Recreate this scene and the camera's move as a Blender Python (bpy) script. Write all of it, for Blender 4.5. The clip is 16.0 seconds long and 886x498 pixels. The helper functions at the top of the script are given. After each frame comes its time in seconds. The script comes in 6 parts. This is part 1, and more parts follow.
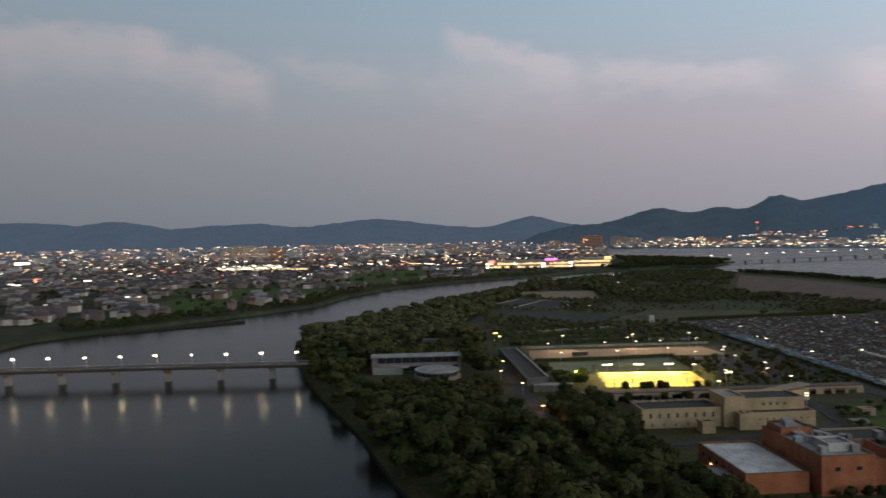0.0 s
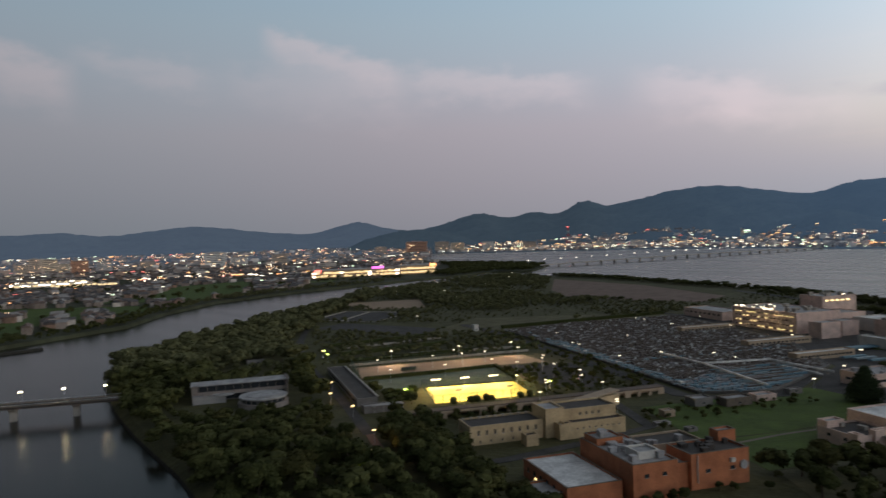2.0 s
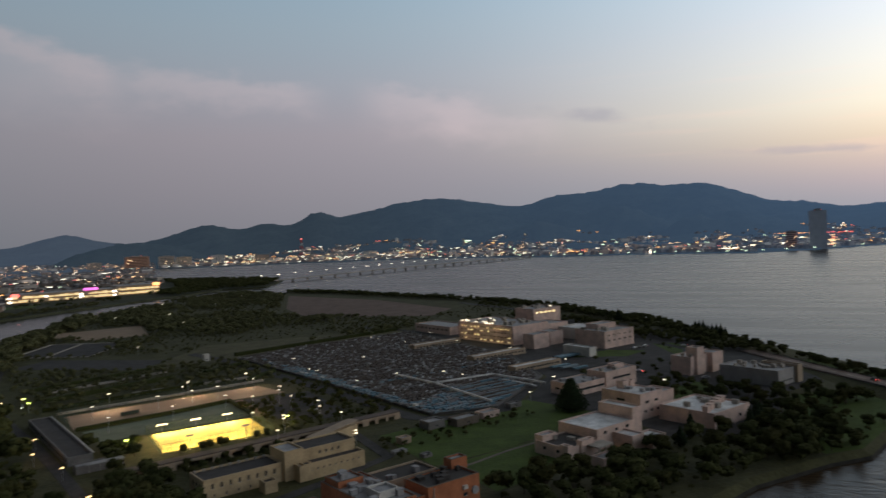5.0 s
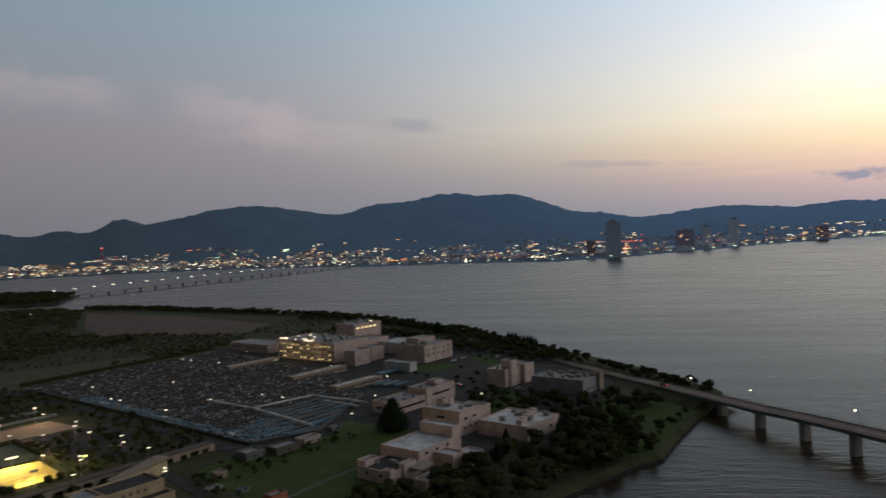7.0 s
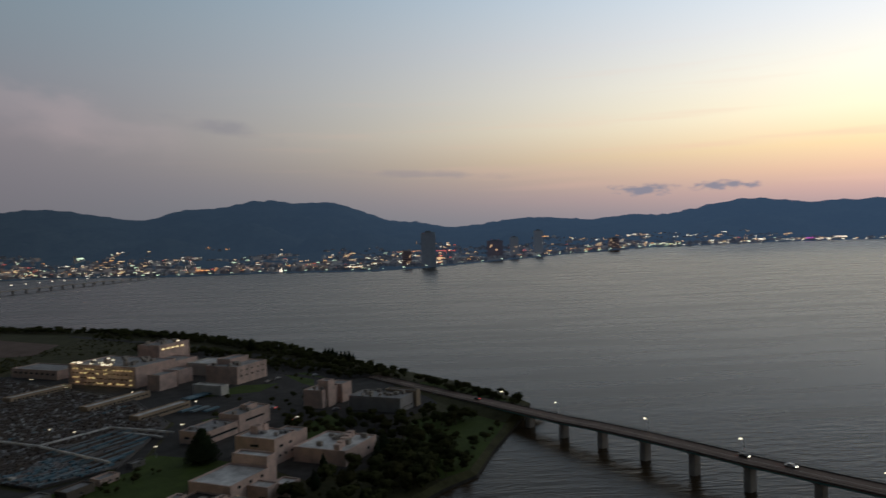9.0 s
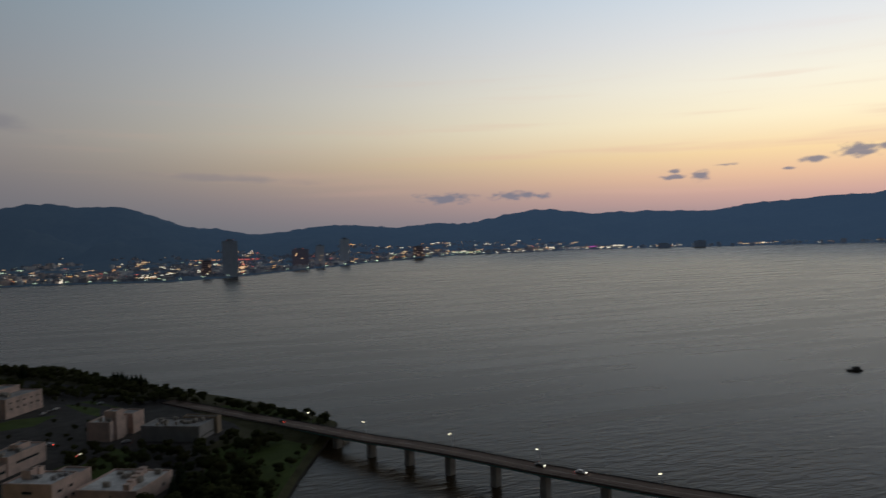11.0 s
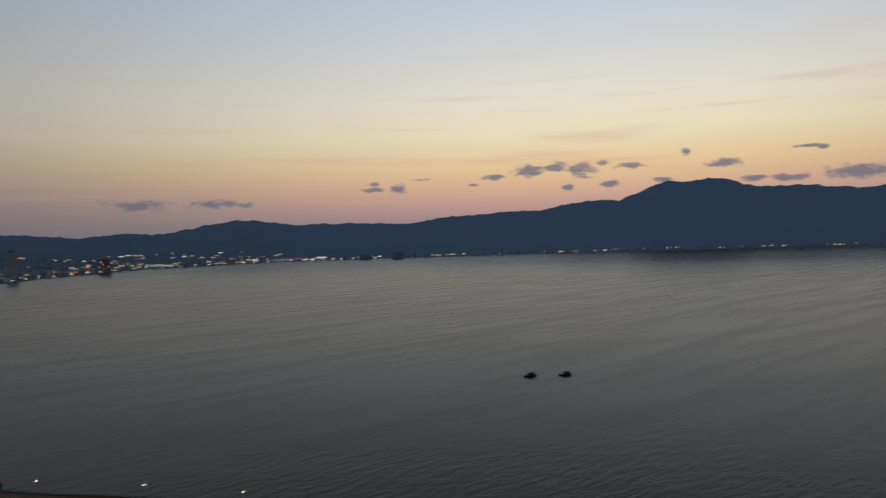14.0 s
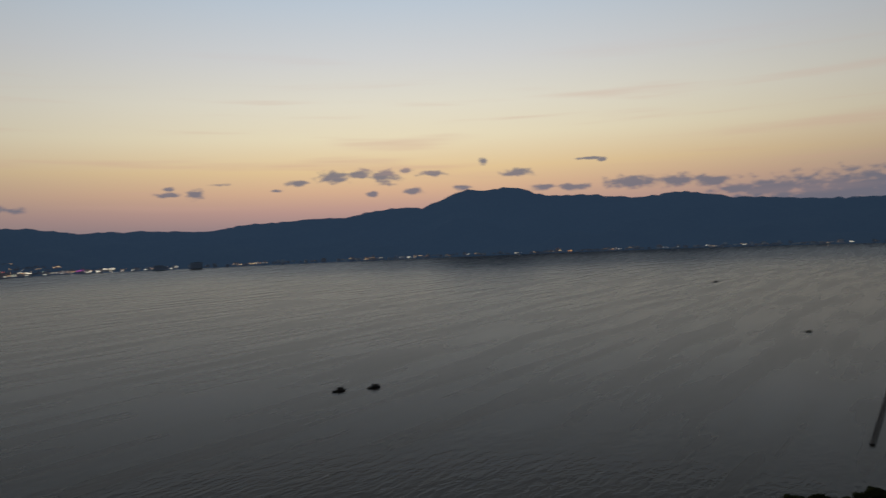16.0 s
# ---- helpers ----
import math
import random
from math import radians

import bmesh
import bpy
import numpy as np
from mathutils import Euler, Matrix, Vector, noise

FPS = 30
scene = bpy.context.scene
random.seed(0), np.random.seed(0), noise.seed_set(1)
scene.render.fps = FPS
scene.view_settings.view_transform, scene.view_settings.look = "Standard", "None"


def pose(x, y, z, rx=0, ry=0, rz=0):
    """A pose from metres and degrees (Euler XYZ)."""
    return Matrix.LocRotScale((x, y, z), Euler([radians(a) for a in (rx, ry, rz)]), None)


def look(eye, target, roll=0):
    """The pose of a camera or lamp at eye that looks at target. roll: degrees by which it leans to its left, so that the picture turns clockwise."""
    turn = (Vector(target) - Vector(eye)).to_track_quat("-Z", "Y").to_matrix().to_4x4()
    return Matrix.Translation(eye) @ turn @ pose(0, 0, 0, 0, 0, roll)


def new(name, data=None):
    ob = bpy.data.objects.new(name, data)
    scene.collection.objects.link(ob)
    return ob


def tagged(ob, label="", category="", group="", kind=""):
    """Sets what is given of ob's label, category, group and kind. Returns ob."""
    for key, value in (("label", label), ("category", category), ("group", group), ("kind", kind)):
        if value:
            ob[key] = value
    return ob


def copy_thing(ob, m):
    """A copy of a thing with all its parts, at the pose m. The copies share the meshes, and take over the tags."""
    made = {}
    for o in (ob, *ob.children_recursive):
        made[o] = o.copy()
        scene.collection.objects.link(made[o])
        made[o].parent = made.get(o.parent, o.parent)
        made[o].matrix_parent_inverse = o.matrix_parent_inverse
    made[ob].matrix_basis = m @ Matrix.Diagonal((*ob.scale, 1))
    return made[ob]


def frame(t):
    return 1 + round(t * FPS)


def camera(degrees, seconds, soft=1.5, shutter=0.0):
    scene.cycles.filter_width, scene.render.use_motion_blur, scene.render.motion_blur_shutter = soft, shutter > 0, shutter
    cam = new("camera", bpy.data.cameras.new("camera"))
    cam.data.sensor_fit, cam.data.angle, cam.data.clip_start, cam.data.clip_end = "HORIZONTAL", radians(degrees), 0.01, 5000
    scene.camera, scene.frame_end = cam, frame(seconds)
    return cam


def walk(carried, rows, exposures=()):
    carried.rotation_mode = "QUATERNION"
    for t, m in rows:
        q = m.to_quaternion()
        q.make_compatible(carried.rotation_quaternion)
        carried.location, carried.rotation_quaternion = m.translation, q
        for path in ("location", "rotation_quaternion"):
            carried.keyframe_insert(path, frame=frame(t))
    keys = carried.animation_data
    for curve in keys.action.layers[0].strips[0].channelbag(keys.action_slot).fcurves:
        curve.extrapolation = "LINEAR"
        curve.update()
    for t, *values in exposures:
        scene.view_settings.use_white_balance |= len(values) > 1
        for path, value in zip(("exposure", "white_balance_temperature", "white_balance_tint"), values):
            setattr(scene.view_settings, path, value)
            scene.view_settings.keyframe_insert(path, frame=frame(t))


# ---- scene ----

# ---------------------------------------------------------------- camera
cam = camera(62.34, 16.0, soft=1.5, shutter=0.7)
PATH = [
    (0, pose(0.00, 0.00, 72.00, 88.91, 1.05, -0.00)),
    (0.5, pose(-0.04, 0.82, 73.64, 88.92, 1.25, -3.34)),
    (1, pose(-0.05, 1.62, 75.27, 88.96, 1.47, -6.69)),
    (1.5, pose(-0.03, 2.39, 76.90, 88.97, 1.66, -10.07)),
    (2, pose(0.02, 3.14, 78.52, 88.97, 1.84, -13.55)),
    (2.5, pose(0.10, 3.86, 80.13, 88.99, 2.03, -16.93)),
    (3, pose(0.21, 4.56, 81.74, 88.98, 2.08, -20.35)),
    (3.5, pose(0.35, 5.24, 83.33, 88.97, 2.21, -23.79)),
    (4, pose(0.51, 5.88, 84.92, 88.96, 2.28, -27.26)),
    (6.5, pose(1.80, 8.76, 92.76, 88.99, 2.51, -44.71)),
    (7, pose(2.15, 9.26, 94.30, 88.98, 2.39, -48.26)),
    (7.5, pose(2.52, 9.74, 95.84, 89.00, 2.20, -51.80)),
    (8, pose(2.93, 10.19, 97.37, 89.01, 2.02, -55.31)),
    (8.5, pose(3.36, 10.61, 98.90, 89.04, 1.98, -58.87)),
    (9, pose(3.83, 11.01, 100.41, 89.06, 1.95, -62.52)),
    (11.5, pose(6.60, 12.65, 107.88, 89.16, 1.62, -81.49)),
    (12, pose(7.24, 12.90, 109.35, 89.20, 1.50, -85.37)),
    (12.5, pose(7.91, 13.13, 110.82, 89.22, 1.42, -89.15)),
    (13, pose(8.62, 13.34, 112.27, 89.23, 1.45, -92.94)),
    (13.5, pose(9.35, 13.51, 113.72, 89.25, 1.46, -96.73)),
    (14, pose(10.11, 13.67, 115.17, 89.27, 1.63, -100.49)),
    (14.5, pose(10.90, 13.80, 116.60, 89.29, 1.75, -104.27)),
    (15, pose(11.72, 13.90, 118.03, 89.29, 1.85, -108.05)),
    (15.5, pose(12.57, 13.98, 119.45, 89.29, 1.96, -111.85)),
    (16, pose(13.45, 14.04, 120.86, 89.29, 2.12, -115.64)),
]
# the camera stops down as it turns towards the afterglow
walk(cam, PATH, exposures=((0, 0.06), (2, 0.0), (4, -0.20), (6.5, -0.50), (9, -0.98), (11.5, -1.38), (13, -1.56), (16, -1.69)))

# ---------------------------------------------------------------- sky after sunset
GLOW_AZ = radians(113)      # bearing of the afterglow, clockwise from +y
GLOW_STOPS = 1.60           # how much brighter the west is than the east


def lin(c):
    c = c / 255
    return c / 12.92 if c <= 0.04045 else ((c + 0.055) / 1.055) ** 2.4


def rgb(r, g, b):
    return (lin(r), lin(g), lin(b), 1.0)


world = bpy.data.worlds.new("dusk_sky")
scene.world = world
world.use_nodes = True
WN, WL = world.node_tree.nodes, world.node_tree.links
WN.clear()


def wmath(op, a, b=None, c=None, clamp=False):
    n = WN.new("ShaderNodeMath")
    n.operation, n.use_clamp = op, clamp
    for i, v in enumerate((a, b, c)):
        if v is None:
            continue
        if isinstance(v, (int, float)):
            n.inputs[i].default_value = v
        else:
            WL.new(v, n.inputs[i])
    return n.outputs[0]


def wstep(x, lo, hi):
    n = WN.new("ShaderNodeMapRange")
    n.interpolation_type = "SMOOTHSTEP"
    n.inputs["From Min"].default_value, n.inputs["From Max"].default_value = lo, hi
    WL.new(x, n.inputs["Value"])
    return n.outputs[0]


def wramp(fac, stops):
    n = WN.new("ShaderNodeValToRGB")
    el = n.color_ramp.elements
    el[0].position, el[0].color = stops[0]
    el[1].position, el[1].color = stops[-1]
    for pos, col in stops[1:-1]:
        e = el.new(pos)
        e.color = col
    WL.new(fac, n.inputs[0])
    return n.outputs[0]


def wmix(fac, a, b):
    n = WN.new("ShaderNodeMix")
    n.data_type = "RGBA"
    for key, v in ((0, fac), (6, a), (7, b)):
        if isinstance(v, (tuple, float)):
            n.inputs[key].default_value = v
        else:
            WL.new(v, n.inputs[key])
    return n.outputs[2]


coord = WN.new("ShaderNodeTexCoord")
sep = WN.new("ShaderNodeSeparateXYZ")
WL.new(coord.outputs["Generated"], sep.inputs[0])
az = wmath("MULTIPLY", wmath("ARCTAN2", sep.outputs[0], sep.outputs[1]), 180 / math.pi)
el = wmath("MULTIPLY", wmath("ARCSINE", sep.outputs[2]), 180 / math.pi)
el90 = wmath("DIVIDE", el, 90.0, clamp=True)
towards = wmath("ADD", wmath("MULTIPLY", sep.outputs[0], math.sin(GLOW_AZ)), wmath("MULTIPLY", sep.outputs[1], math.cos(GLOW_AZ)))
flat = wmath("SQRT", wmath("SUBTRACT", 1.0001, wmath("MULTIPLY", sep.outputs[2], sep.outputs[2])))
haze = wmath("SUBTRACT", 4.0, wmath("MULTIPLY", wstep(el, 0.5, 8.0), 1.95))     # near the horizon the glow is narrower
glow = wmath("POWER", wmath("DIVIDE", towards, flat, clamp=True), haze)
west = wramp(el90, [(0.0, rgb(144, 128, 134)), (1.2 / 90, rgb(158, 134, 136)), (2.6 / 90, rgb(192, 154, 143)), (4 / 90, rgb(218, 178, 146)), (5.6 / 90, rgb(231, 201, 154)), (8 / 90, rgb(235, 222, 190)),
                    (10.5 / 90, rgb(229, 223, 205)), (14 / 90, rgb(212, 213, 213)), (18 / 90, rgb(191, 203, 215)), (26 / 90, rgb(150, 162, 174)), (45 / 90, rgb(98, 96, 96)), (1.0, rgb(60, 58, 57))])
east = wramp(el90, [(0.0, rgb(106, 111, 118)), (4 / 90, rgb(119, 121, 128)), (8 / 90, rgb(129, 130, 137)), (12 / 90, rgb(131, 138, 147)),
                    (16 / 90, rgb(128, 142, 153)), (20 / 90, rgb(122, 143, 158)), (45 / 90, rgb(88, 94, 102)), (1.0, rgb(60, 58, 57))])
sky = wmix(glow, east, west)

# a mauve wash low over the town and the far shore
wash = wmath("MULTIPLY", wmath("MULTIPLY", wstep(az, -14, 16), wmath("SUBTRACT", 1.0, wstep(az, 26, 56))), wmath("SUBTRACT", 1.0, wstep(el, 8, 15)))
mauve = WN.new("ShaderNodeVectorMath")
mauve.operation = "MULTIPLY"
mauve.inputs[1].default_value = (1.065, 0.97, 0.97)
WL.new(sky, mauve.inputs[0])
sky = wmix(wash, sky, mauve.outputs[0])

# a thin sheet of cloud in the east: mauve below, blue above, its upper edge still pink
azel = WN.new("ShaderNodeCombineXYZ")
WL.new(az, azel.inputs[0]), WL.new(el, azel.inputs[1])


def wnoise(sx, sy, detail, scale=1.0):
    m = WN.new("ShaderNodeVectorMath")
    m.operation = "MULTIPLY"
    m.inputs[1].default_value = (sx, sy, 1)
    WL.new(azel.outputs[0], m.inputs[0])
    n = WN.new("ShaderNodeTexNoise")
    n.inputs["Scale"].default_value, n.inputs["Detail"].default_value = scale, detail
    WL.new(m.outputs[0], n.inputs["Vector"])
    return n.outputs["Fac"]


fine = wnoise(0.35, 0.7, 6)
broad = wnoise(0.10, 0.20, 4)


def cloud_field(shapes):
    """The least distance, in half widths, to any of a set of slanting ellipses."""
    best = None
    for a, e, w, h, slope in shapes:
        m = WN.new("ShaderNodeVectorMath")
        m.operation = "MULTIPLY_ADD"
        m.inputs[1].default_value, m.inputs[2].default_value = (1 / w, 1 / h, 0), (-a / w, -e / h, 0)
        shear = WN.new("ShaderNodeCombineXYZ")
        WL.new(az, shear.inputs[0])
        WL.new(wmath("SUBTRACT", el, wmath("MULTIPLY", wmath("SUBTRACT", az, a), slope)), shear.inputs[1])
        WL.new(shear.outputs[0], m.inputs[0])
        d = WN.new("ShaderNodeVectorMath")
        d.operation = "LENGTH"
        WL.new(m.outputs[0], d.inputs[0])
        best = d.outputs["Value"] if best is None else wmath("MINIMUM", best, d.outputs["Value"])
    return best


def plume_bank(a0, a1, e0, e1, depth, soft):
    """A bank of cloud with a crisp upper edge that falls from e0 to e1 between two bearings and fades downwards."""
    crest = wmath("MULTIPLY_ADD", wmath("SUBTRACT", az, a0), (e1 - e0) / (a1 - a0), e0)
    ragged = wmath("ADD", wmath("MULTIPLY_ADD", fine, 3.2, -1.6), wmath("MULTIPLY_ADD", broad, 2.0, -1.0))
    d = wmath("SUBTRACT", wmath("ADD", crest, ragged), el)
    body = wmath("MULTIPLY", wstep(d, -0.5, 1.1), wmath("SUBTRACT", 1.0, wstep(d, 0.6, depth * 1.5)))
    ends = wmath("MULTIPLY", wstep(az, a0 - soft, a0 + soft), wmath("SUBTRACT", 1.0, wstep(az, a1 - soft, a1 + soft)))
    return wmath("MULTIPLY", body, ends)


# pink banks: bearings of the ends, heights of the crest there, depth (degrees), softness of the ends, strength
for a0, a1, e0, e1, depth, soft, strength in ((-40, -21, 14.6, 15.1, 3.6, 2.0, 0.62), (-22, -13.2, 15.0, 12.6, 3.2, 1.2, 0.55), (-12.5, -4, 14.1, 13.0, 2.0, 1.6, 0.30), (0.6, 10.4, 16.0, 13.3, 2.6, 1.0, 0.62),
                                              (-2, 11, 13.2, 11.6, 3.0, 2.0, 0.22), (11, 24.5, 13.0, 12.2, 2.3, 2.2, 0.48), (29, 37.5, 11.9, 10.6, 3.0, 2.0, 0.42), (33, 43, 10.2, 8.9, 2.2, 2.0, 0.28)):
    sky = wmix(wmath("MULTIPLY", plume_bank(a0, a1, e0, e1, depth, soft), strength * 0.62), sky, rgb(182, 165, 167))
veil = cloud_field([(45.6, 8.65, 6.0, 0.85, -0.19), (61.7, 4.9, 8, 0.45, -0.05)])
sky = wmix(wmath("MULTIPLY", wstep(wmath("SUBTRACT", wmath("MULTIPLY", fine, 1.8), veil), 0.0, 0.9), 0.4), sky, rgb(118, 118, 130))

# small dark clouds low in the west: bearing, height, half width, half height, in degrees
nearest = cloud_field([(95.3, 4.45, 0.6, 0.2, 0), (95.1, 4.0, 1.4, 0.24, 0), (97.0, 4.05, 0.85, 0.5, 0), (98.7, 4.72, 1.1, 0.15, 0), (102.9, 4.2, 0.7, 0.18, 0), (104.6, 4.72, 1.0, 0.36, 0), (107.4, 5.12, 1.8, 0.6, 0),
                       (109.4, 5.35, 1.1, 0.5, 0), (111.2, 5.05, 1.6, 0.8, 0), (113.0, 5.45, 0.85, 0.3, 0), (115.0, 5.2, 1.5, 0.3, 0), (110.2, 3.72, 0.6, 0.3, 0), (113.6, 3.9, 1.3, 0.34, 0), (117.3, 4.1, 1.0, 0.3, 0),
                       (119.0, 6.0, 0.5, 0.34, 0), (121.5, 5.0, 1.6, 0.42, 0), (127.2, 5.85, 1.3, 0.15, 0), (128.1, 5.7, 0.4, 0.24, 0), (130.1, 3.85, 2.6, 0.66, 0), (133.6, 3.8, 2.4, 0.6, 0), (136.0, 3.6, 1.7, 0.5, 0),
                       (123.5, 3.8, 1.4, 0.3, 0), (126.0, 3.7, 1.9, 0.36, 0), (147.0, 2.3, 14, 2.0, 0), (140.0, 2.9, 6, 0.8, 0), (78.0, 3.05, 2.8, 0.5, 0), (83.3, 3.08, 2.4, 0.4, 0), (85.6, 3.0, 1.0, 0.3, 0)])
puff_noise = wnoise(1.0, 2.2, 5)
puff = wstep(wmath("SUBTRACT", wmath("MULTIPLY", puff_noise, 2.0), nearest), 0.05, 0.7)
puff_col = wmix(glow, rgb(112, 114, 128), rgb(108, 110, 126))
sky = wmix(wmath("MULTIPLY", puff, 0.86), sky, puff_col)
streaks = wnoise(0.05, 0.9, 3)
sky = wmix(wmath("MULTIPLY", wmath("MULTIPLY", wstep(streaks, 0.52, 0.75), glow), wmath("MULTIPLY", wstep(el, 1.0, 4.0), wmath("SUBTRACT", 0.42, wmath("MULTIPLY", wstep(el, 8.0, 16.0), 0.42)))), sky, rgb(205, 165, 150))
around = wmath("MULTIPLY_ADD", wmath("DIVIDE", towards, flat), 0.5, 0.5)
DIM_AZ = radians(255)     # unseen part of the sky, darkened to shade the walls facing it
dimmed = wstep(wmath("ADD", wmath("MULTIPLY", sep.outputs[0], math.sin(DIM_AZ)), wmath("MULTIPLY", sep.outputs[1], math.cos(DIM_AZ))), 0.25, 0.80)
gain = wmath("POWER", 2.0, wmath("SUBTRACT", wmath("MULTIPLY_ADD", around, GLOW_STOPS, 0.02), wmath("MULTIPLY", dimmed, 2.0)))
background = WN.new("ShaderNodeBackground")
WL.new(sky, background.inputs[0]), WL.new(gain, background.inputs[1])
output = WN.new("ShaderNodeOutputWorld")
WL.new(background.outputs[0], output.inputs[0])

# ---------------------------------------------------------------- materials


def mat(name, col, rough=0.8, vary=0.25, size=3.0, bump=0.0, metal=0.0, spec=0.5, per_object=0.0, stain=0.0, fine_size=None):
    """Two sizes of noise over the base colour; size in metres."""
    m = bpy.data.materials.new(name)
    m.use_nodes = True
    N, L = m.node_tree.nodes, m.node_tree.links
    b = N["Principled BSDF"]
    b.inputs["Roughness"].default_value, b.inputs["Metallic"].default_value = rough, metal
    b.inputs["Specular IOR Level"].default_value = spec
    geo = N.new("ShaderNodeNewGeometry")
    coarse, grain = N.new("ShaderNodeTexNoise"), N.new("ShaderNodeTexNoise")
    coarse.inputs["Scale"].default_value, coarse.inputs["Detail"].default_value = 1 / size, 4
    grain.inputs["Scale"].default_value, grain.inputs["Detail"].default_value = 1 / (fine_size or size * 0.15), 3
    L.new(geo.outputs["Position"], coarse.inputs["Vector"]), L.new(geo.outputs["Position"], grain.inputs["Vector"])
    total = N.new("ShaderNodeMath")
    total.operation = "MULTIPLY_ADD"
    L.new(grain.outputs["Fac"], total.inputs[0])
    total.inputs[1].default_value = 0.6
    L.new(coarse.outputs["Fac"], total.inputs[2])
    value = total.outputs[0]
    if per_object:
        info, add = N.new("ShaderNodeObjectInfo"), N.new("ShaderNodeMath")
        add.operation = "MULTIPLY_ADD"
        L.new(info.outputs["Random"], add.inputs[0])
        add.inputs[1].default_value = per_object
        L.new(value, add.inputs[2])
        value = add.outputs[0]
    rng = N.new("ShaderNodeMapRange")
    rng.inputs["From Min"].default_value, rng.inputs["From Max"].default_value = 0.5, 1.1 + per_object
    rng.inputs["To Min"].default_value, rng.inputs["To Max"].default_value = 1 - vary, 1 + vary
    L.new(value, rng.inputs["Value"])
    mul = N.new("ShaderNodeVectorMath")
    mul.operation = "SCALE"
    mul.inputs[0].default_value = col[:3]
    L.new(rng.outputs[0], mul.inputs["Scale"])
    L.new(mul.outputs[0], b.inputs["Base Color"])
    if bump:
        bn = N.new("ShaderNodeBump")
        bn.inputs["Strength"].default_value, bn.inputs["Distance"].default_value = bump, size * 0.1
        L.new(grain.outputs["Fac"], bn.inputs["Height"])
        L.new(bn.outputs[0], b.inputs["Normal"])
    return m


def emit(name, col, strength, sampled=True):
    m = bpy.data.materials.new(name)
    m.use_nodes = True
    N, L = m.node_tree.nodes, m.node_tree.links
    b = N["Principled BSDF"]
    b.inputs["Base Color"].default_value = (0.6, 0.6, 0.6, 1)
    b.inputs["Emission Color"].default_value = (*col, 1)
    b.inputs["Emission Strength"].default_value = strength
    if not sampled:
        m.cycles.emission_sampling = "NONE"
    return m


def island_mat(name, cols, rough=0.85):
    """One of several colours for each separate piece of a joined mesh."""
    m = bpy.data.materials.new(name)
    m.use_nodes = True
    N, L = m.node_tree.nodes, m.node_tree.links
    b = N["Principled BSDF"]
    b.inputs["Roughness"].default_value = rough
    geo, ramp, noise_n = N.new("ShaderNodeNewGeometry"), N.new("ShaderNodeValToRGB"), N.new("ShaderNodeTexNoise")
    ramp.color_ramp.interpolation = "CONSTANT"
    els = ramp.color_ramp.elements
    els[0].color, els[1].color, els[1].position = (*cols[0], 1), (*cols[-1], 1), (len(cols) - 1) / len(cols)
    for i, c in enumerate(cols[1:-1], 1):
        e = els.new(i / len(cols))
        e.color = (*c, 1)
    L.new(geo.outputs["Random Per Island"], ramp.inputs[0])
    noise_n.inputs["Scale"].default_value = 0.3
    L.new(geo.outputs["Position"], noise_n.inputs["Vector"])
    mul = N.new("ShaderNodeVectorMath")
    mul.operation = "SCALE"
    add = N.new("ShaderNodeMath")
    add.inputs[1].default_value = 0.5
    L.new(noise_n.outputs["Fac"], add.inputs[0])
    L.new(ramp.outputs[0], mul.inputs[0]), L.new(add.outputs[0], mul.inputs["Scale"])
    L.new(mul.outputs[0], b.inputs["Base Color"])
    return m


def haze_glow(m, east_air, west_air):
    """Puts dusk haze into a far surface as bluish emission, growing towards the afterglow."""
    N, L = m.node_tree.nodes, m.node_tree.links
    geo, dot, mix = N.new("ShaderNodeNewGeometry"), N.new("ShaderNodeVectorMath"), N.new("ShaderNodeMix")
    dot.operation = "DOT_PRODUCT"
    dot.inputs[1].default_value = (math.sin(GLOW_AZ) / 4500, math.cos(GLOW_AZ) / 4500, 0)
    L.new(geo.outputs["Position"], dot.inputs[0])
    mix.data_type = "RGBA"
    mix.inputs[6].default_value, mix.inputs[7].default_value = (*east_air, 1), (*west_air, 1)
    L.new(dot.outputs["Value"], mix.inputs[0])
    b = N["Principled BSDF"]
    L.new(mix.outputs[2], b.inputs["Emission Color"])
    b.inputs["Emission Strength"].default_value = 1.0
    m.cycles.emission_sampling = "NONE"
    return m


def leaf_mat(name, col, per_object=0.5):
    return mat(name, col, 0.95, 0.45, 9.0, per_object=per_object, spec=0.05, fine_size=1.2)


M_GRASS = mat("grass", (0.062, 0.060, 0.026), 0.95, 0.4, 12, 0.4, spec=0.2)
M_LAWN = mat("mown_lawn", (0.062, 0.092, 0.018), 0.95, 0.3, 9, 0.3, spec=0.2)
M_DRY = mat("dry_grass", (0.094, 0.086, 0.045), 0.95, 0.35, 10, 0.3, spec=0.2)
M_SOIL = mat("bare_soil", (0.15, 0.105, 0.085), 0.95, 0.3, 14, 0.3, spec=0.2)
M_CLAY = mat("clay_pitch", (0.27, 0.195, 0.135), 0.95, 0.15, 10, 0.2, spec=0.2)
M_TURF = mat("green_court", (0.145, 0.165, 0.115), 0.9, 0.2, 8, 0.2, spec=0.2)
# yellow of the floodlights is put into this pitch's base colour
M_LITTURF = mat("floodlit_court", (0.60, 0.46, 0.16), 0.9, 0.18, 6, 0.2, spec=0.2)
M_ASPHALT = mat("asphalt", (0.062, 0.058, 0.056), 0.95, 0.35, 6, 0.3, spec=0.15)
# reddish paving with the avenue lamps' red tint put into its colour
M_BRICKROAD = mat("reddish_paving", (0.16, 0.088, 0.064), 0.9, 0.25, 3, 0.2)
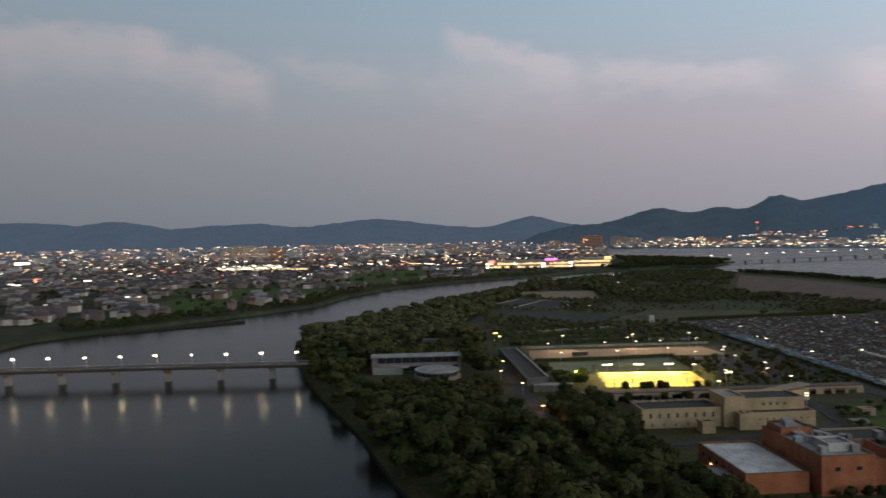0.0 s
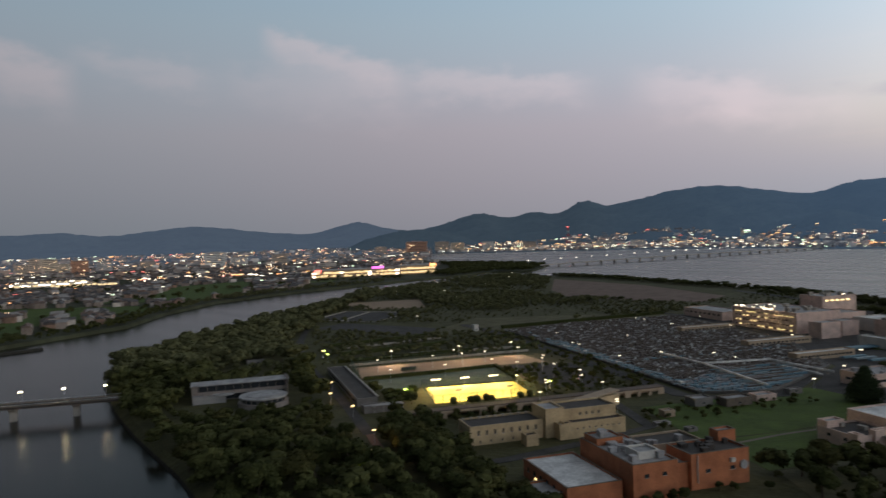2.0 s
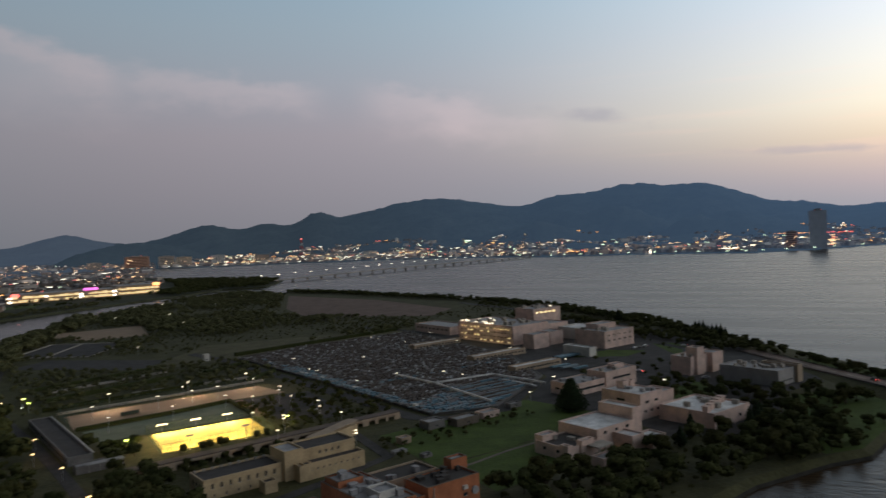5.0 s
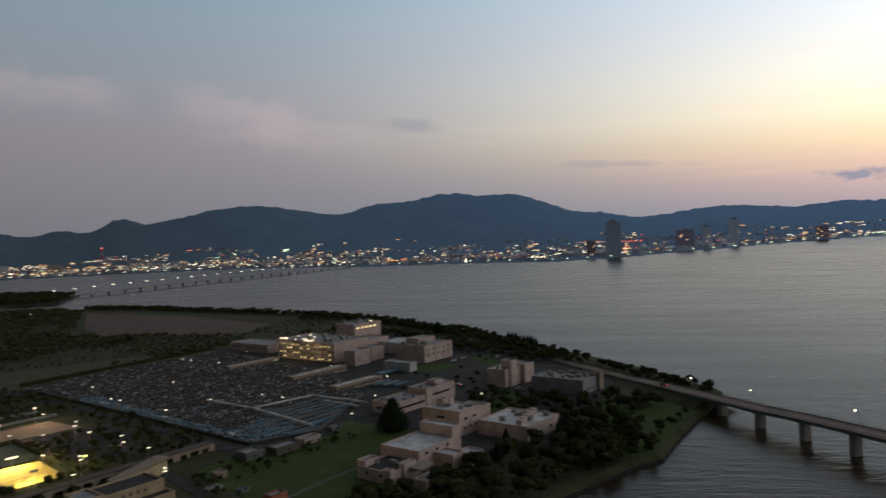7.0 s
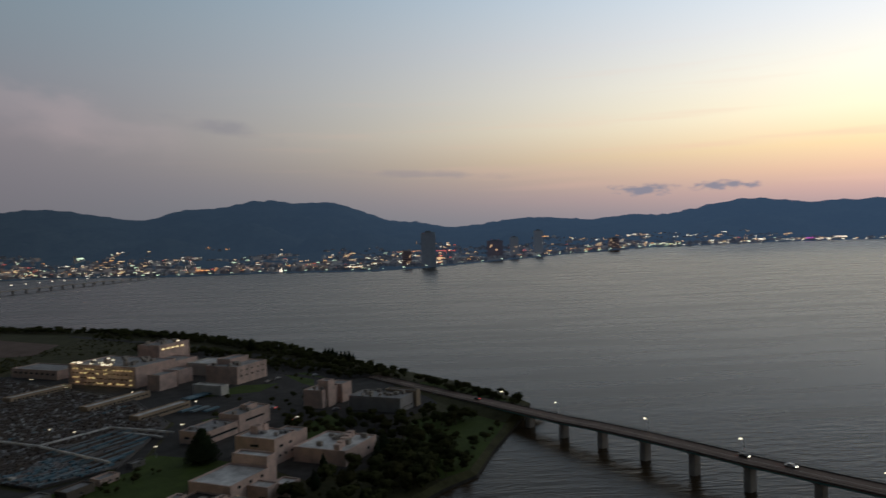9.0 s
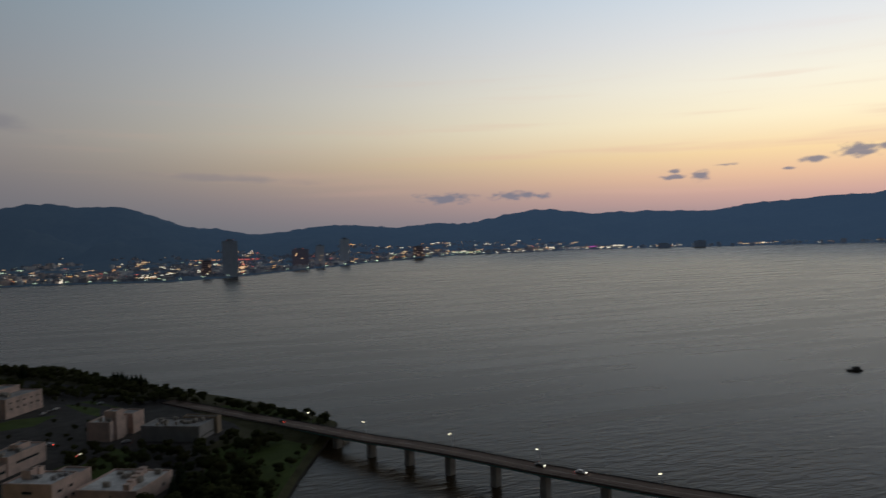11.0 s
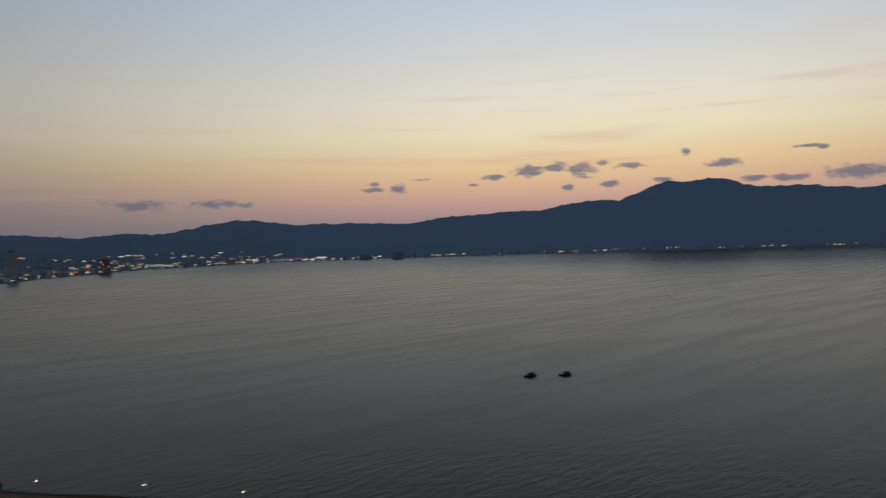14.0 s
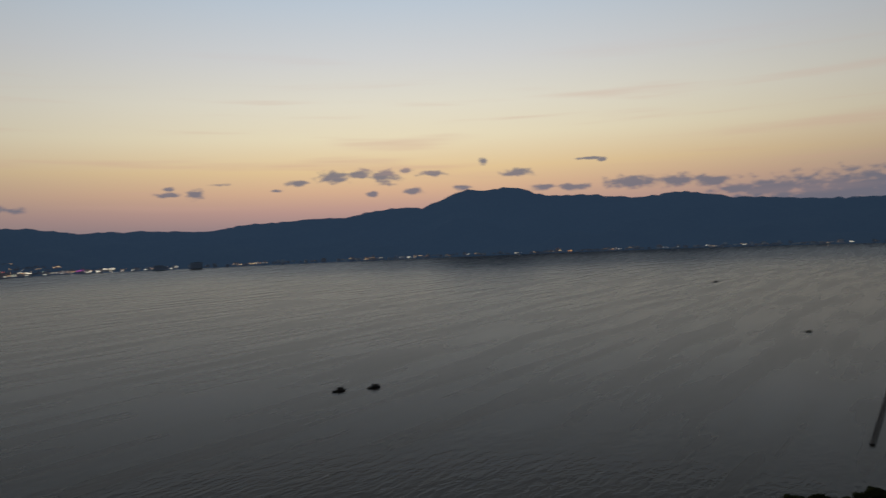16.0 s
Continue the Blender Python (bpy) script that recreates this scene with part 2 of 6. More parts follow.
M_CONC = mat("grey_concrete", (0.33, 0.29, 0.25), 0.9, 0.3, 5, 0.3)
M_DARKCONC = mat("wet_dark_concrete", (0.040, 0.037, 0.032), 0.95, 0.4, 3, 0.4, spec=0.15)
M_BEIGE = mat("beige_tiled_wall", (0.36, 0.27, 0.19), 0.85, 0.2, 6, 0.1)
M_PINK = mat("pinkish_tiled_wall", (0.59, 0.43, 0.365), 0.85, 0.32, 5, 0.1, fine_size=0.6)
M_CREAM = mat("cream_wall", (0.48, 0.355, 0.21), 0.85, 0.28, 5, 0.1)
M_ORANGE = mat("orange_brick_wall", (0.41, 0.145, 0.065), 0.9, 0.32, 4, 0.2, fine_size=0.4)
M_WHITE = mat("white_painted_wall", (0.54, 0.51, 0.47), 0.75, 0.18, 5)
M_PAVILION = mat("greyish_pink_render", (0.27, 0.225, 0.205), 0.85, 0.25, 4, 0.1)
M_GREYWALL = mat("grey_render_wall", (0.30, 0.28, 0.27), 0.85, 0.2, 5, 0.1)
M_ROOFPALE = mat("pale_roof_sheet", (0.58, 0.57, 0.56), 0.8, 0.5, 6)
M_ROOFDARK = mat("dark_roof_felt", (0.046, 0.038, 0.034), 0.9, 0.4, 4)
M_ROOFGREY = mat("grey_flat_roof", (0.31, 0.30, 0.30), 0.85, 0.4, 4)
M_GLASS = mat("dark_window_glass", (0.03, 0.035, 0.04), 0.12, 0.2, 2)
M_STEEL = mat("galvanised_steel", (0.42, 0.43, 0.44), 0.45, 0.15, 1, metal=0.7)
M_GIRDER = mat("green_girder_paint", (0.10, 0.22, 0.20), 0.6, 0.2, 3)
M_FENCE = mat("green_netting", (0.06, 0.09, 0.07), 0.9, 0.2, 3)
M_BLUE = mat("blue_tank_cover", (0.075, 0.15, 0.195), 0.6, 0.25, 3)
M_PALEBLUE = mat("pale_blue_cover", (0.15, 0.205, 0.235), 0.6, 0.2, 3)
M_HULL = mat("dark_timber_hull", (0.11, 0.098, 0.09), 0.8, 0.3, 1)
M_BARK = mat("bark", (0.09, 0.065, 0.045), 0.95, 0.3, 0.6)
M_LEAF = leaf_mat("foliage", (0.042, 0.048, 0.0175))
M_LEAF_OLIVE = leaf_mat("olive_foliage", (0.056, 0.055, 0.020))
M_PINE = leaf_mat("dark_conifer_foliage", (0.026, 0.037, 0.018))
M_WOODS = leaf_mat("woodland_foliage", (0.058, 0.062, 0.023), 0.0)
M_BACKWOODS = leaf_mat("park_foliage", (0.100, 0.100, 0.048), 0.0)
M_ROOFBROWN = mat("brown_roof_sheet", (0.095, 0.066, 0.052), 0.85, 0.35, 4)
M_SHUTTER = mat("shaded_brown_window", (0.10, 0.075, 0.05), 0.5, 0.3, 2)
M_DULL = mat("dull_grey_wall", (0.17, 0.155, 0.145), 0.85, 0.25, 4, 0.1)
# the bridge lamps' warm tint is put into this asphalt's brown
M_ROADDECK = mat("lamp_tinted_brown_asphalt", (0.165, 0.108, 0.082), 0.85, 0.3, 6, 0.2)
M_DARKRAIL = mat("dark_railing_paint", (0.035, 0.032, 0.030), 0.7, 0.2, 2)
M_CAR_DARK = mat("dark_car_paint", (0.03, 0.03, 0.035), 0.3, 0.1, 2)
M_CAR_PALE = mat("silver_car_paint", (0.45, 0.45, 0.47), 0.3, 0.1, 2, metal=0.4)
M_TYRE = mat("tyre_rubber", (0.02, 0.02, 0.02), 0.9, 0.2, 0.5)
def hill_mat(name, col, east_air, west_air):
    return haze_glow(mat(name, col, 1.0, 0.35, 160, spec=0.0, fine_size=30), east_air, west_air)


# haze is put into the hillsides as a bluish glow
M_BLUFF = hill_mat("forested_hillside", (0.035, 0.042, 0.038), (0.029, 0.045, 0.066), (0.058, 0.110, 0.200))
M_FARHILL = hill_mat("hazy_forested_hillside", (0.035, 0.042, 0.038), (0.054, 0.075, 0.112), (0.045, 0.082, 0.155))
M_PLAIN = mat("far_plain", (0.052, 0.055, 0.034), 0.95, 0.5, 60, spec=0.1, fine_size=12)
E_LAMP = emit("lamp_warm_white", (1.0, 0.82, 0.56), 4.2)
E_BRIDGE = emit("lamp_white", (1.0, 0.78, 0.44), 70)
E_LAKE = emit("lamp_pale_yellow", (1.0, 0.86, 0.58), 8)
E_SODIUM = emit("lamp_sodium", (1.0, 0.62, 0.25), 6)
E_GREENLAMP = emit("lamp_greenish", (0.80, 1.0, 0.16), 7)
E_FLOOD = emit("floodlight_glass", (1.0, 0.80, 0.50), 4)
E_WINDOW = emit("lit_window", (1.0, 0.72, 0.30), 2.2)
E_TOWN_WARM = emit("town_light_warm", (1.0, 0.58, 0.28), 3.6, False)
E_TOWN_WHITE = emit("town_light_white", (1.0, 0.84, 0.64), 4.8, False)
E_TOWN_RED = emit("town_light_red", (1.0, 0.12, 0.08), 3.0, False)
E_TOWN_GREEN = emit("town_light_greenish", (0.80, 1.0, 0.68), 3.6, False)
E_TOWN_ORANGE = emit("town_light_orange", (1.0, 0.38, 0.10), 3.4, False)
E_TOWN_PINK = emit("sign_magenta", (1.0, 0.12, 0.75), 2.0, False)
E_TOWN_BLUE = emit("sign_blue", (0.10, 0.25, 1.0), 2.0, False)
E_MALL = emit("shopfront_light", (1.0, 0.68, 0.27), 1.25, False)
FAR_LIGHTS = {"warm": emit("shore_light_warm", (1.0, 0.62, 0.30), 3.6, False), "white": emit("shore_light_white", (1.0, 0.88, 0.68), 4.6, False), "orange": emit("shore_light_orange", (1.0, 0.42, 0.10), 3.6, False),
              "green": emit("shore_light_greenish", (0.78, 1.0, 0.66), 4.4, False), "red": emit("shore_light_red", (1.0, 0.14, 0.08), 3.0, False)}
E_TAIL = emit("car_tail_light", (1.0, 0.06, 0.03), 8)
E_HEAD = emit("car_head_light", (1.0, 0.92, 0.75), 14)


def water_material():
    m = bpy.data.materials.new("lake_water")
    m.use_nodes = True
    N, L = m.node_tree.nodes, m.node_tree.links
    b = N["Principled BSDF"]
    b.inputs["IOR"].default_value = 1.333
    b.inputs["Roughness"].default_value = 0.16
    geo = N.new("ShaderNodeNewGeometry")
    chain = None
    # the channel is sheltered, the open lake is not
    sx_n, shelter = N.new("ShaderNodeSeparateXYZ"), N.new("ShaderNodeMapRange")
    L.new(geo.outputs["Position"], sx_n.inputs[0])
    shelter.interpolation_type = "SMOOTHSTEP"
    shelter.inputs["From Min"].default_value, shelter.inputs["From Max"].default_value = 0, 260
    shelter.inputs["To Min"].default_value, shelter.inputs["To Max"].default_value = 0.12, 1.0
    L.new(sx_n.outputs[0], shelter.inputs["Value"])
    # clear in the channel, brownish with silt in the shallow lake
    silt = N.new("ShaderNodeMix")
    silt.data_type = "RGBA"
    silt.inputs[6].default_value, silt.inputs[7].default_value = (0.007, 0.008, 0.006, 1), (0.048, 0.031, 0.016, 1)
    L.new(shelter.outputs[0], silt.inputs[0])
    L.new(silt.outputs[2], b.inputs["Base Color"])
    # ripple bumps fade with distance from the camera's place; farther out roughness takes over
    flatten, fade = N.new("ShaderNodeVectorMath"), N.new("ShaderNodeMapRange")
    flatten.operation = "LENGTH"
    L.new(geo.outputs["Position"], flatten.inputs[0])
    fade.interpolation_type = "SMOOTHSTEP"
    fade.inputs["From Min"].default_value, fade.inputs["From Max"].default_value = 180, 620
    fade.inputs["To Min"].default_value, fade.inputs["To Max"].default_value = 1.0, 0.0
    L.new(flatten.outputs["Value"], fade.inputs["Value"])
    waves = N.new("ShaderNodeMath")
    waves.operation = "MULTIPLY"
    L.new(fade.outputs[0], waves.inputs[0]), L.new(shelter.outputs[0], waves.inputs[1])
    for (sx, sy), scale, detail, dist, strength, everywhere in (((1, 0.35), 0.09, 2, 1.6, 0.05, True), ((1, 0.4), 0.55, 3, 0.24, 1.0, False), ((1, 0.4), 0.20, 3, 0.55, 1.0, False)):
        mp = N.new("ShaderNodeMapping")
        mp.vector_type = "TEXTURE"
        mp.inputs["Rotation"].default_value = (0, 0, radians(-60))
        mp.inputs["Scale"].default_value = (1 / sy, 1 / sx, 1)
        L.new(geo.outputs["Position"], mp.inputs["Vector"])
        n = N.new("ShaderNodeTexNoise")
        n.inputs["Scale"].default_value, n.inputs["Detail"].default_value = scale, detail
        L.new(mp.outputs[0], n.inputs["Vector"])
        bn = N.new("ShaderNodeBump")
        bn.inputs["Distance"].default_value = dist
        sm = N.new("ShaderNodeMath")
        sm.operation = "MULTIPLY"
        sm.inputs[1].default_value = strength
        L.new((shelter if everywhere else waves).outputs[0], sm.inputs[0])
        L.new(sm.outputs[0], bn.inputs["Strength"])
        L.new(n.outputs["Fac"], bn.inputs["Height"])
        if chain:
            L.new(chain, bn.inputs["Normal"])
        chain = bn.outputs[0]
    # cat's paws: broad streaks of rougher and smoother water
    mp = N.new("ShaderNodeMapping")
    mp.vector_type = "TEXTURE"
    mp.inputs["Rotation"].default_value, mp.inputs["Scale"].default_value = (0, 0, radians(-60)), (7, 1, 1)
    L.new(geo.outputs["Position"], mp.inputs["Vector"])
    n = N.new("ShaderNodeTexNoise")
    n.inputs["Scale"].default_value, n.inputs["Detail"].default_value = 0.03, 4
    L.new(mp.outputs[0], n.inputs["Vector"])
    rng = N.new("ShaderNodeMapRange")
    rng.inputs["From Min"].default_value, rng.inputs["From Max"].default_value = 0.35, 0.65
    rng.inputs["To Min"].default_value, rng.inputs["To Max"].default_value = 0.218, 0.268
    L.new(n.outputs["Fac"], rng.inputs["Value"])
    calm = N.new("ShaderNodeMapRange")
    calm.inputs["To Min"].default_value, calm.inputs["To Max"].default_value = 0.74, 1.0
    L.new(shelter.outputs[0], calm.inputs["Value"])
    rough = N.new("ShaderNodeMath")
    rough.operation = "MULTIPLY"
    L.new(rng.outputs[0], rough.inputs[0]), L.new(calm.outputs[0], rough.inputs[1])
    merged = N.new("ShaderNodeMapRange")
    merged.inputs["To Min"].default_value, merged.inputs["To Max"].default_value = 0.03, 0.0
    L.new(fade.outputs[0], merged.inputs["Value"])
    sheen, open_lake = N.new("ShaderNodeMath"), N.new("ShaderNodeMath")
    open_lake.operation = "MULTIPLY"
    L.new(merged.outputs[0], open_lake.inputs[0]), L.new(shelter.outputs[0], open_lake.inputs[1])
    L.new(rough.outputs[0], sheen.inputs[0]), L.new(open_lake.outputs[0], sheen.inputs[1])
    L.new(sheen.outputs[0], b.inputs["Roughness"])
    gloss = N.new("ShaderNodeMapRange")
    gloss.inputs["To Min"].default_value, gloss.inputs["To Max"].default_value = 0.11, 0.26
    L.new(shelter.outputs[0], gloss.inputs["Value"])
    L.new(gloss.outputs[0], b.inputs["Specular IOR Level"])
    # the lake's normals lean towards the camera's side, to lift reflections above the hills
    view_tilt, sloped, unit = N.new("ShaderNodeVectorMath"), N.new("ShaderNodeVectorMath"), N.new("ShaderNodeVectorMath")
    view_tilt.operation, unit.operation = "SCALE", "NORMALIZE"
    view_tilt.inputs[0].default_value = (-0.060, 0.01, 0)
    L.new(shelter.outputs[0], view_tilt.inputs["Scale"])
    L.new(chain, sloped.inputs[0]), L.new(view_tilt.outputs[0], sloped.inputs[1])
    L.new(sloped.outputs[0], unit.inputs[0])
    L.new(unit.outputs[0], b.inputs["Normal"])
    return m


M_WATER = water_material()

# ---------------------------------------------------------------- building tools
TURN = radians(4)           # everything on the island stands square to one grid
CT, ST = math.cos(TURN), math.sin(TURN)


class Shape:
    """Collects vertices and faces for one mesh."""

    def __init__(self):
        self.v, self.f = [], []

    def prism(self, ring, z0, z1, top=None):
        n, o = len(ring), len(self.v)
        self.v += [(x, y, z0) for x, y in ring] + [(x, y, z1) for x, y in (top or ring)]
        self.f += [tuple(o + i for i in reversed(range(n))), tuple(o + n + i for i in range(n))]
        self.f += [(o + i, o + (i + 1) % n, o + n + (i + 1) % n, o + n + i) for i in range(n)]
        return self

    def box(self, cx, cy, z0, w, d, h, a=0.0, taper=1.0):
        c, s = math.cos(a), math.sin(a)
        ring = [(cx + c * x - s * y, cy + s * x + c * y) for x, y in ((-w / 2, -d / 2), (w / 2, -d / 2), (w / 2, d / 2), (-w / 2, d / 2))]
        top = [(cx + (x - cx) * taper, cy + (y - cy) * taper) for x, y in ring]
        return self.prism(ring, z0, z0 + h, top)

    def tube(self, cx, cy, z0, r, h, n=10, r2=None):
        ring = [(cx + r * math.cos(2 * math.pi * i / n), cy + r * math.sin(2 * math.pi * i / n)) for i in range(n)]
        k = (r if r2 is None else r2) / r
        return self.prism(ring, z0, z0 + h, [(cx + (x - cx) * k, cy + (y - cy) * k) for x, y in ring])

    def beam(self, p, q, w, h):
        """A bar from p to q (its middle line), w wide and h high."""
        p, q = Vector(p), Vector(q)
        side = Vector((-(q - p).y, (q - p).x, 0))
        side = side.normalized() * w / 2 if side.length > 1e-6 else Vector((w / 2, 0, 0))
        up = (q - p).cross(side).normalized() * h / 2
        if up.z < 0:
            up = -up
        o = len(self.v)
        for e in (p, q):
            self.v += [tuple(e - side - up), tuple(e + side - up), tuple(e + side + up), tuple(e - side + up)]
        self.f += [(o, o + 3, o + 2, o + 1), (o + 4, o + 5, o + 6, o + 7)]
        self.f += [(o + i, o + (i + 1) % 4, o + 4 + (i + 1) % 4, o + 4 + i) for i in range(4)]
        return self

    def mesh(self, name, material):
        me = bpy.data.meshes.new(name)
        me.from_pydata(self.v, [], self.f)
        me.materials.append(material)
        bm = bmesh.new()
        bm.from_mesh(me)
        bmesh.ops.recalc_face_normals(bm, faces=bm.faces)
        bm.to_mesh(me)
        bm.free()
        return me


def part(name, shape, material, parent, label="", kind=""):
    ob = new(name, shape.mesh(name, material) if isinstance(shape, Shape) else shape)
    ob.parent = parent
    return tagged(ob, label=label, kind=kind)


def thing(name, label, category, at=(0, 0, 0), turn=0.0, group="", kind=""):
    ob = new(name)
    ob.empty_display_size = 0.5
    ob.matrix_basis = Matrix.Translation(at) @ Matrix.Rotation(turn, 4, "Z")
    return tagged(ob, label, category, group, kind)


def solid(name, shape, material, label, category, kind="", group=""):
    return tagged(new(name, shape.mesh(name, material)), label, category, group, kind)


def inside_ring(x, y, ring):
    hit = False
    for (x1, y1), (x2, y2) in zip(ring, ring[1:] + ring[:1]):
        if (y1 > y) != (y2 > y) and x < (x2 - x1) * (y - y1) / (y2 - y1) + x1:
            hit = not hit
    return hit


# Far ground is drawn in towards the viewer, keeping its bearing and its angle below or above the eye.
EYE = Vector((5.0, 9.0, 100.0))
NEAR_R = 3300.0


def drawn(r):
    """The distance at which ground r metres away is built."""
    u = max(0.0, r - NEAR_R)
    return min(r, NEAR_R) + 0.25 * u + 112 * (1 - math.exp(-u / 150))


def far(x, y, z):
    d = Vector((x, y, z)) - EYE
    r = math.hypot(d.x, d.y)
    if r <= NEAR_R:
        return (x, y, z)
    return tuple(EYE + d * (drawn(r) / r))


def polar(azimuth, r):
    a = radians(azimuth)
    return EYE.x + r * math.sin(a), EYE.y + r * math.cos(a)


SHORE = [(10, 3450), (13, 3300), (18, 3140), (24, 3050), (33, 2920), (38, 2720), (42, 2520), (50, 2460), (57, 2300), (61, 2420), (66, 2800), (70, 3170),
         (74, 3760), (77, 4280), (80, 4520), (84, 4850), (88, 5080), (95, 5080), (100, 5100), (108, 5230), (120, 5450), (129, 5750),
         (140, 5900), (150, 5700), (170, 5400), (200, 5200)]


def shore_r(a):
    for (a0, r0), (a1, r1) in zip(SHORE, SHORE[1:]):
        if a0 <= a <= a1:
            k = (a - a0) / (a1 - a0)
            return r0 + (r1 - r0) * k
    return 3450 if a < 10 else 5200

RIDGE = [(-30, 1.32, 6.5), (-24, 1.36, 3.5), (-17, 0.98, 4.9), (-14.2, 1.05, 3.4), (-5.5, 1.29, 6.2), (6.8, 1.25, 2.7), (16.4, 1.64, 3.0), (20.6,
1.55, 2.8), (24.6, 2.23, 2.2), (29.5, -0.75, 4.5), (33.5, 2.97, 8.8), (43.6, 2.70, 4.4), (48.8, 3.31, 6.2), (53.5, 3.00, 4.7), (60, 1.20, 3.5),
(69.5, 1.30, 6.3), (77, 1.16, 4.6), (85.2, 1.97, 5.9), (93, 1.55, 9.2), (101.5, 1.78, 5.6), (106, 2.04, 5.8), (112, 2.65, 6.0), (117.5, 3.75, 4.2),
(120.8, 3.87, 4.4), (126, 3.09, 8.6), (133.5, 2.86, 6.0), (139, 2.23, 8.2), (146, 1.87, 5.6)]


def ridge_el(a):
    total = sum((h / (1 + ((a - a0) / w) ** 2)) ** 5 for a0, h, w in RIDGE if h > 0)
    return max(total ** 0.2, 0.5)


def eye_z(a):
    return min(119.0, max(74.0, 76 + 0.36 * a))


def smooth(t):
    t = min(1.0, max(0.0, t))
    return t * t * (3 - 2 * t)


RIDGE_R = 8800.0
RIDGE_DRAWN = drawn(RIDGE_R)


def terrain_z(a, r):
    """Height of the far land: a flat strip along the lake, then the foot of the hills, then the ridge."""
    on_lake = smooth((a - 12) / 20)
    foot = 5200 + (shore_r(a) + 500 - 5200) * on_lake
    shown = eye_z(a) + RIDGE_DRAWN * math.tan(radians(ridge_el(a)))
    top = EYE.z + (shown - EYE.z) * RIDGE_R / RIDGE_DRAWN
    t = (r - foot) / (RIDGE_R - foot)
    z = 3.0 + max(0.0, min(1.0, (r - shore_r(a)) / 1500)) * 12 * on_lake
    if t > 0:
        z += (top - z) * (0.36 * t + 0.64 * t * t * t * (2 - t)) if t < 1 else top - z
        x, y = polar(a, r)
        rough = noise.fractal((x * 0.0016, y * 0.0016, 3.1), 1.0, 2.0, 5)
        z += rough * (top - 3) * 0.42 * min(1, t * 3) * max(0.0, 1 - t) + (noise.noise((a * 1.9, r * 0.003, 7)) * 20 + noise.noise((a * 6.1, r * 0.008, 2)) * 13) * min(1, t * 2)
    return z


def far_point(a, r, dz=0.0, z=None):
    x, y = polar(a, r)
    return far(x, y, (terrain_z(a, r) if z is None else z) + dz)


def polar_sheet(name, azimuths, radii_of, z_of, material, label, category):
    s = Shape()
    cols = 0
    for a in azimuths:
        rs = radii_of(a)
        cols = len(rs)
        for r in rs:
            x, y = polar(a, r)
            s.v.append(far(x, y, z_of(a, r)))
    for i in range(len(azimuths) - 1):
        for j in range(cols - 1):
            o = i * cols + j
            s.f.append((o, o + cols, o + cols + 1, o + 1))
    ob = solid(name, s, material, label, category, "structure")
    for p in ob.data.polygons:
        p.use_smooth = True
    return ob


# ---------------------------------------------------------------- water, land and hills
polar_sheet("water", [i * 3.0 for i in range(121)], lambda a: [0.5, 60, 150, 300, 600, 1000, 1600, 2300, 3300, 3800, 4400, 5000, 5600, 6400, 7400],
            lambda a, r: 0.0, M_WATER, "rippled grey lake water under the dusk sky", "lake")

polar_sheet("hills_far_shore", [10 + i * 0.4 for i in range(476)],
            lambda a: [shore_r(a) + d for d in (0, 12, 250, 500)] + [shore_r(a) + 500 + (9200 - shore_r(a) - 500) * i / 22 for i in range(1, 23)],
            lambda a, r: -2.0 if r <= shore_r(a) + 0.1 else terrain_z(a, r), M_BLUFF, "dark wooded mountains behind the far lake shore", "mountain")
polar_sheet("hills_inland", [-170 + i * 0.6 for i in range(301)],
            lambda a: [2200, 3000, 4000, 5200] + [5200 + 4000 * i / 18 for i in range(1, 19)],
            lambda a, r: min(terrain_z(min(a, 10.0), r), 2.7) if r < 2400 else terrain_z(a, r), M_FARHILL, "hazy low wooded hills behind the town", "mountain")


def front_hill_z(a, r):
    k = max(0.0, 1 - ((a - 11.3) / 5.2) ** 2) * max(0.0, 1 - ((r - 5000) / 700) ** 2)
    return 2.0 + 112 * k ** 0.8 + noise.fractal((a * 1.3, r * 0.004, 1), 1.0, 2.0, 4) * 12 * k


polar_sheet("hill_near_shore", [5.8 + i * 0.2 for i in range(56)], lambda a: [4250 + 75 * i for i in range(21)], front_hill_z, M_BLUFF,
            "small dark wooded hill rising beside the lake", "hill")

CHANNEL_BANK = [(-900, 180), (-430, 370), (-330, 440), (-300, 480), (-297, 522), (-277, 558), (-240, 597), (-186, 670), (-133, 749), (-112, 867), (-66, 991), (12, 1086),
                (123, 1179), (200, 1235)]
MAINLAND = CHANNEL_BANK + [(330, 1330), (440, 1420), (520, 1400), (640, 1610), (610, 1720), (450, 1980), (520, 2500), (640, 2950), (760, 3420), (300, 3700),
                           (-1500, 3300), (-2900, 1900), (-3000, 180)]
ISLAND = [(-15, 208), (-31, 260), (-54, 319), (-72, 372), (-90, 440), (-98, 505), (-72, 560), (-42, 640), (-4, 705), (38, 775), (62, 850), (112, 975), (165, 1065),
          (235, 1140), (300, 1215), (420, 1290), (445, 1235), (440, 1195), (505, 1200), (540, 1085), (563, 889), (586, 724), (573, 600), (552, 520),
          (540, 455), (520, 399), (480, 314), (457, 255), (428, 201), (405, 166), (369, 158), (309, 148), (277, 141), (258, 146), (219, 150), (120, 138), (60, 122), (5, 155)]
NORTH_BANK = [(262, -172), (236, -215), (226, -250), (205, -292), (150, -420), (-200, -700), (-700, -500), (-700, -150), (-100, -220), (150, -160)]
G = 3.0                      # height of the island's ground above the lake


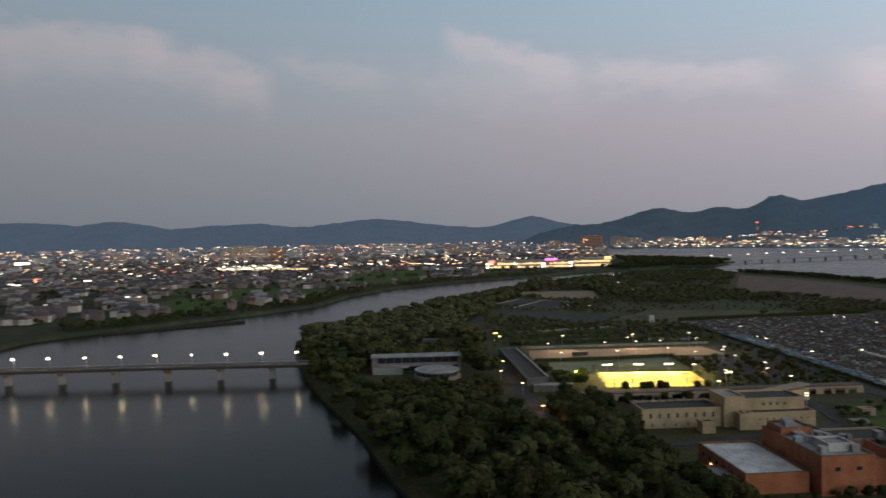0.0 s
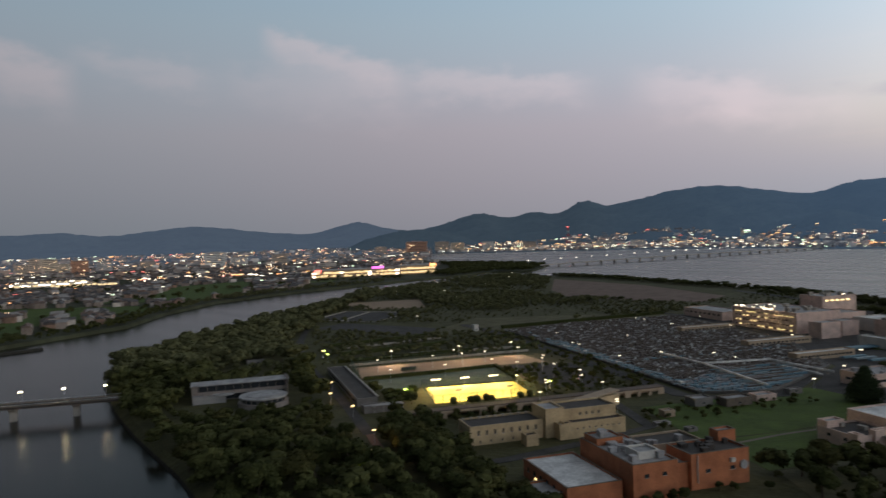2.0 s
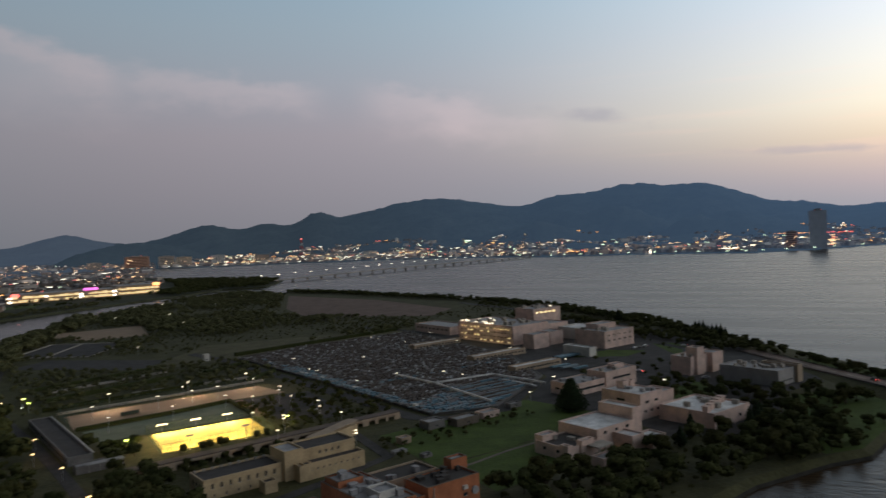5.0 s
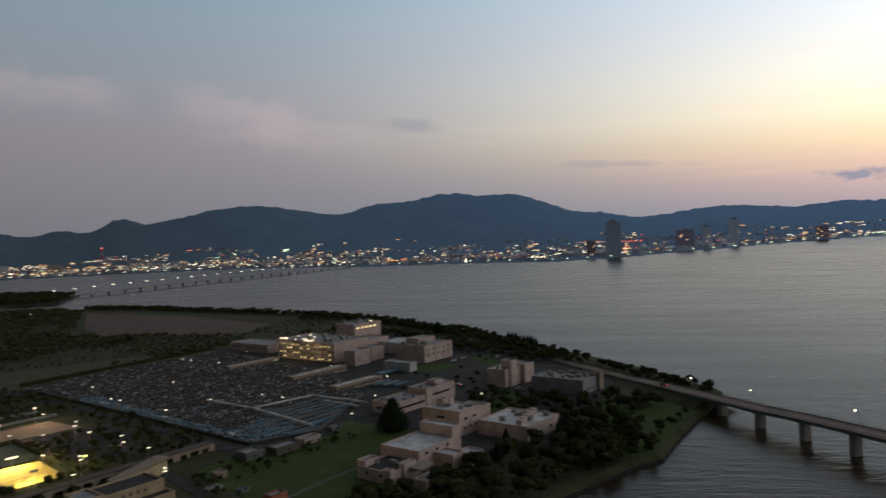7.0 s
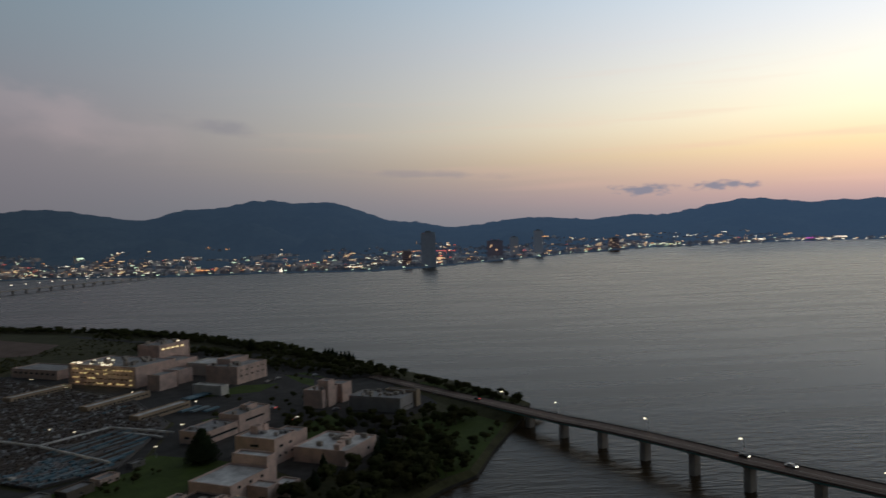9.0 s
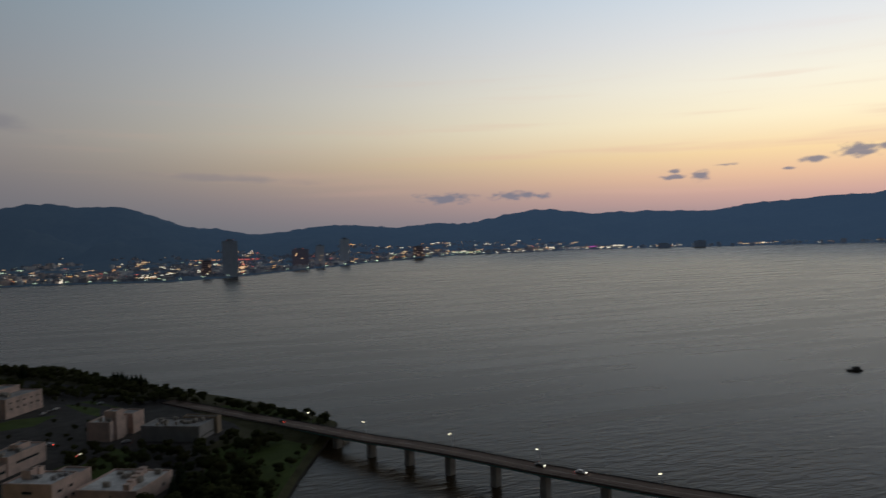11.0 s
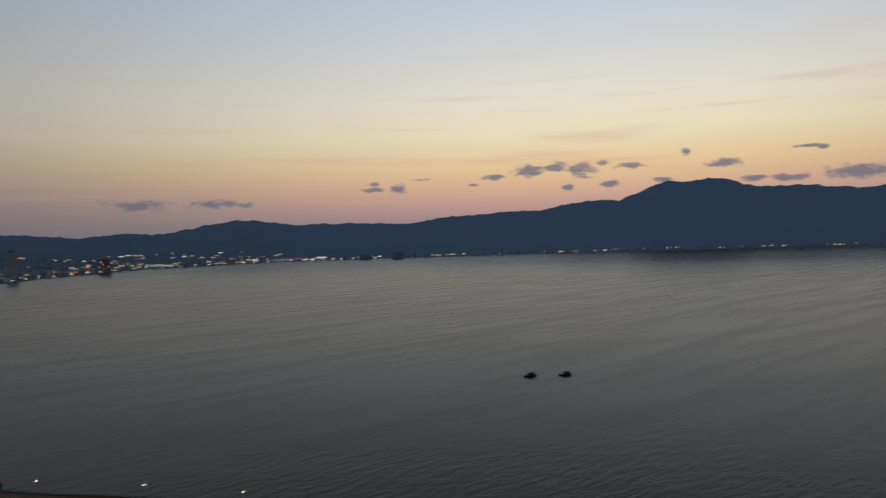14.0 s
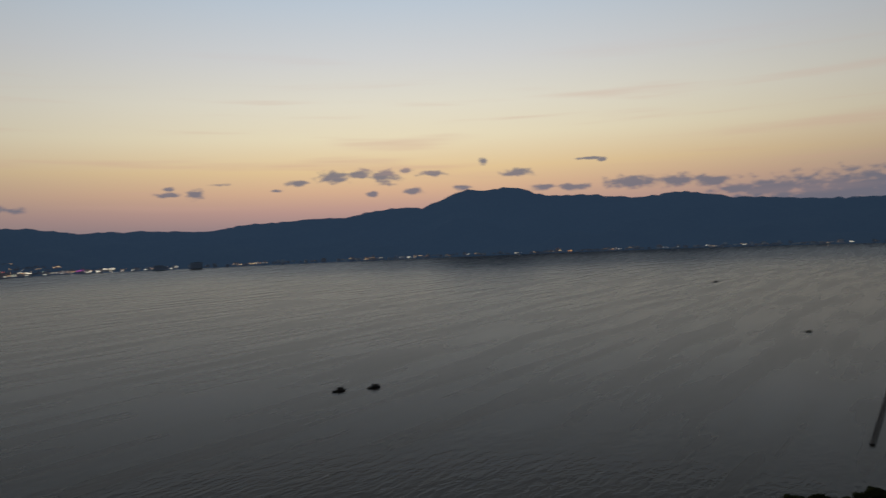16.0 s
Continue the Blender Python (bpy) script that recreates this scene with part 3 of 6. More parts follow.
def land(name, ring, material, label, top=G, batter=1.3, bank=None, berm=0.0):
    """A sheet of ground with sloping stone banks down into the water."""
    n = len(ring)
    area = sum(x1 * y2 - x2 * y1 for (x1, y1), (x2, y2) in zip(ring, ring[1:] + ring[:1]))
    ring = ring if area > 0 else ring[::-1]
    outer = []
    for i in range(n):
        p, c, q = Vector(ring[i - 1]), Vector(ring[i]), Vector(ring[(i + 1) % n])
        t = ((c - p).normalized() + (q - c).normalized()).normalized()
        outer.append((c.x + t.y * batter, c.y - t.x * batter))
    edge, foot = ring, top + 0.02
    if berm:
        ring = [(x - (ox - x) * berm / batter, y - (oy - y) * berm / batter) for (x, y), (ox, oy) in zip(ring, outer)]
        foot = top - 1.7
    s = Shape()
    s.v = [(x, y, top) for x, y in ring]
    s.f = [tuple(range(n))]
    if berm:
        s.v += [(x, y, foot) for x, y in edge]
        s.f += [(i, n + i, n + (i + 1) % n, (i + 1) % n) for i in range(n)]
    ground = solid(name, s, material, label, "ground", "structure")
    b = Shape()
    lip = [(x, y, foot) for x, y in edge]
    b.v = lip + [(x, y, -1.5) for x, y in outer]
    b.f = [(i, n + i, n + (i + 1) % n, (i + 1) % n) for i in range(n)]
    part("bank", b, bank or M_DARKCONC, ground, "dark stone revetment" if bank is None else "reedy bank")
    return ground


land("ground_island", ISLAND, M_GRASS, "dark grassy ground of the artificial island", batter=0.8, berm=3.0)
land("ground_mainland", MAINLAND, M_PLAIN, "dark flat land with fields along the channel", bank=M_PLAIN)
land("ground_north_bank", NORTH_BANK, M_GRASS, "dark grassy shore beyond the bridge")


def patch(name, ring, material, label, category="ground", z=G + 0.05):
    s = Shape()
    s.prism(ring, z - 0.3, z)
    return solid(name, s, material, label, category, "structure")


FIELDS = [[(-318, 735), (-312, 868), (-242, 822), (-205, 690), (-257, 683)], [(-350, 912), (-365, 1050), (-152, 976), (-124, 890), (-253, 890)], [(-175, 1052), (-158, 1380), (-42, 1472), (-15, 1220), (-98, 975)]]
for ring in FIELDS:
    patch("field", ring, M_LAWN, "flat green rice field beside the channel", "field", G + 0.12)
random.seed(4)
for i, (a, r, w, d, m) in enumerate([(-15.5, 880, 110, 150, M_LAWN), (-9.5, 1120, 90, 130, M_LAWN), (-4, 1350, 100, 90, M_GRASS), (-18, 1150, 90, 120, M_LAWN), (2, 1330, 120, 70, M_LAWN),
                                     (-24, 760, 70, 90, M_LAWN), (-1.5, 1250, 60, 60, M_DRY), (-12, 1000, 60, 80, M_DRY)]):
    x, y = polar(a, r)
    patch("field", [(x - w / 2, y - d / 2), (x + w / 2, y - d / 2 + 20), (x + w / 2 + 15, y + d / 2), (x - w / 2, y + d / 2 - 10)], m,
          "green rice field between the houses" if m is not M_DRY else "strip of dry grass between fields", "field")

# ---------------------------------------------------------------- the towns
town = {}


def town_box(key, a, r, w, d, h, dz=0.0, turn=0.0):
    """A block standing on the far land, in the joined mesh of that name."""
    x, y = polar(a, r)
    z = terrain_z(a, r) if r > 2300 else G
    s = town.setdefault(key + "_far" if key == "blocks" and r > 2300 else key, Shape())
    o = len(s.v)
    s.box(x, y, z + dz - (1.5 if dz == 0 else 0), w, d, h + (1.5 if dz == 0 else 0), turn)
    s.v[o:] = [far(*p) for p in s.v[o:]]


def house(a, r, w, d, h, turn):
    x, y = polar(a, r)
    z = terrain_z(a, r) if r > 2300 else G
    s = town.setdefault("houses_far" if r > 2300 else "houses", Shape())
    o = len(s.v)
    c, n = math.cos(turn), math.sin(turn)
    pts = [(-w / 2, -d / 2, 0), (w / 2, -d / 2, 0), (w / 2, d / 2, 0), (-w / 2, d / 2, 0), (-w / 2, -d / 2, h), (w / 2, -d / 2, h), (w / 2, d / 2, h), (-w / 2, d / 2, h)]
    s.v += [far(x + c * px - n * py, y + n * px + c * py, z + pz) for px, py, pz in pts]
    s.f += [(o, o + 1, o + 5, o + 4), (o + 1, o + 2, o + 6, o + 5), (o + 2, o + 3, o + 7, o + 6), (o + 3, o, o + 4, o + 7)]
    t = town.setdefault("roofs_far" if r > 2300 else "roofs", Shape())
    o = len(t.v)
    e = 0.5
    pts = [(-w / 2 - e, -d / 2 - e, h - 0.2), (w / 2 + e, -d / 2 - e, h - 0.2), (w / 2 + e, d / 2 + e, h - 0.2), (-w / 2 - e, d / 2 + e, h - 0.2), (-w / 2 - e, 0, h + d * 0.28), (w / 2 + e, 0, h + d * 0.28)]
    t.v += [far(x + c * px - n * py, y + n * px + c * py, z + pz) for px, py, pz in pts]
    t.f += [(o, o + 1, o + 5, o + 4), (o + 2, o + 3, o + 4, o + 5), (o + 3, o, o + 4), (o + 1, o + 2, o + 5)]


def lamp(a, r, key, w=5.0, h=2.2, dz=6.0):
    town_box(key + "_far_shore" if a > 13 else key, a, r, w * (0.85 if a > 13 else 1.1), 2.0, h * (0.45 if a > 13 else 0.58), dz * (0.75 if a > 13 else 0.8), -radians(a))


def mainland_ok(a, r):
    x, y = polar(a, r)
    return inside_ring(x, y, MAINLAND) and inside_ring(x + 30, y - 25, MAINLAND) if r < 2300 else a < 12.5


random.seed(11)
LIGHTS = ["warm", "white", "warm", "white", "warm", "orange", "warm", "white", "green", "warm", "orange", "white", "red", "warm"]
made = 0
while made < 7400:
    a = random.uniform(-36, 13)
    r = 700 * (5200 / 700) ** random.random()
    keep = noise.noise((a * 0.8, r * 0.007, 0.4)) + (0.32 if r > 1150 else 0.08)
    x, y = polar(a, r)
    if keep < -0.05 or not mainland_ok(a, r) or (2.8 < a < 13 and r < 1640) or (-17.6 < a < -9.6 and 1430 < r < 1660) or any(inside_ring(x, y, c) for c in FIELDS):
        continue
    made += 1
    if random.random() < 0.045 and r > 1650:
        town_box("blocks", a, r, random.uniform(12, 34), random.uniform(10, 16), random.uniform(6, 15), 0, random.uniform(-0.5, 0.5))
    else:
        house(a, r, random.uniform(8, 13), random.uniform(7, 9), random.uniform(4.5, 7), random.choice((0.2, 1.77)) + random.uniform(-0.2, 0.2))
    if random.random() < (0.07 if r < 1300 else 0.17):
        k = r / 1900
        lamp(a, r, random.choice(LIGHTS), random.uniform(3, 10) * (0.35 + 0.65 * k), random.uniform(1.2, 2.2) * (0.4 + 0.6 * k), random.uniform(5, 10))
# lit main streets across the plain
for r, a0, a1, n in ((1640, -10, 3, 40), (2150, -24, 2, 26), (1330, -34, -22, 10), (1900, -6, 12, 26), (2300, 0, 12, 24), (2900, -30, 12, 34), (3900, -30, 10, 26)):
    for i in range(n):
        lamp(a0 + (a1 - a0) * (i + random.random()) / n, r + random.uniform(-40, 40), random.choice(LIGHTS), random.uniform(4, 11), 2.2, 6)
# the far shore: thick along the water, thinning up the slopes
made = 0
while made < 4400:
    a = random.uniform(13, 88)
    deep = random.random() ** 1.6
    r = shore_r(a) + 40 + deep * 1900
    if noise.noise((a * 0.3, r * 0.004, 5)) < -0.25 + 0.35 * deep or terrain_z(a, r) > 75:
        continue
    made += 1
    tall = random.random()
    if tall < 0.26 * (1 - deep):
        town_box("blocks", a, r, random.uniform(14, 34), random.uniform(10, 16), random.uniform(7, 16), 0, random.uniform(-0.6, 0.6))
    else:
        house(a, r, random.uniform(9, 18), random.uniform(8, 12), random.uniform(5, 9), random.uniform(-1, 1))
    if random.random() < (0.52 if a < 63 else 0.2) * (0.35 + 0.65 * (noise.noise((a * 0.9, r * 0.005, 8)) > -0.05)):
        k = r / 2600
        lamp(a, r, random.choice(LIGHTS), random.uniform(4, 16) * k, random.uniform(1.8, 3.2) * k, random.uniform(8, 14))
for i in range(420):
    a = 72 + 78 * random.random() ** 1.15
    r = shore_r(a) + 25 + 420 * random.random() ** 1.6
    town_box("blocks", a, r, random.uniform(12, 34), 14, random.uniform(6, 15) if random.random() < 0.85 else random.uniform(16, 26), 0, random.uniform(-0.6, 0.6))
    if random.random() < (0.42 if a > 84 else 0.16) and noise.noise((a * 0.5, 3.0, 1.0)) > -0.16:
        lamp(a, r, random.choice(LIGHTS[:6]), random.uniform(10, 46), random.uniform(5, 8), 9)
# promenade lamps along the water
a = 13.5
while a < 96:
    r = shore_r(a) + 12
    lamp(a, r, "green" if 40 < a < 80 else "white", random.uniform(5, 10) * r / 2600, 2.8 * r / 2600, 5)
    a += 62 / r * 57.3 * random.uniform(0.7, 1.5)
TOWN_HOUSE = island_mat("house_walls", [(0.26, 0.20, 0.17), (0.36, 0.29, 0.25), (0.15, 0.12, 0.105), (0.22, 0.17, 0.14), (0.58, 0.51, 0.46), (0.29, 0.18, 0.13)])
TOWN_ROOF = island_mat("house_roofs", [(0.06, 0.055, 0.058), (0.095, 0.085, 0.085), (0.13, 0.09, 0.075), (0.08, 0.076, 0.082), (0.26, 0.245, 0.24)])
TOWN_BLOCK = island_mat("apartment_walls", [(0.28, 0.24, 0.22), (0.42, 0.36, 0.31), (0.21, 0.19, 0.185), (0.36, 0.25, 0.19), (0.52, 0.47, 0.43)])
# the same haze, as a weaker glow on far houses and towers
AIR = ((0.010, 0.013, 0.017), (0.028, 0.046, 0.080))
FAR_HOUSE = haze_glow(island_mat("far_house_walls", [(0.27, 0.23, 0.216), (0.392, 0.338, 0.311), (0.176, 0.155, 0.149), (0.567, 0.513, 0.472), (0.297, 0.209, 0.176)]), *AIR)
FAR_ROOF = haze_glow(island_mat("far_house_roofs", [(0.081, 0.0756, 0.0756), (0.121, 0.108, 0.108), (0.176, 0.128, 0.108), (0.108, 0.101, 0.108), (0.243, 0.23, 0.223)]), *AIR)
FAR_BLOCK = haze_glow(island_mat("far_apartment_walls", [(0.405, 0.338, 0.311), (0.567, 0.486, 0.432), (0.297, 0.27, 0.27), (0.486, 0.338, 0.257), (0.729, 0.675, 0.621)]), *AIR)
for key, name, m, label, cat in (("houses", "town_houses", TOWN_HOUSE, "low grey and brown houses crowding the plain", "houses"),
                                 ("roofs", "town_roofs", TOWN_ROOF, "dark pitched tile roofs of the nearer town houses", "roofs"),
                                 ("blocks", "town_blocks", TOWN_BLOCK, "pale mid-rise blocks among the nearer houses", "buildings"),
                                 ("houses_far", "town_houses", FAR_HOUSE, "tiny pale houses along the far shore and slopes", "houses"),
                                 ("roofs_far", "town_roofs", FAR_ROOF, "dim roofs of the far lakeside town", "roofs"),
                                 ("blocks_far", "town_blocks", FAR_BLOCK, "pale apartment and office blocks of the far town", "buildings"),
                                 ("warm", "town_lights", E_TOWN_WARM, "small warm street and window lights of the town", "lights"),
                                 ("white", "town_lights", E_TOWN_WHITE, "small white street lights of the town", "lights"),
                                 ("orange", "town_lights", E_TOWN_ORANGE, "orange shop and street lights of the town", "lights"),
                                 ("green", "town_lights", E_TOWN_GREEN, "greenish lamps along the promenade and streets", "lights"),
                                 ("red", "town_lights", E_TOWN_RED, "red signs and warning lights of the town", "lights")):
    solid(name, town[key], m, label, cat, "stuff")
for key, m in FAR_LIGHTS.items():
    solid("town_lights", town[key + "_far_shore"], m, "small %s lights of the town on the far shore" % key, "lights", "stuff")


F_WHITE = haze_glow(mat("far_white_wall", (0.62, 0.60, 0.57), 0.8, 0.1, 12), *AIR)
F_GREY = haze_glow(mat("far_grey_wall", (0.44, 0.43, 0.43), 0.8, 0.15, 12), *AIR)
F_CREAM = haze_glow(mat("far_cream_wall", (0.56, 0.45, 0.33), 0.8, 0.12, 12), *AIR)
F_BEIGE = haze_glow(mat("far_beige_wall", (0.46, 0.36, 0.28), 0.8, 0.12, 12), *AIR)
F_RED = haze_glow(mat("far_dark_red_wall", (0.30, 0.17, 0.15), 0.8, 0.2, 8), *AIR)
F_ORANGE = haze_glow(mat("far_orange_wall", (0.50, 0.24, 0.13), 0.8, 0.15, 8), *AIR)


def far_thing(name, label, category, a, r):
    x, y = polar(a, r)
    z = terrain_z(a, r) if r > 2300 else G
    return thing(name, label, category, far(x, y, z), -radians(a)), drawn(r) / r


def far_tower(name, label, category, a, r, w, d, top_el, material, cap=None, storeys=0, lit=None):
    """A far building, as high as the angle of its top above the level of the eye calls for."""
    ob, k = far_thing(name, label, category, a, r)
    h = eye_z(a) + r * k * math.tan(radians(top_el)) - ob.matrix_basis.translation.z
    w, d = w * k, d * k
    part("wall", Shape().box(0, 0, -3, w, d, h + 3), material, ob)
    for sx in (-0.5, 0.5):
        part("corner_pier", Shape().box(sx * w, -d / 2, -3, w * 0.06, 1.2, h + 3.5), material, ob)
    part("roof", Shape().box(0, 0, h, w * 0.94, d * 0.94, 1.0).box(0, 0, h + 1, w * 0.4, d * 0.5, h * 0.05), M_ROOFGREY, ob)
    if storeys:
        for i in range(storeys):
            z = h * (i + 0.45) / storeys
            part("window_band", Shape().box(0, -d / 2 - 0.08, z, w * 0.92, 0.3, h / storeys * 0.28), M_GLASS, ob)
    if lit:
        for i in range(lit):
            part("lit_window", Shape().box(random.uniform(-0.4, 0.4) * w, -d / 2 - 0.3, random.uniform(0.1, 0.9) * h, w * 0.08, 0.4, h * 0.035), E_TOWN_WARM, ob, "lit window")
    if cap:
        part("beacon", Shape().box(0, 0, h + 1.2, w * 0.45, 2, 1.5), cap, ob, "red warning light strip")
    return ob


random.seed(21)
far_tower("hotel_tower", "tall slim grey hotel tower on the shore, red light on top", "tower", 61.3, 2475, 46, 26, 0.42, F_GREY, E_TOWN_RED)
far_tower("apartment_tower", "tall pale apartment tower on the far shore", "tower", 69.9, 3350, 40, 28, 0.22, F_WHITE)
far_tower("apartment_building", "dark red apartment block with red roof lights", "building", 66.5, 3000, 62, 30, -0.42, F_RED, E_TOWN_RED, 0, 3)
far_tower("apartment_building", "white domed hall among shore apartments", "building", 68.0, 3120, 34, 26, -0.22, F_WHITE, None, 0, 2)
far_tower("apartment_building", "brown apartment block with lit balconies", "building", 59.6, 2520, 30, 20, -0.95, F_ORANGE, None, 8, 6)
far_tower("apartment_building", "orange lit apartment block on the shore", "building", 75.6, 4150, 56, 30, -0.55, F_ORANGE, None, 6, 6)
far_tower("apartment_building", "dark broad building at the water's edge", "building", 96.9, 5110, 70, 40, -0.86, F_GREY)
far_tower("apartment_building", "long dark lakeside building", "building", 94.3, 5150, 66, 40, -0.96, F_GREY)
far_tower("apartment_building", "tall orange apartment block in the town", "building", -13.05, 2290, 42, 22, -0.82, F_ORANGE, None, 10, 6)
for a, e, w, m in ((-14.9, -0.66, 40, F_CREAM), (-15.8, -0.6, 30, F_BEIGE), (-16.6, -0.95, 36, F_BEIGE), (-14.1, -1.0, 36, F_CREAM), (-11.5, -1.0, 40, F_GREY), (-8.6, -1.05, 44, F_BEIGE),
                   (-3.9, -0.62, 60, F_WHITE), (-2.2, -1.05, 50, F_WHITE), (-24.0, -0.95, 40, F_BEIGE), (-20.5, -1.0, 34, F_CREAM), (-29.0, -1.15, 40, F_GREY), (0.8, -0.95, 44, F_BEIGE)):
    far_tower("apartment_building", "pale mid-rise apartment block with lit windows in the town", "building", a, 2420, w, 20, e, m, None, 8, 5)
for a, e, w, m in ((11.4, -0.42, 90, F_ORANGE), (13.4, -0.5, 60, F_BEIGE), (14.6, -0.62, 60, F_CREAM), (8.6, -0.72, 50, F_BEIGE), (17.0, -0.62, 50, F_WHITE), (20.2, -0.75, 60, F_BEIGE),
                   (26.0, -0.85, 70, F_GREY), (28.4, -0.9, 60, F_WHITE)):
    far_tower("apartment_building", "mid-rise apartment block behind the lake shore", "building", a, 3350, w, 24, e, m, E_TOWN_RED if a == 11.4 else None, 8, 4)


def lattice_tower():
    ob, k = far_thing("radio_tower", "red and white lattice radio tower above the town", "tower", 23.2, 3700)
    h = eye_z(23) + 3700 * k * math.tan(radians(0.25)) - ob.matrix_basis.translation.z
    white, red = M_WHITE, mat("red_tower_paint", (0.5, 0.05, 0.04), 0.6, 0.1, 4)
    for i in range(6):
        z0, z1 = h * i / 6, h * (i + 1) / 6
        r0, r1 = 11 * (1 - i / 6.6), 11 * (1 - (i + 1) / 6.6)
        for sx, sy in ((-1, -1), (1, -1), (1, 1), (-1, 1)):
            part("leg", Shape().beam((sx * r0, sy * r0, z0), (sx * r1, sy * r1, z1), 2.2, 2.2), red if i % 2 else white, ob)
        for k in (-1, 1):
            part("brace", Shape().beam((k * r0, -r0, z0), (-k * r1, -r1, z1), 1.2, 1.2), red if i % 2 else white, ob)
    part("beacon", Shape().box(0, 0, h, 6, 4, 5), E_TOWN_RED, ob, "red warning light")


lattice_tower()
ob, k = far_thing("observation_tower", "slim pale tower on the hillside with a greenish lamp", "tower", 35.75, 4300)
part("shaft", Shape().box(0, 0, -10, 14, 12, 46, 0, 0.8), M_WHITE, ob)
part("lamp", Shape().box(22, -4, 22, 26, 3, 4), E_TOWN_GREEN, ob, "greenish light")
# one bright shore light, built as a white block whose walls glow themselves
ob, k = far_thing("lit_monument", "white block on the shore whose walls glow", "building", 50.0, 2490)
part("wall", Shape().box(0, 0, 0, 13, 10, 6), E_TOWN_WHITE, ob, "glowing white front")
part("tower", Shape().box(0, 0, 6, 7, 6, 8, 0, 0.8), E_TOWN_WHITE, ob, "glowing white tower")
for a, r, n, w, key in ((60.0, 3650, 9, 16, E_TOWN_ORANGE), (62.6, 3600, 6, 18, E_TOWN_RED), (44.5, 2650, 6, 12, E_TOWN_ORANGE), (46.8, 2560, 8, 12, E_TOWN_ORANGE), (79.5, 4560, 8, 18, E_TOWN_GREEN), (89.2, 5180, 3, 14, E_TOWN_PINK),
                      (86.1, 5160, 2, 16, E_TOWN_WHITE), (91.0, 5300, 5, 14, E_TOWN_WHITE), (31, 3200, 7, 12, E_TOWN_WHITE), (55.5, 2420, 4, 12, E_TOWN_WHITE), (64.2, 3000, 3, 14, E_TOWN_WHITE)):
    ob, k = far_thing("street_light_row", "row of bright street lights in the far town", "lights", a, r)
    for i in range(n):
        part("lamp_head", Shape().box((i - n / 2) * w * 1.25 * k, 0, 8 + random.uniform(-1, 1), w * random.uniform(0.5, 0.9) * k, 2, 2.4 if a < 80 else 4.5), key, ob)
    part("mast", Shape().box(0, 2, 0, n * w * k, 0.6, 8), M_STEEL, ob)

# shopping centre beyond the end of the channel
mall = thing("shopping_mall", "long brightly lit shopping centre across the channel", "shop", (212, 1490, G), radians(3))
part("wall", Shape().box(-40, 0, 0, 180, 50, 14).box(85, 4, 0, 80, 50, 17), M_BEIGE, mall)
part("roof", Shape().box(-40, 0, 14.01, 176, 46, 0.8).box(85, 4, 17.01, 76, 46, 0.8), M_ROOFGREY, mall)
for i in range(22):
    for z in (1.2, 7.6):
        if random.random() < 0.86:
            part("shop_window", Shape().box(-126 + i * 8.0, -25.4, z, random.uniform(5.5, 7.8), 0.8, random.uniform(2.0, 4.2)), E_MALL if i % 7 else E_TOWN_WHITE, mall, "glowing shop window")
for i in range(9):
    for z in (2, 9.5):
        part("shop_window", Shape().box(50 + i * 8.6, -21.5, z, random.uniform(6.5, 8.2), 0.8, random.uniform(2.5, 4.6)), E_MALL, mall, "glowing shop window")
part("sign", Shape().box(2, -25.8, 14.5, 24, 0.8, 4), E_TOWN_PINK, mall, "magenta sign")
part("sign", Shape().box(-118, -25.8, 11, 12, 0.8, 5), E_TOWN_RED, mall, "red sign")
part("sign", Shape().box(118, -21.8, 15, 12, 0.8, 5), E_TOWN_ORANGE, mall, "orange sign")
store = thing("supermarket", "wide low store with glaring white lights", "shop", (-415, 1590, G), radians(10))
part("wall", Shape().box(0, 0, 0, 130, 40, 8), M_WHITE, store)
part("roof", Shape().box(0, 0, 8, 127, 37, 0.6), M_ROOFGREY, store)
for i in range(12):
    part("shop_window", Shape().box(-58 + i * 10.5, -20.5, random.uniform(2, 6), 9, 0.8, random.uniform(1.5, 3)), E_TOWN_WHITE if i % 3 else E_MALL, store, "glaring white shop window")
    part("roof_sign", Shape().box(-58 + i * 10.5, -20.5, 9.5, random.uniform(3, 9), 0.8, random.uniform(0.8, 2)), E_MALL if i % 3 else E_TOWN_WHITE, store, "glowing sign")
for x, y, w, m in ((-470, 1640, 70, E_TOWN_WHITE), (-345, 1545, 120, E_MALL), (-742, 1690, 34, E_TOWN_WHITE), (-1278, 2200, 46, E_TOWN_WHITE), (-665, 1228, 44, E_TOWN_ORANGE), (-560, 1800, 60, E_TOWN_WARM), (-640, 2200, 90, E_MALL)):
    ob = thing("shop", "low roadside shop with a long glowing front", "shop", (x, y, G), radians(14))
    part("wall", Shape().box(0, 0, 0, w, 16, 5), M_GREYWALL, ob)
    part("roof", Shape().box(0, 0, 5, w + 1, 17, 0.4), M_ROOFGREY, ob)
    for k in range(max(3, int(w / 9))):
        part("shop_window", Shape().box(-w / 2 + 4.5 + k * 9, -8.4, 1.0, random.uniform(5, 8.6), 0.5, random.uniform(2.5, 5.5)), m, ob, "glowing shop window")
ob = thing("shop", "roadside shop with a red glowing sign", "shop", (-692, 1285, G), radians(25))
part("wall", Shape().box(0, 0, 0, 60, 20, 6), M_GREYWALL, ob)
part("sign", Shape().box(-5, -10.4, 3.4, 42, 0.6, 2.4), E_TOWN_RED, ob, "red sign")
ob = thing("shop", "roadside hall with a bluish white sign", "shop", (-1190, 2070, G), radians(25))
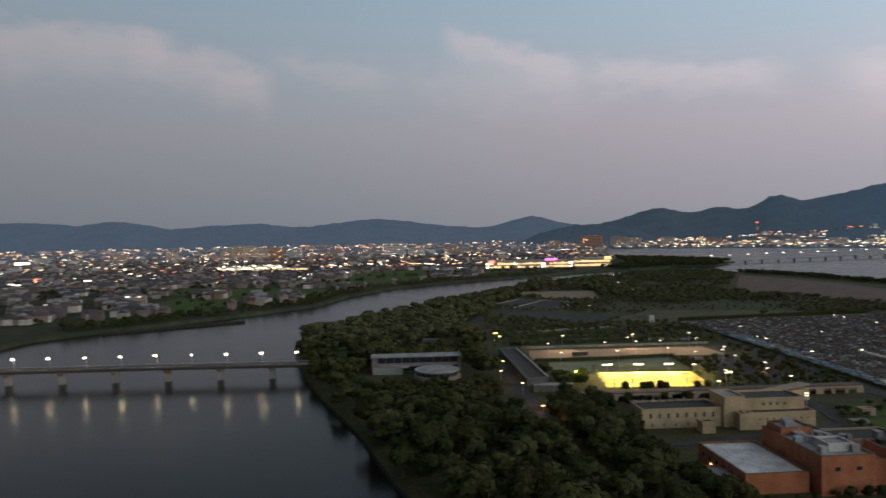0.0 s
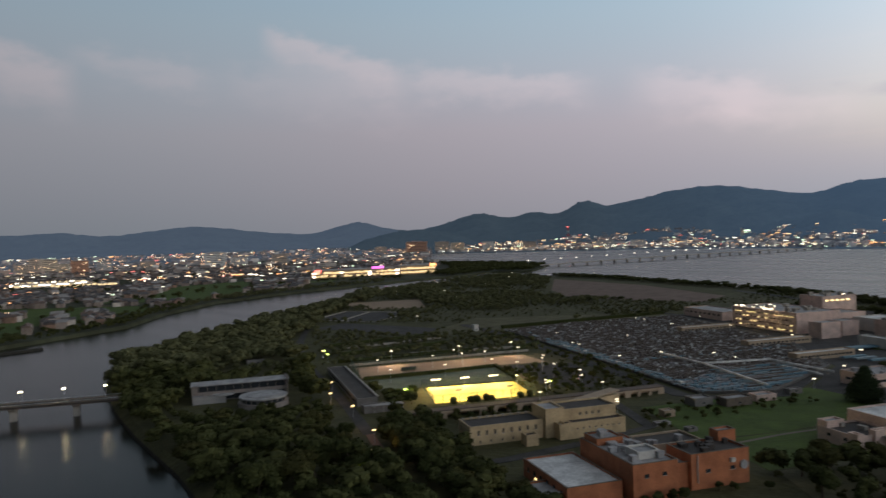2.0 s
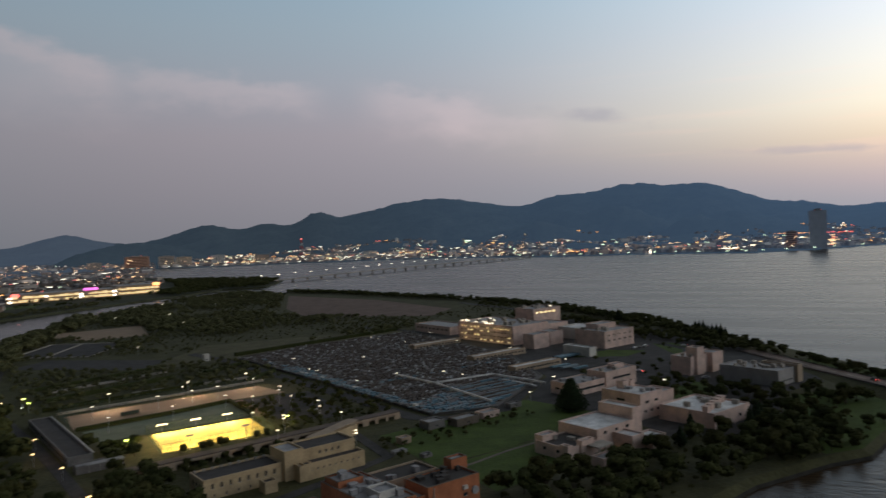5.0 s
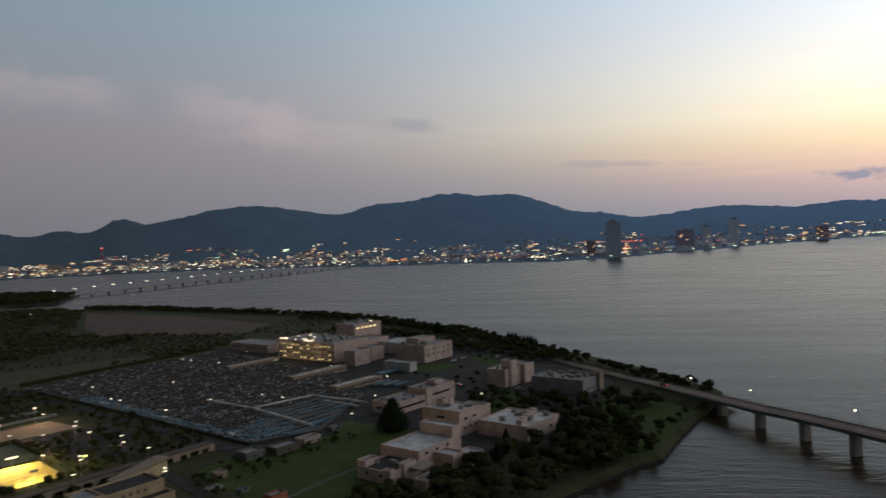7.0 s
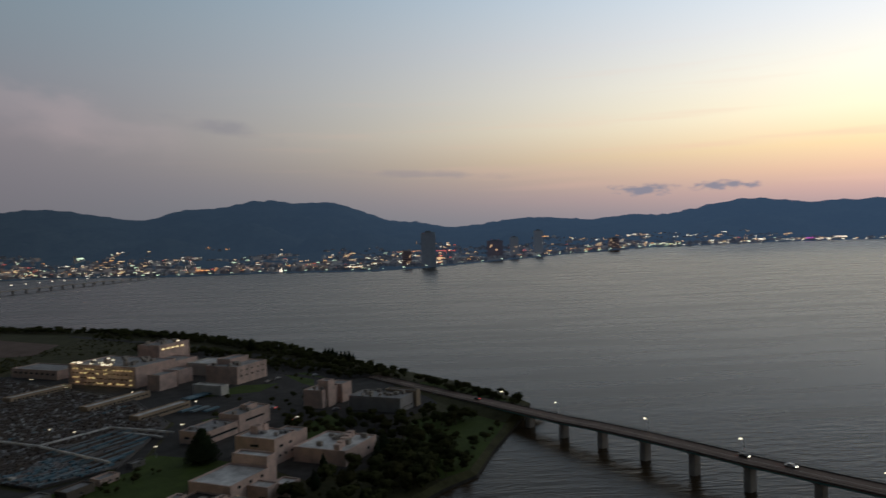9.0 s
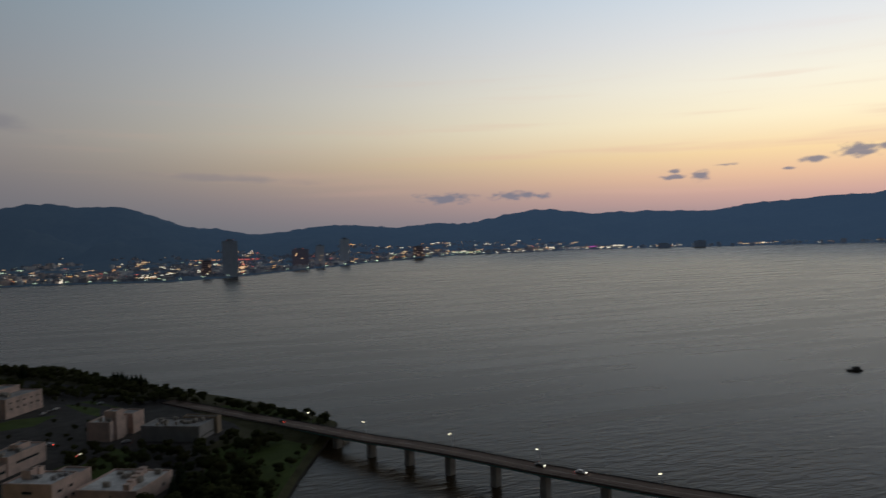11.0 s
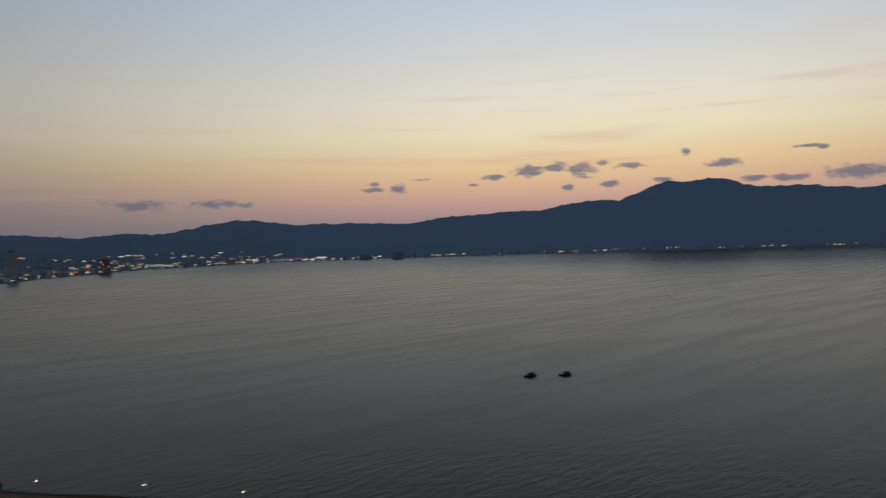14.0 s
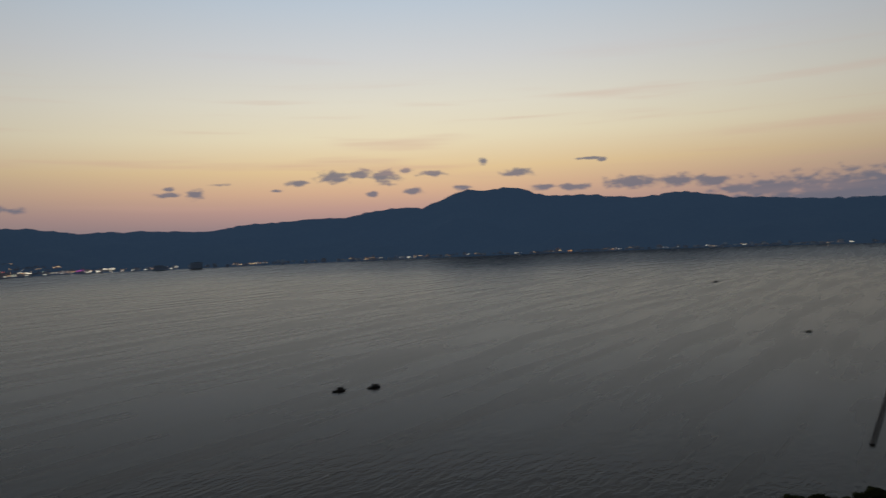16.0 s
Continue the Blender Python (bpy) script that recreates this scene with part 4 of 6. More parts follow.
part("wall", Shape().box(0, 0, 0, 60, 24, 12), M_GREYWALL, ob)
part("sign", Shape().box(0, -12.4, 6, 36, 0.6, 7), E_TOWN_WHITE, ob, "bluish white sign")

# the long bridge over the lake
OMI_A, OMI_B = Vector((560, 1530)), Vector((1640, 1900))
omi = thing("long_lake_bridge", "long low bridge across the lake on many piers", "bridge")
n_span = 26
deck = Shape()
top = []
for i in range(n_span + 1):
    p = OMI_A.lerp(OMI_B, i / n_span)
    top.append((p.x, p.y, 6 + 3 * math.sin(math.pi * i / n_span)))
side = Vector((-(OMI_B - OMI_A).y, (OMI_B - OMI_A).x)).normalized() * 6
for x, y, z in top:
    deck.v += [(x - side.x, y - side.y, z - 0.7), (x + side.x, y + side.y, z - 0.7), (x + side.x, y + side.y, z + 0.7), (x - side.x, y - side.y, z + 0.7)]
    part("pier", Shape().box(x, y, -2, 1.8, 5, z + 1.2, math.atan2(370, 1080)), M_CONC, omi)
for i in range(n_span):
    for k in range(4):
        deck.f.append((4 * i + k, 4 * i + (k + 1) % 4, 4 * i + 4 + (k + 1) % 4, 4 * i + 4 + k))
part("deck", deck, M_CONC, omi)
mast = thing("bridge_lamp", "street lamp on the long lake bridge, lit", "street lamp", (*OMI_A, 6.5), group="lamps along the long bridge")
part("pole", Shape().tube(0, 0, 0, 0.18, 12, 6), M_STEEL, mast)
part("lamp_head", Shape().box(0, 0, 11.9, 3.6, 1.2, 1.0), E_TOWN_WHITE, mast, "glowing lamp head")
for i in range(1, 25):
    p = OMI_A.lerp(OMI_B, i / 24)
    copy_thing(mast, Matrix.Translation((*p, 6.5 + 3 * math.sin(math.pi * i / 24))))


# ---------------------------------------------------------------- bridges
def rail_bridge(name, label, pts, width, piers, lamps, girder, lamp_label, lamp_h, pier_w, head, head_size):
    """pts: x, y and height of the road along its middle."""
    br = thing(name, label, "bridge", (*pts[0][:2], 0))
    ox, oy = pts[0][:2]
    loc = [(x - ox, y - oy, z) for x, y, z in pts]

    def height(x, y):
        return min((abs((x - ox) - p[0]) + abs((y - oy) - p[1]), p[2]) for p in dense)[1]

    dense = []
    for p, q in zip(loc, loc[1:]):
        for i in range(20):
            dense.append(tuple(p[k] + (q[k] - p[k]) * i / 20 for k in range(3)))
    dense.append(loc[-1])

    def ribbon(offset, low, high, w):
        """One unbroken bar that follows the road."""
        s, n = Shape(), len(loc)
        for i, p in enumerate(loc):
            a, b = Vector(loc[max(0, i - 1)][:2]), Vector(loc[min(n - 1, i + 1)][:2])
            d = (b - a).normalized()
            for o, zz in ((offset - w / 2, low), (offset + w / 2, low), (offset + w / 2, high), (offset - w / 2, high)):
                s.v.append((p[0] - d.y * o, p[1] + d.x * o, p[2] + zz))
        for i in range(n - 1):
            for k in range(4):
                s.f.append((4 * i + k, 4 * i + (k + 1) % 4, 4 * i + 4 + (k + 1) % 4, 4 * i + 4 + k))
        s.f += [(0, 1, 2, 3), (4 * n - 4, 4 * n - 1, 4 * n - 2, 4 * n - 3)]
        return s

    steel = girder is M_GIRDER
    part("deck", ribbon(0, -0.4, 0, width), M_ROADDECK if steel else M_ASPHALT, br, "asphalt deck")
    part("girder", ribbon(0, -1.2, -0.42, width * (0.94 if steel else 0.7)), girder, br, "steel girder")
    for k in (1, -1):
        part("parapet", ribbon(k * (width / 2 - 0.15), 0.0, 0.35, 0.3), M_DARKRAIL if steel else M_WEATHERED, br, "low parapet")
        part("handrail", ribbon(k * (width / 2 - 0.15), 0.9, 1.02, 0.12), M_DARKRAIL if steel else M_STEEL, br)
    part("centre_line", ribbon(0, 0.004, 0.012, 0.2), M_WHITE, br)
    for x, y, a in piers:
        z = height(x, y)
        p = part("pier", Shape().box(x - ox, y - oy, -3, pier_w, width * 0.34, z + 0.4, a, 0.96), M_CONC, br, "grey concrete pier")
        part("pier_head", Shape().prism([(x - ox + c * math.cos(a) - d * math.sin(a), y - oy + c * math.sin(a) + d * math.cos(a)) for c, d in ((-pier_w * 0.55, -width * 0.2), (pier_w * 0.55, -width * 0.2), (pier_w * 0.55, width * 0.2), (-pier_w * 0.55, width * 0.2))], z - 2.6, z - 1.22,
             [(x - ox + c * math.cos(a) - d * math.sin(a), y - oy + c * math.sin(a) + d * math.cos(a)) for c, d in ((-pier_w * 0.55, -width * 0.4), (pier_w * 0.55, -width * 0.4), (pier_w * 0.55, width * 0.4), (-pier_w * 0.55, width * 0.4))]), M_CONC, p)
    first = None
    for x, y, a in lamps:
        z = height(x, y)
        if first is None:
            first = thing("bridge_lamp", lamp_label, "street lamp", (x, y, z), a, "lamps along " + name.replace("_", " "))
            part("pole", Shape().tube(0, 0, -0.3, 0.11, lamp_h + 0.3, 8, 0.07), M_STEEL, first)
            part("arm", Shape().beam((0, 0, lamp_h - 0.1), (0, -1.6, lamp_h + 0.2), 0.1, 0.1), M_STEEL, first)
            part("lamp_head", Shape().box(0, -1.9, lamp_h + 0.05, *head_size), head, first, "glowing lamp head")
        else:
            copy_thing(first, Matrix.Translation((x, y, z)) @ Matrix.Rotation(a, 4, "Z"))
    return br


M_WEATHERED = mat("weathered_brown_concrete", (0.135, 0.105, 0.082), 0.9, 0.3, 4, 0.2)
LB = [(-66, 376, 7), (-150, 374, 7), (-235, 369, 7), (-330, 362, 7), (-440, 352, 7)]
rail_bridge("channel_bridge", "long low road bridge over the channel on concrete piers", LB, 9.0,
            [(-89 - 26.3 * i, 375.6 - 0.055 * 26.3 * i, 0.03) for i in range(12)],
            [(-77 - 17.9 * i, 380 - 0.05 * 17.9 * i, 0.03) for i in range(20)], M_WEATHERED, "lit street lamp on the railing of the channel bridge", 5.6, 2.6, E_BRIDGE, (1.1, 0.7, 0.2))
RB = [(440, 298, 3.4), (424, 264, 3.6), (404, 224, 4.4), (380, 182, 6.4), (360.5, 149, 8.0), (347.5, 126.5, 9.0), (337.5, 104.5, 9.9), (326, 82.5, 10.7), (313.5, 60, 11.4), (301.5, 38, 11.8), (280.5, -10, 12.2), (259, -76, 12.2), (240, -150, 10.0), (224, -215, 4.0)]


def along(pts, start, step):
    """Places every so many metres along a line, with its bearing there."""
    out, due, gone = [], start, 0.0
    for p, q in zip(pts, pts[1:]):
        n = math.dist(p[:2], q[:2])
        while due <= gone + n:
            k = (due - gone) / n
            out.append((p[0] + (q[0] - p[0]) * k, p[1] + (q[1] - p[1]) * k, math.atan2(q[1] - p[1], q[0] - p[0])))
            due += step
        gone += n
    return out


rail_bridge("lake_bridge", "road bridge over open lake water on tall piers", RB, 11.5,
            [(x, y, math.atan2(-22.5, -12)) for x, y in ((360.5, 149), (347.5, 126.5), (337.5, 104.5), (326, 82.5), (313.5, 60), (301.5, 38), (290.8, 14), (280.5, -10), (272.3, -35), (264.2, -60), (256, -86), (248, -118))],
            [(380.0, 171.5, radians(-118)), (357.0, 132.2, radians(-118)), (332.1, 82.4, radians(-118)), (309.0, 40.7, radians(-118)), (282, -6, radians(-112))], M_GIRDER,
            "lit street lamp on the outer railing of the lake bridge", 6.2, 3.0, E_LAKE, (0.5, 0.8, 0.25))
ramp = Shape()
ramp.v = [(417, 267, 3.0), (431, 261, 3.0), (417, 267, 3.3), (431, 261, 3.3), (394, 229, 3.0), (414, 219, 3.0), (398, 227, 3.8), (410, 221, 3.8),
          (366, 189, 3.0), (394, 175, 3.0), (374.5, 185, 5.7), (385.5, 179, 5.7), (352, 160, 2.9), (380, 148, 2.9), (360, 158, 6.4), (371, 152.5, 6.4)]
ramp.f = [(0, 1, 3, 2), (13, 12, 14, 15)] + [q for i in (0, 4, 8) for q in ((i, i + 2, i + 6, i + 4), (i + 2, i + 3, i + 7, i + 6), (i + 3, i + 1, i + 5, i + 7))]
solid("bridge_ramp", ramp, M_GRASS, "grassy embankment carrying the road up to the bridge", "embankment", "structure")


def car(name, label, x, y, z, heading, paint, lights):
    ob = thing(name, label, "car", (x, y, z), heading)
    body = Shape().box(0, 0, 0.35, 1.75, 4.4, 0.55).box(0, -0.2, 0.9, 1.55, 2.4, 0.55, 0, 0.82)
    part("body", body, paint, ob)
    part("window", Shape().box(0, -0.2, 0.98, 1.6, 2.2, 0.32, 0, 0.9), M_GLASS, ob)
    for sx in (-0.8, 0.8):
        for sy in (-1.4, 1.4):
            part("wheel", Shape().box(sx, sy, 0.0, 0.22, 0.62, 0.62), M_TYRE, ob)
        part("headlight", Shape().box(sx * 0.75, 2.22, 0.6, 0.4, 0.08, 0.2), E_HEAD if lights else M_GLASS, ob, "lit headlight" if lights else "")
        part("tail_light", Shape().box(sx * 0.8, -2.22, 0.65, 0.4, 0.08, 0.2), E_TAIL, ob, "red tail light")
    return ob


car("car", "dark car with lit headlights on the lake bridge", 305.2, 40.3, 11.75, radians(152), M_CAR_DARK, True)
car("car", "silver car with lit headlights on the lake bridge", 297.6, 23.6, 11.92, radians(157), M_CAR_PALE, True)
car("car", "dark car with red tail lights leaving the bridge", 385, 191, 6.02, radians(-30), M_CAR_DARK, False)

for x, y, turn, paint, label in ((398, 358, 95, M_CAR_PALE, "silver car parked beside the filter building"), (402, 358.5, 95, M_CAR_DARK, "dark car parked beside the filter building"), (410, 359, 94, M_CAR_PALE, "silver car parked beside the filter building"),
                                 (336, 300, 4, M_CAR_PALE, "silver van-like car parked in the works yard"), (318, 272, 8, M_CAR_DARK, "dark car parked in the works yard"), (346, 262, 50, M_CAR_PALE, "silver car standing on the works road"), (428, 340, 62, M_CAR_PALE, "silver car standing on the lakeside road")):
    car("car", label, x, y, G + 0.2, radians(turn), paint, False)
car("car", "pale parked car in the small car park", 150.4, 349.9, G + 0.02, radians(70), M_CAR_PALE, False)
car("car", "dark car with lit headlights on the park avenue", 32.4, 471.7, G + 0.11, radians(185), M_CAR_DARK, True)


def dugout(x, y, turn):
    """A low team shelter on posts beside the clay ground."""
    ob = thing("team_shelter", "low dark team shelter on the clay sports ground", "shelter", (x, y, G + 0.12), turn)
    part("roof", Shape().box(0, 0, 1.9, 9, 2.0, 0.15), M_ROOFDARK, ob)
    part("back_panel", Shape().box(0, 0.9, 0.0, 9, 0.1, 1.9), M_FENCE, ob)
    part("bench", Shape().box(0, 0.4, 0.4, 8.4, 0.5, 0.08), M_WEATHERED, ob)
    for sx in (-4.4, -1.5, 1.5, 4.4):
        part("post", Shape().tube(sx, -0.9, 0, 0.06, 1.9, 6), M_FENCE, ob)
    return ob


dugout(75.7, 409.2, radians(8))

# breakwater off the mainland
bw = solid("breakwater", Shape().beam((-262, 560, 0.3), (-172, 627, 0.3), 4.5, 2.6), M_DARKCONC, "low dark stone breakwater in the channel", "breakwater", "structure")
part("coping", Shape().beam((-262, 560, 1.72), (-172, 627, 1.72), 3.2, 0.25), M_DARKCONC, bw)

# ---------------------------------------------------------------- ground of the island
patch("lawn", [(147, 234), (185, 234), (246, 244), (250, 272), (262, 288), (240, 292), (205, 288), (152, 285), (149, 258)], M_LAWN, "smooth mown lawn beside the laboratory", "lawn")
patch("lawn", [(148, 198), (190, 202), (196, 234), (150, 232)], M_LAWN, "smooth mown lawn in front of the annex", "lawn")
patch("lawn", [(262, 150), (278, 144.5), (309, 151), (364, 162), (400, 171), (424, 212), (434, 254), (420, 256), (396, 218), (372, 196), (340, 208), (292, 186)], M_LAWN, "mown grass bank inside the shore wall", "lawn")
patch("path", [(146, 226.6), (160, 228), (179, 231.6), (197, 233), (197, 231.4), (179, 230.0), (160, 226.4), (146, 225)], M_WEATHERED, "narrow concrete path across the lawn", "path", G + 0.09)
patch("works_yard", [(242, 292), (250, 240), (240, 200), (262, 186), (300, 190), (338, 214), (380, 214), (400, 232), (425, 275), (452, 335), (480, 420), (492, 480), (500, 560), (340, 580), (330, 480), (318, 400), (290, 330)], M_ASPHALT, "dark asphalt yard between the works buildings", "yard", G + 0.06)
patch("soil_field", [(449, 1110), (494, 905), (486, 710), (428, 664), (336, 785), (360, 900)], M_SOIL, "bare brown earth field behind the woods", "field")
patch("sand_lot", [(60, 880), (110, 866), (176, 868), (162, 765), (108, 772), (84, 830)], M_CLAY, "pale sandy sports ground among trees", "sports ground")
patch("car_park", [(40, 700), (78, 768), (136, 722), (92, 654)], M_ASPHALT, "empty dark asphalt car park with pale kerbs", "car park")
patch("pond", [(36, 634), (64, 662), (137, 584), (109, 554)], M_ASPHALT, "dark paved yard beyond the hedge", "yard")
patch("meadow", [(142, 168), (176, 172), (192, 186), (186, 198), (150, 197)], M_DRY, "rough olive grass in front of the annex", "meadow")
patch("meadow", [(112, 545), (175, 545), (232, 566), (345, 578), (366, 598), (300, 612), (180, 640), (140, 590)], M_DRY, "rough dry meadow behind the sports ground", "meadow")
for p, q in (((40, 700), (78, 768)), ((78, 768), (136, 722)), ((136, 722), (92, 654)), ((92, 654), (40, 700)), ((100, 748), (64, 680))):
    solid("kerb", Shape().beam((*p, G + 0.3), (*q, G + 0.3), 1.2, 0.5), M_CONC, "pale concrete kerb of the car park", "kerb", "structure")


for ring in ([(346, 366), (372, 342), (398, 348), (384, 368), (362, 372)], [(296, 300), (318, 300), (330, 308), (300, 322)], [(392, 300), (420, 318), (438, 356), (424, 364), (402, 330)], [(292, 232), (330, 240), (336, 262), (300, 268), (288, 252)]):
    patch("lawn", ring, M_LAWN, "rough green plot between the works buildings", "lawn", G + 0.09)


def road(name, pts, width, material, label, z=G + 0.10):
    s = Shape()
    ring_l, ring_r = [], []
    for i, p in enumerate(pts):
        a, b = Vector(pts[max(0, i - 1)]), Vector(pts[min(len(pts) - 1, i + 1)])
        d = (b - a).normalized()
        ring_l.append((p[0] - d.y * width / 2, p[1] + d.x * width / 2))
        ring_r.append((p[0] + d.y * width / 2, p[1] - d.x * width / 2))
    n = len(pts)
    for zz in (z - 0.3, z):
        s.v += [(x, y, zz) for x, y in ring_l] + [(x, y, zz) for x, y in ring_r]
    for i in range(n - 1):
        s.f += [(2 * n + i, 3 * n + i, 3 * n + i + 1, 2 * n + i + 1), (i, 2 * n + i, 2 * n + i + 1, i + 1), (n + i, n + i + 1, 3 * n + i + 1, 3 * n + i)]
    return solid(name, s, material, label, "road", "structure")


road("road", [(52, 760), (34, 660), (22, 560), (20, 480), (24, 422), (29, 381), (33, 331), (36, 283)], 5, M_ASPHALT, "dark asphalt avenue through the park woods")
road("road", [(36, 283), (37, 251), (40, 215), (48, 180)], 3.2, M_BRICKROAD, "reddish paved avenue under the trees")
road("road", [(425, 268), (452, 330), (482, 410), (500, 480), (520, 600), (535, 760)], 9, M_ASPHALT, "lakeside road behind the shore trees")
road("road", [(330, 640), (345, 585), (338, 480), (330, 420)], 6, M_ASPHALT, "service road between tanks and works buildings", G + 0.12)
road("road", [(158, 600), (168, 545), (176, 420), (180, 300), (190, 290), (220, 284), (258, 312), (296, 326), (330, 312), (338, 268)], 8, M_ASPHALT, "service road round the treatment tanks", G + 0.14)
road("road", [(300, 262), (330, 262), (420, 330), (440, 400)], 7, M_ASPHALT, "works road behind the pink buildings", G + 0.16)
road("road", [(54, 222), (66, 234), (78, 236), (112, 246), (140, 256), (146, 300)], 5, M_ASPHALT, "narrow drive between the cream and orange buildings", G + 0.18)

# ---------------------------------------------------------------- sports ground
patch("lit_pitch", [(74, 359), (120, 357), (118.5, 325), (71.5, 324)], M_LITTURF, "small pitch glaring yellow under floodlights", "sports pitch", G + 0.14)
patch("green_court", [(54, 362), (50, 388), (94, 393.5), (123.5, 399.5), (122.5, 361.5), (75, 361.5)], M_TURF, "dull green ball court beside the lit pitch", "sports pitch", G + 0.10)
patch("clay_pitch", [(47.5, 430), (152, 433.5), (157, 403.5), (128, 405.5), (92, 399), (47.5, 396.5)], M_CLAY, "wide reddish clay sports ground under a few lamps", "sports pitch", G + 0.12)
patch("terrace", [(124, 401.5), (132, 402.5), (129, 357), (123.5, 357)], M_BRICKROAD, "paved terrace between the pitches", "terrace", G + 0.11)
patch("car_park", [(132.5, 402), (168, 396), (163, 340), (150, 330), (130, 340)], M_ASPHALT, "small dark car park beside the pitches", "car park", G + 0.09)


def net_fence(label, pts, h=4.0, step=4.0):
    ob = thing("net_fence", label, "fence", (*pts[0], G))
    ox, oy = pts[0]
    for p, q in zip(pts, pts[1:]):
        n = max(1, round(math.dist(p, q) / step))
        for i in range(n + 1):
            k = i / n
            part("post", Shape().tube(p[0] + (q[0] - p[0]) * k - ox, p[1] + (q[1] - p[1]) * k - oy, 0, 0.07, h, 6), M_FENCE, ob)
        for zz in (0.15, h * 0.5, h):
            part("rail", Shape().beam((p[0] - ox, p[1] - oy, zz), (q[0] - ox, q[1] - oy, zz), 0.07, 0.07), M_FENCE, ob)
        wires = Shape()
        m = max(2, round(math.dist(p, q) / 1.0))
        for i in range(m):
            k = (i + 0.5) / m
            wires.box(p[0] + (q[0] - p[0]) * k - ox, p[1] + (q[1] - p[1]) * k - oy, 0.15, 0.035, 0.035, h - 0.15)
        for i in range(4):
            zz = h * (i + 0.5) / 4
            wires.beam((p[0] - ox, p[1] - oy, zz), (q[0] - ox, q[1] - oy, zz), 0.03, 0.03)
        part("netting", wires, M_FENCE, ob, "green wire netting", "stuff")
    return ob


net_fence("green wire fence round the floodlit pitch", [(70.5, 322.5), (73, 361), (121, 359), (119.5, 323.5), (70.5, 322.5)])
net_fence("green wire fence along the clay ground", [(46, 398), (45.5, 432.5), (155, 436.5)], 5.0)
hedge = solid("hedge", Shape().beam((48, 392.5, G + 0.8), (92, 396.3, G + 0.8), 1.8, 1.6).beam((92.6, 396.4, G + 0.8), (125.5, 402.3, G + 0.8), 1.8, 1.6).beam((124.6, 401, G + 0.8), (123.5, 366, G + 0.8), 1.6, 1.6), M_LEAF, "clipped dark hedge round the green court", "hedge")
for p, q in (((45.5, 437.5), (160, 445.5)), ((88, 465.5), (158, 462))):
    solid("bench_wall", Shape().beam((*p, G + 0.6), (*q, G + 0.6), 1.6, 1.2), M_CONC, "low pale concrete wall behind the clay ground", "wall")


def flood_mast(x, y, h, label, heading=0.0, wide=3.0):
    ob = thing("floodlight_mast", label, "floodlight", (x, y, G), heading, "floodlights of the sports ground")
    part("pole", Shape().tube(0, 0, 0, 0.16, h, 8, 0.1), M_STEEL, ob)
    part("crossbar", Shape().beam((-wide / 2, 0, h), (wide / 2, 0, h), 0.12, 0.12), M_STEEL, ob)
    for i in range(3):
        f = part("floodlight", Shape().box((i - 1) * wide * 0.36, -0.35, h - 0.4, wide * 0.3, 0.4, 0.7), M_STEEL, ob)
        part("glass", Shape().box((i - 1) * wide * 0.36, -0.58, h - 0.35, wide * 0.27, 0.05, 0.6), E_FLOOD, f, "glowing floodlight glass")
    return ob


def area_lamp(name, x, y, z, target, power, col, size):
    d = bpy.data.lights.new(name, "AREA")
    d.energy, d.color, d.shape, d.size = power, col, "DISK", size
    o = new(name, d)
    o.matrix_basis = look((x, y, z), target)
    return tagged(o, kind="structure")


for x, y in ((80, 361), (95, 360.5), (110, 360)):
    flood_mast(x, y, 3.6, "low wide floodlight rack shining on the yellow pitch", 0.0, 4.6)
# near-side masts and beams are added to light the pitch evenly
for x in (82, 106):
    flood_mast(x, 321.5, 6, "added floodlight mast on the near side of the yellow pitch", math.pi)
    area_lamp("floodlight_beam", x, 323, G + 6, (x, 343, G), 9000, (1.0, 0.74, 0.24), 2.0)


for x in (80, 95, 110):
    area_lamp("floodlight_beam", x, 359, G + 4.6, (x, 339, G), 11000, (1.0, 0.74, 0.24), 2.0)
for x, y in ((70, 434.5), (112, 436), (146, 437.4)):
    flood_mast(x, y, 8, "dim floodlight mast by the clay ground", 0.0, 1.3)
    area_lamp("floodlight_beam", x, y - 1.5, G + 8, (x, y - 22, G), 4200, (1.0, 0.74, 0.48), 2.0)


def street_lamp(label, x, y, h, head, group, size=(1.2, 0.5, 0.22)):
    ob = thing("street_lamp", label, "street lamp", (x, y, G), -math.atan2(x, y) + random.uniform(-0.3, 0.3), group)
    part("pole", Shape().tube(0, 0, 0, 0.1, h, 8, 0.06), M_STEEL, ob)
    part("lamp_head", Shape().box(0, 0.3, h - 0.1, *size), head, ob, "glowing lamp head")
    return ob


random.seed(5)


def lamp_group(label, group, head, h, spots, size=(1.2, 0.5, 0.22)):
    first = None
    for x, y in spots:
        if first is None:
            first = street_lamp(label, x, y, h, head, group, size)
        else:
            copy_thing(first, Matrix.Translation((x, y, G)) @ Matrix.Rotation(-math.atan2(x, y) + random.uniform(-0.3, 0.3), 4, "Z"))


lamp_group("lit lamp post beside the park avenue", "lamps along the park avenue", E_SODIUM, 5.0,
           [(29, 367), (26, 341), (33, 312), (36, 270), (32, 245), (22, 468), (32, 472), (53, 240), (-43, 400), (-4, 397)])
lamp_group("park lamp with a greenish glow among trees", "greenish park lamps", E_GREENLAMP, 5.0, [(33, 471), (34, 456), (60, 336), (26, 228), (128, 328), (112, 230)], (1.4, 0.7, 0.4))
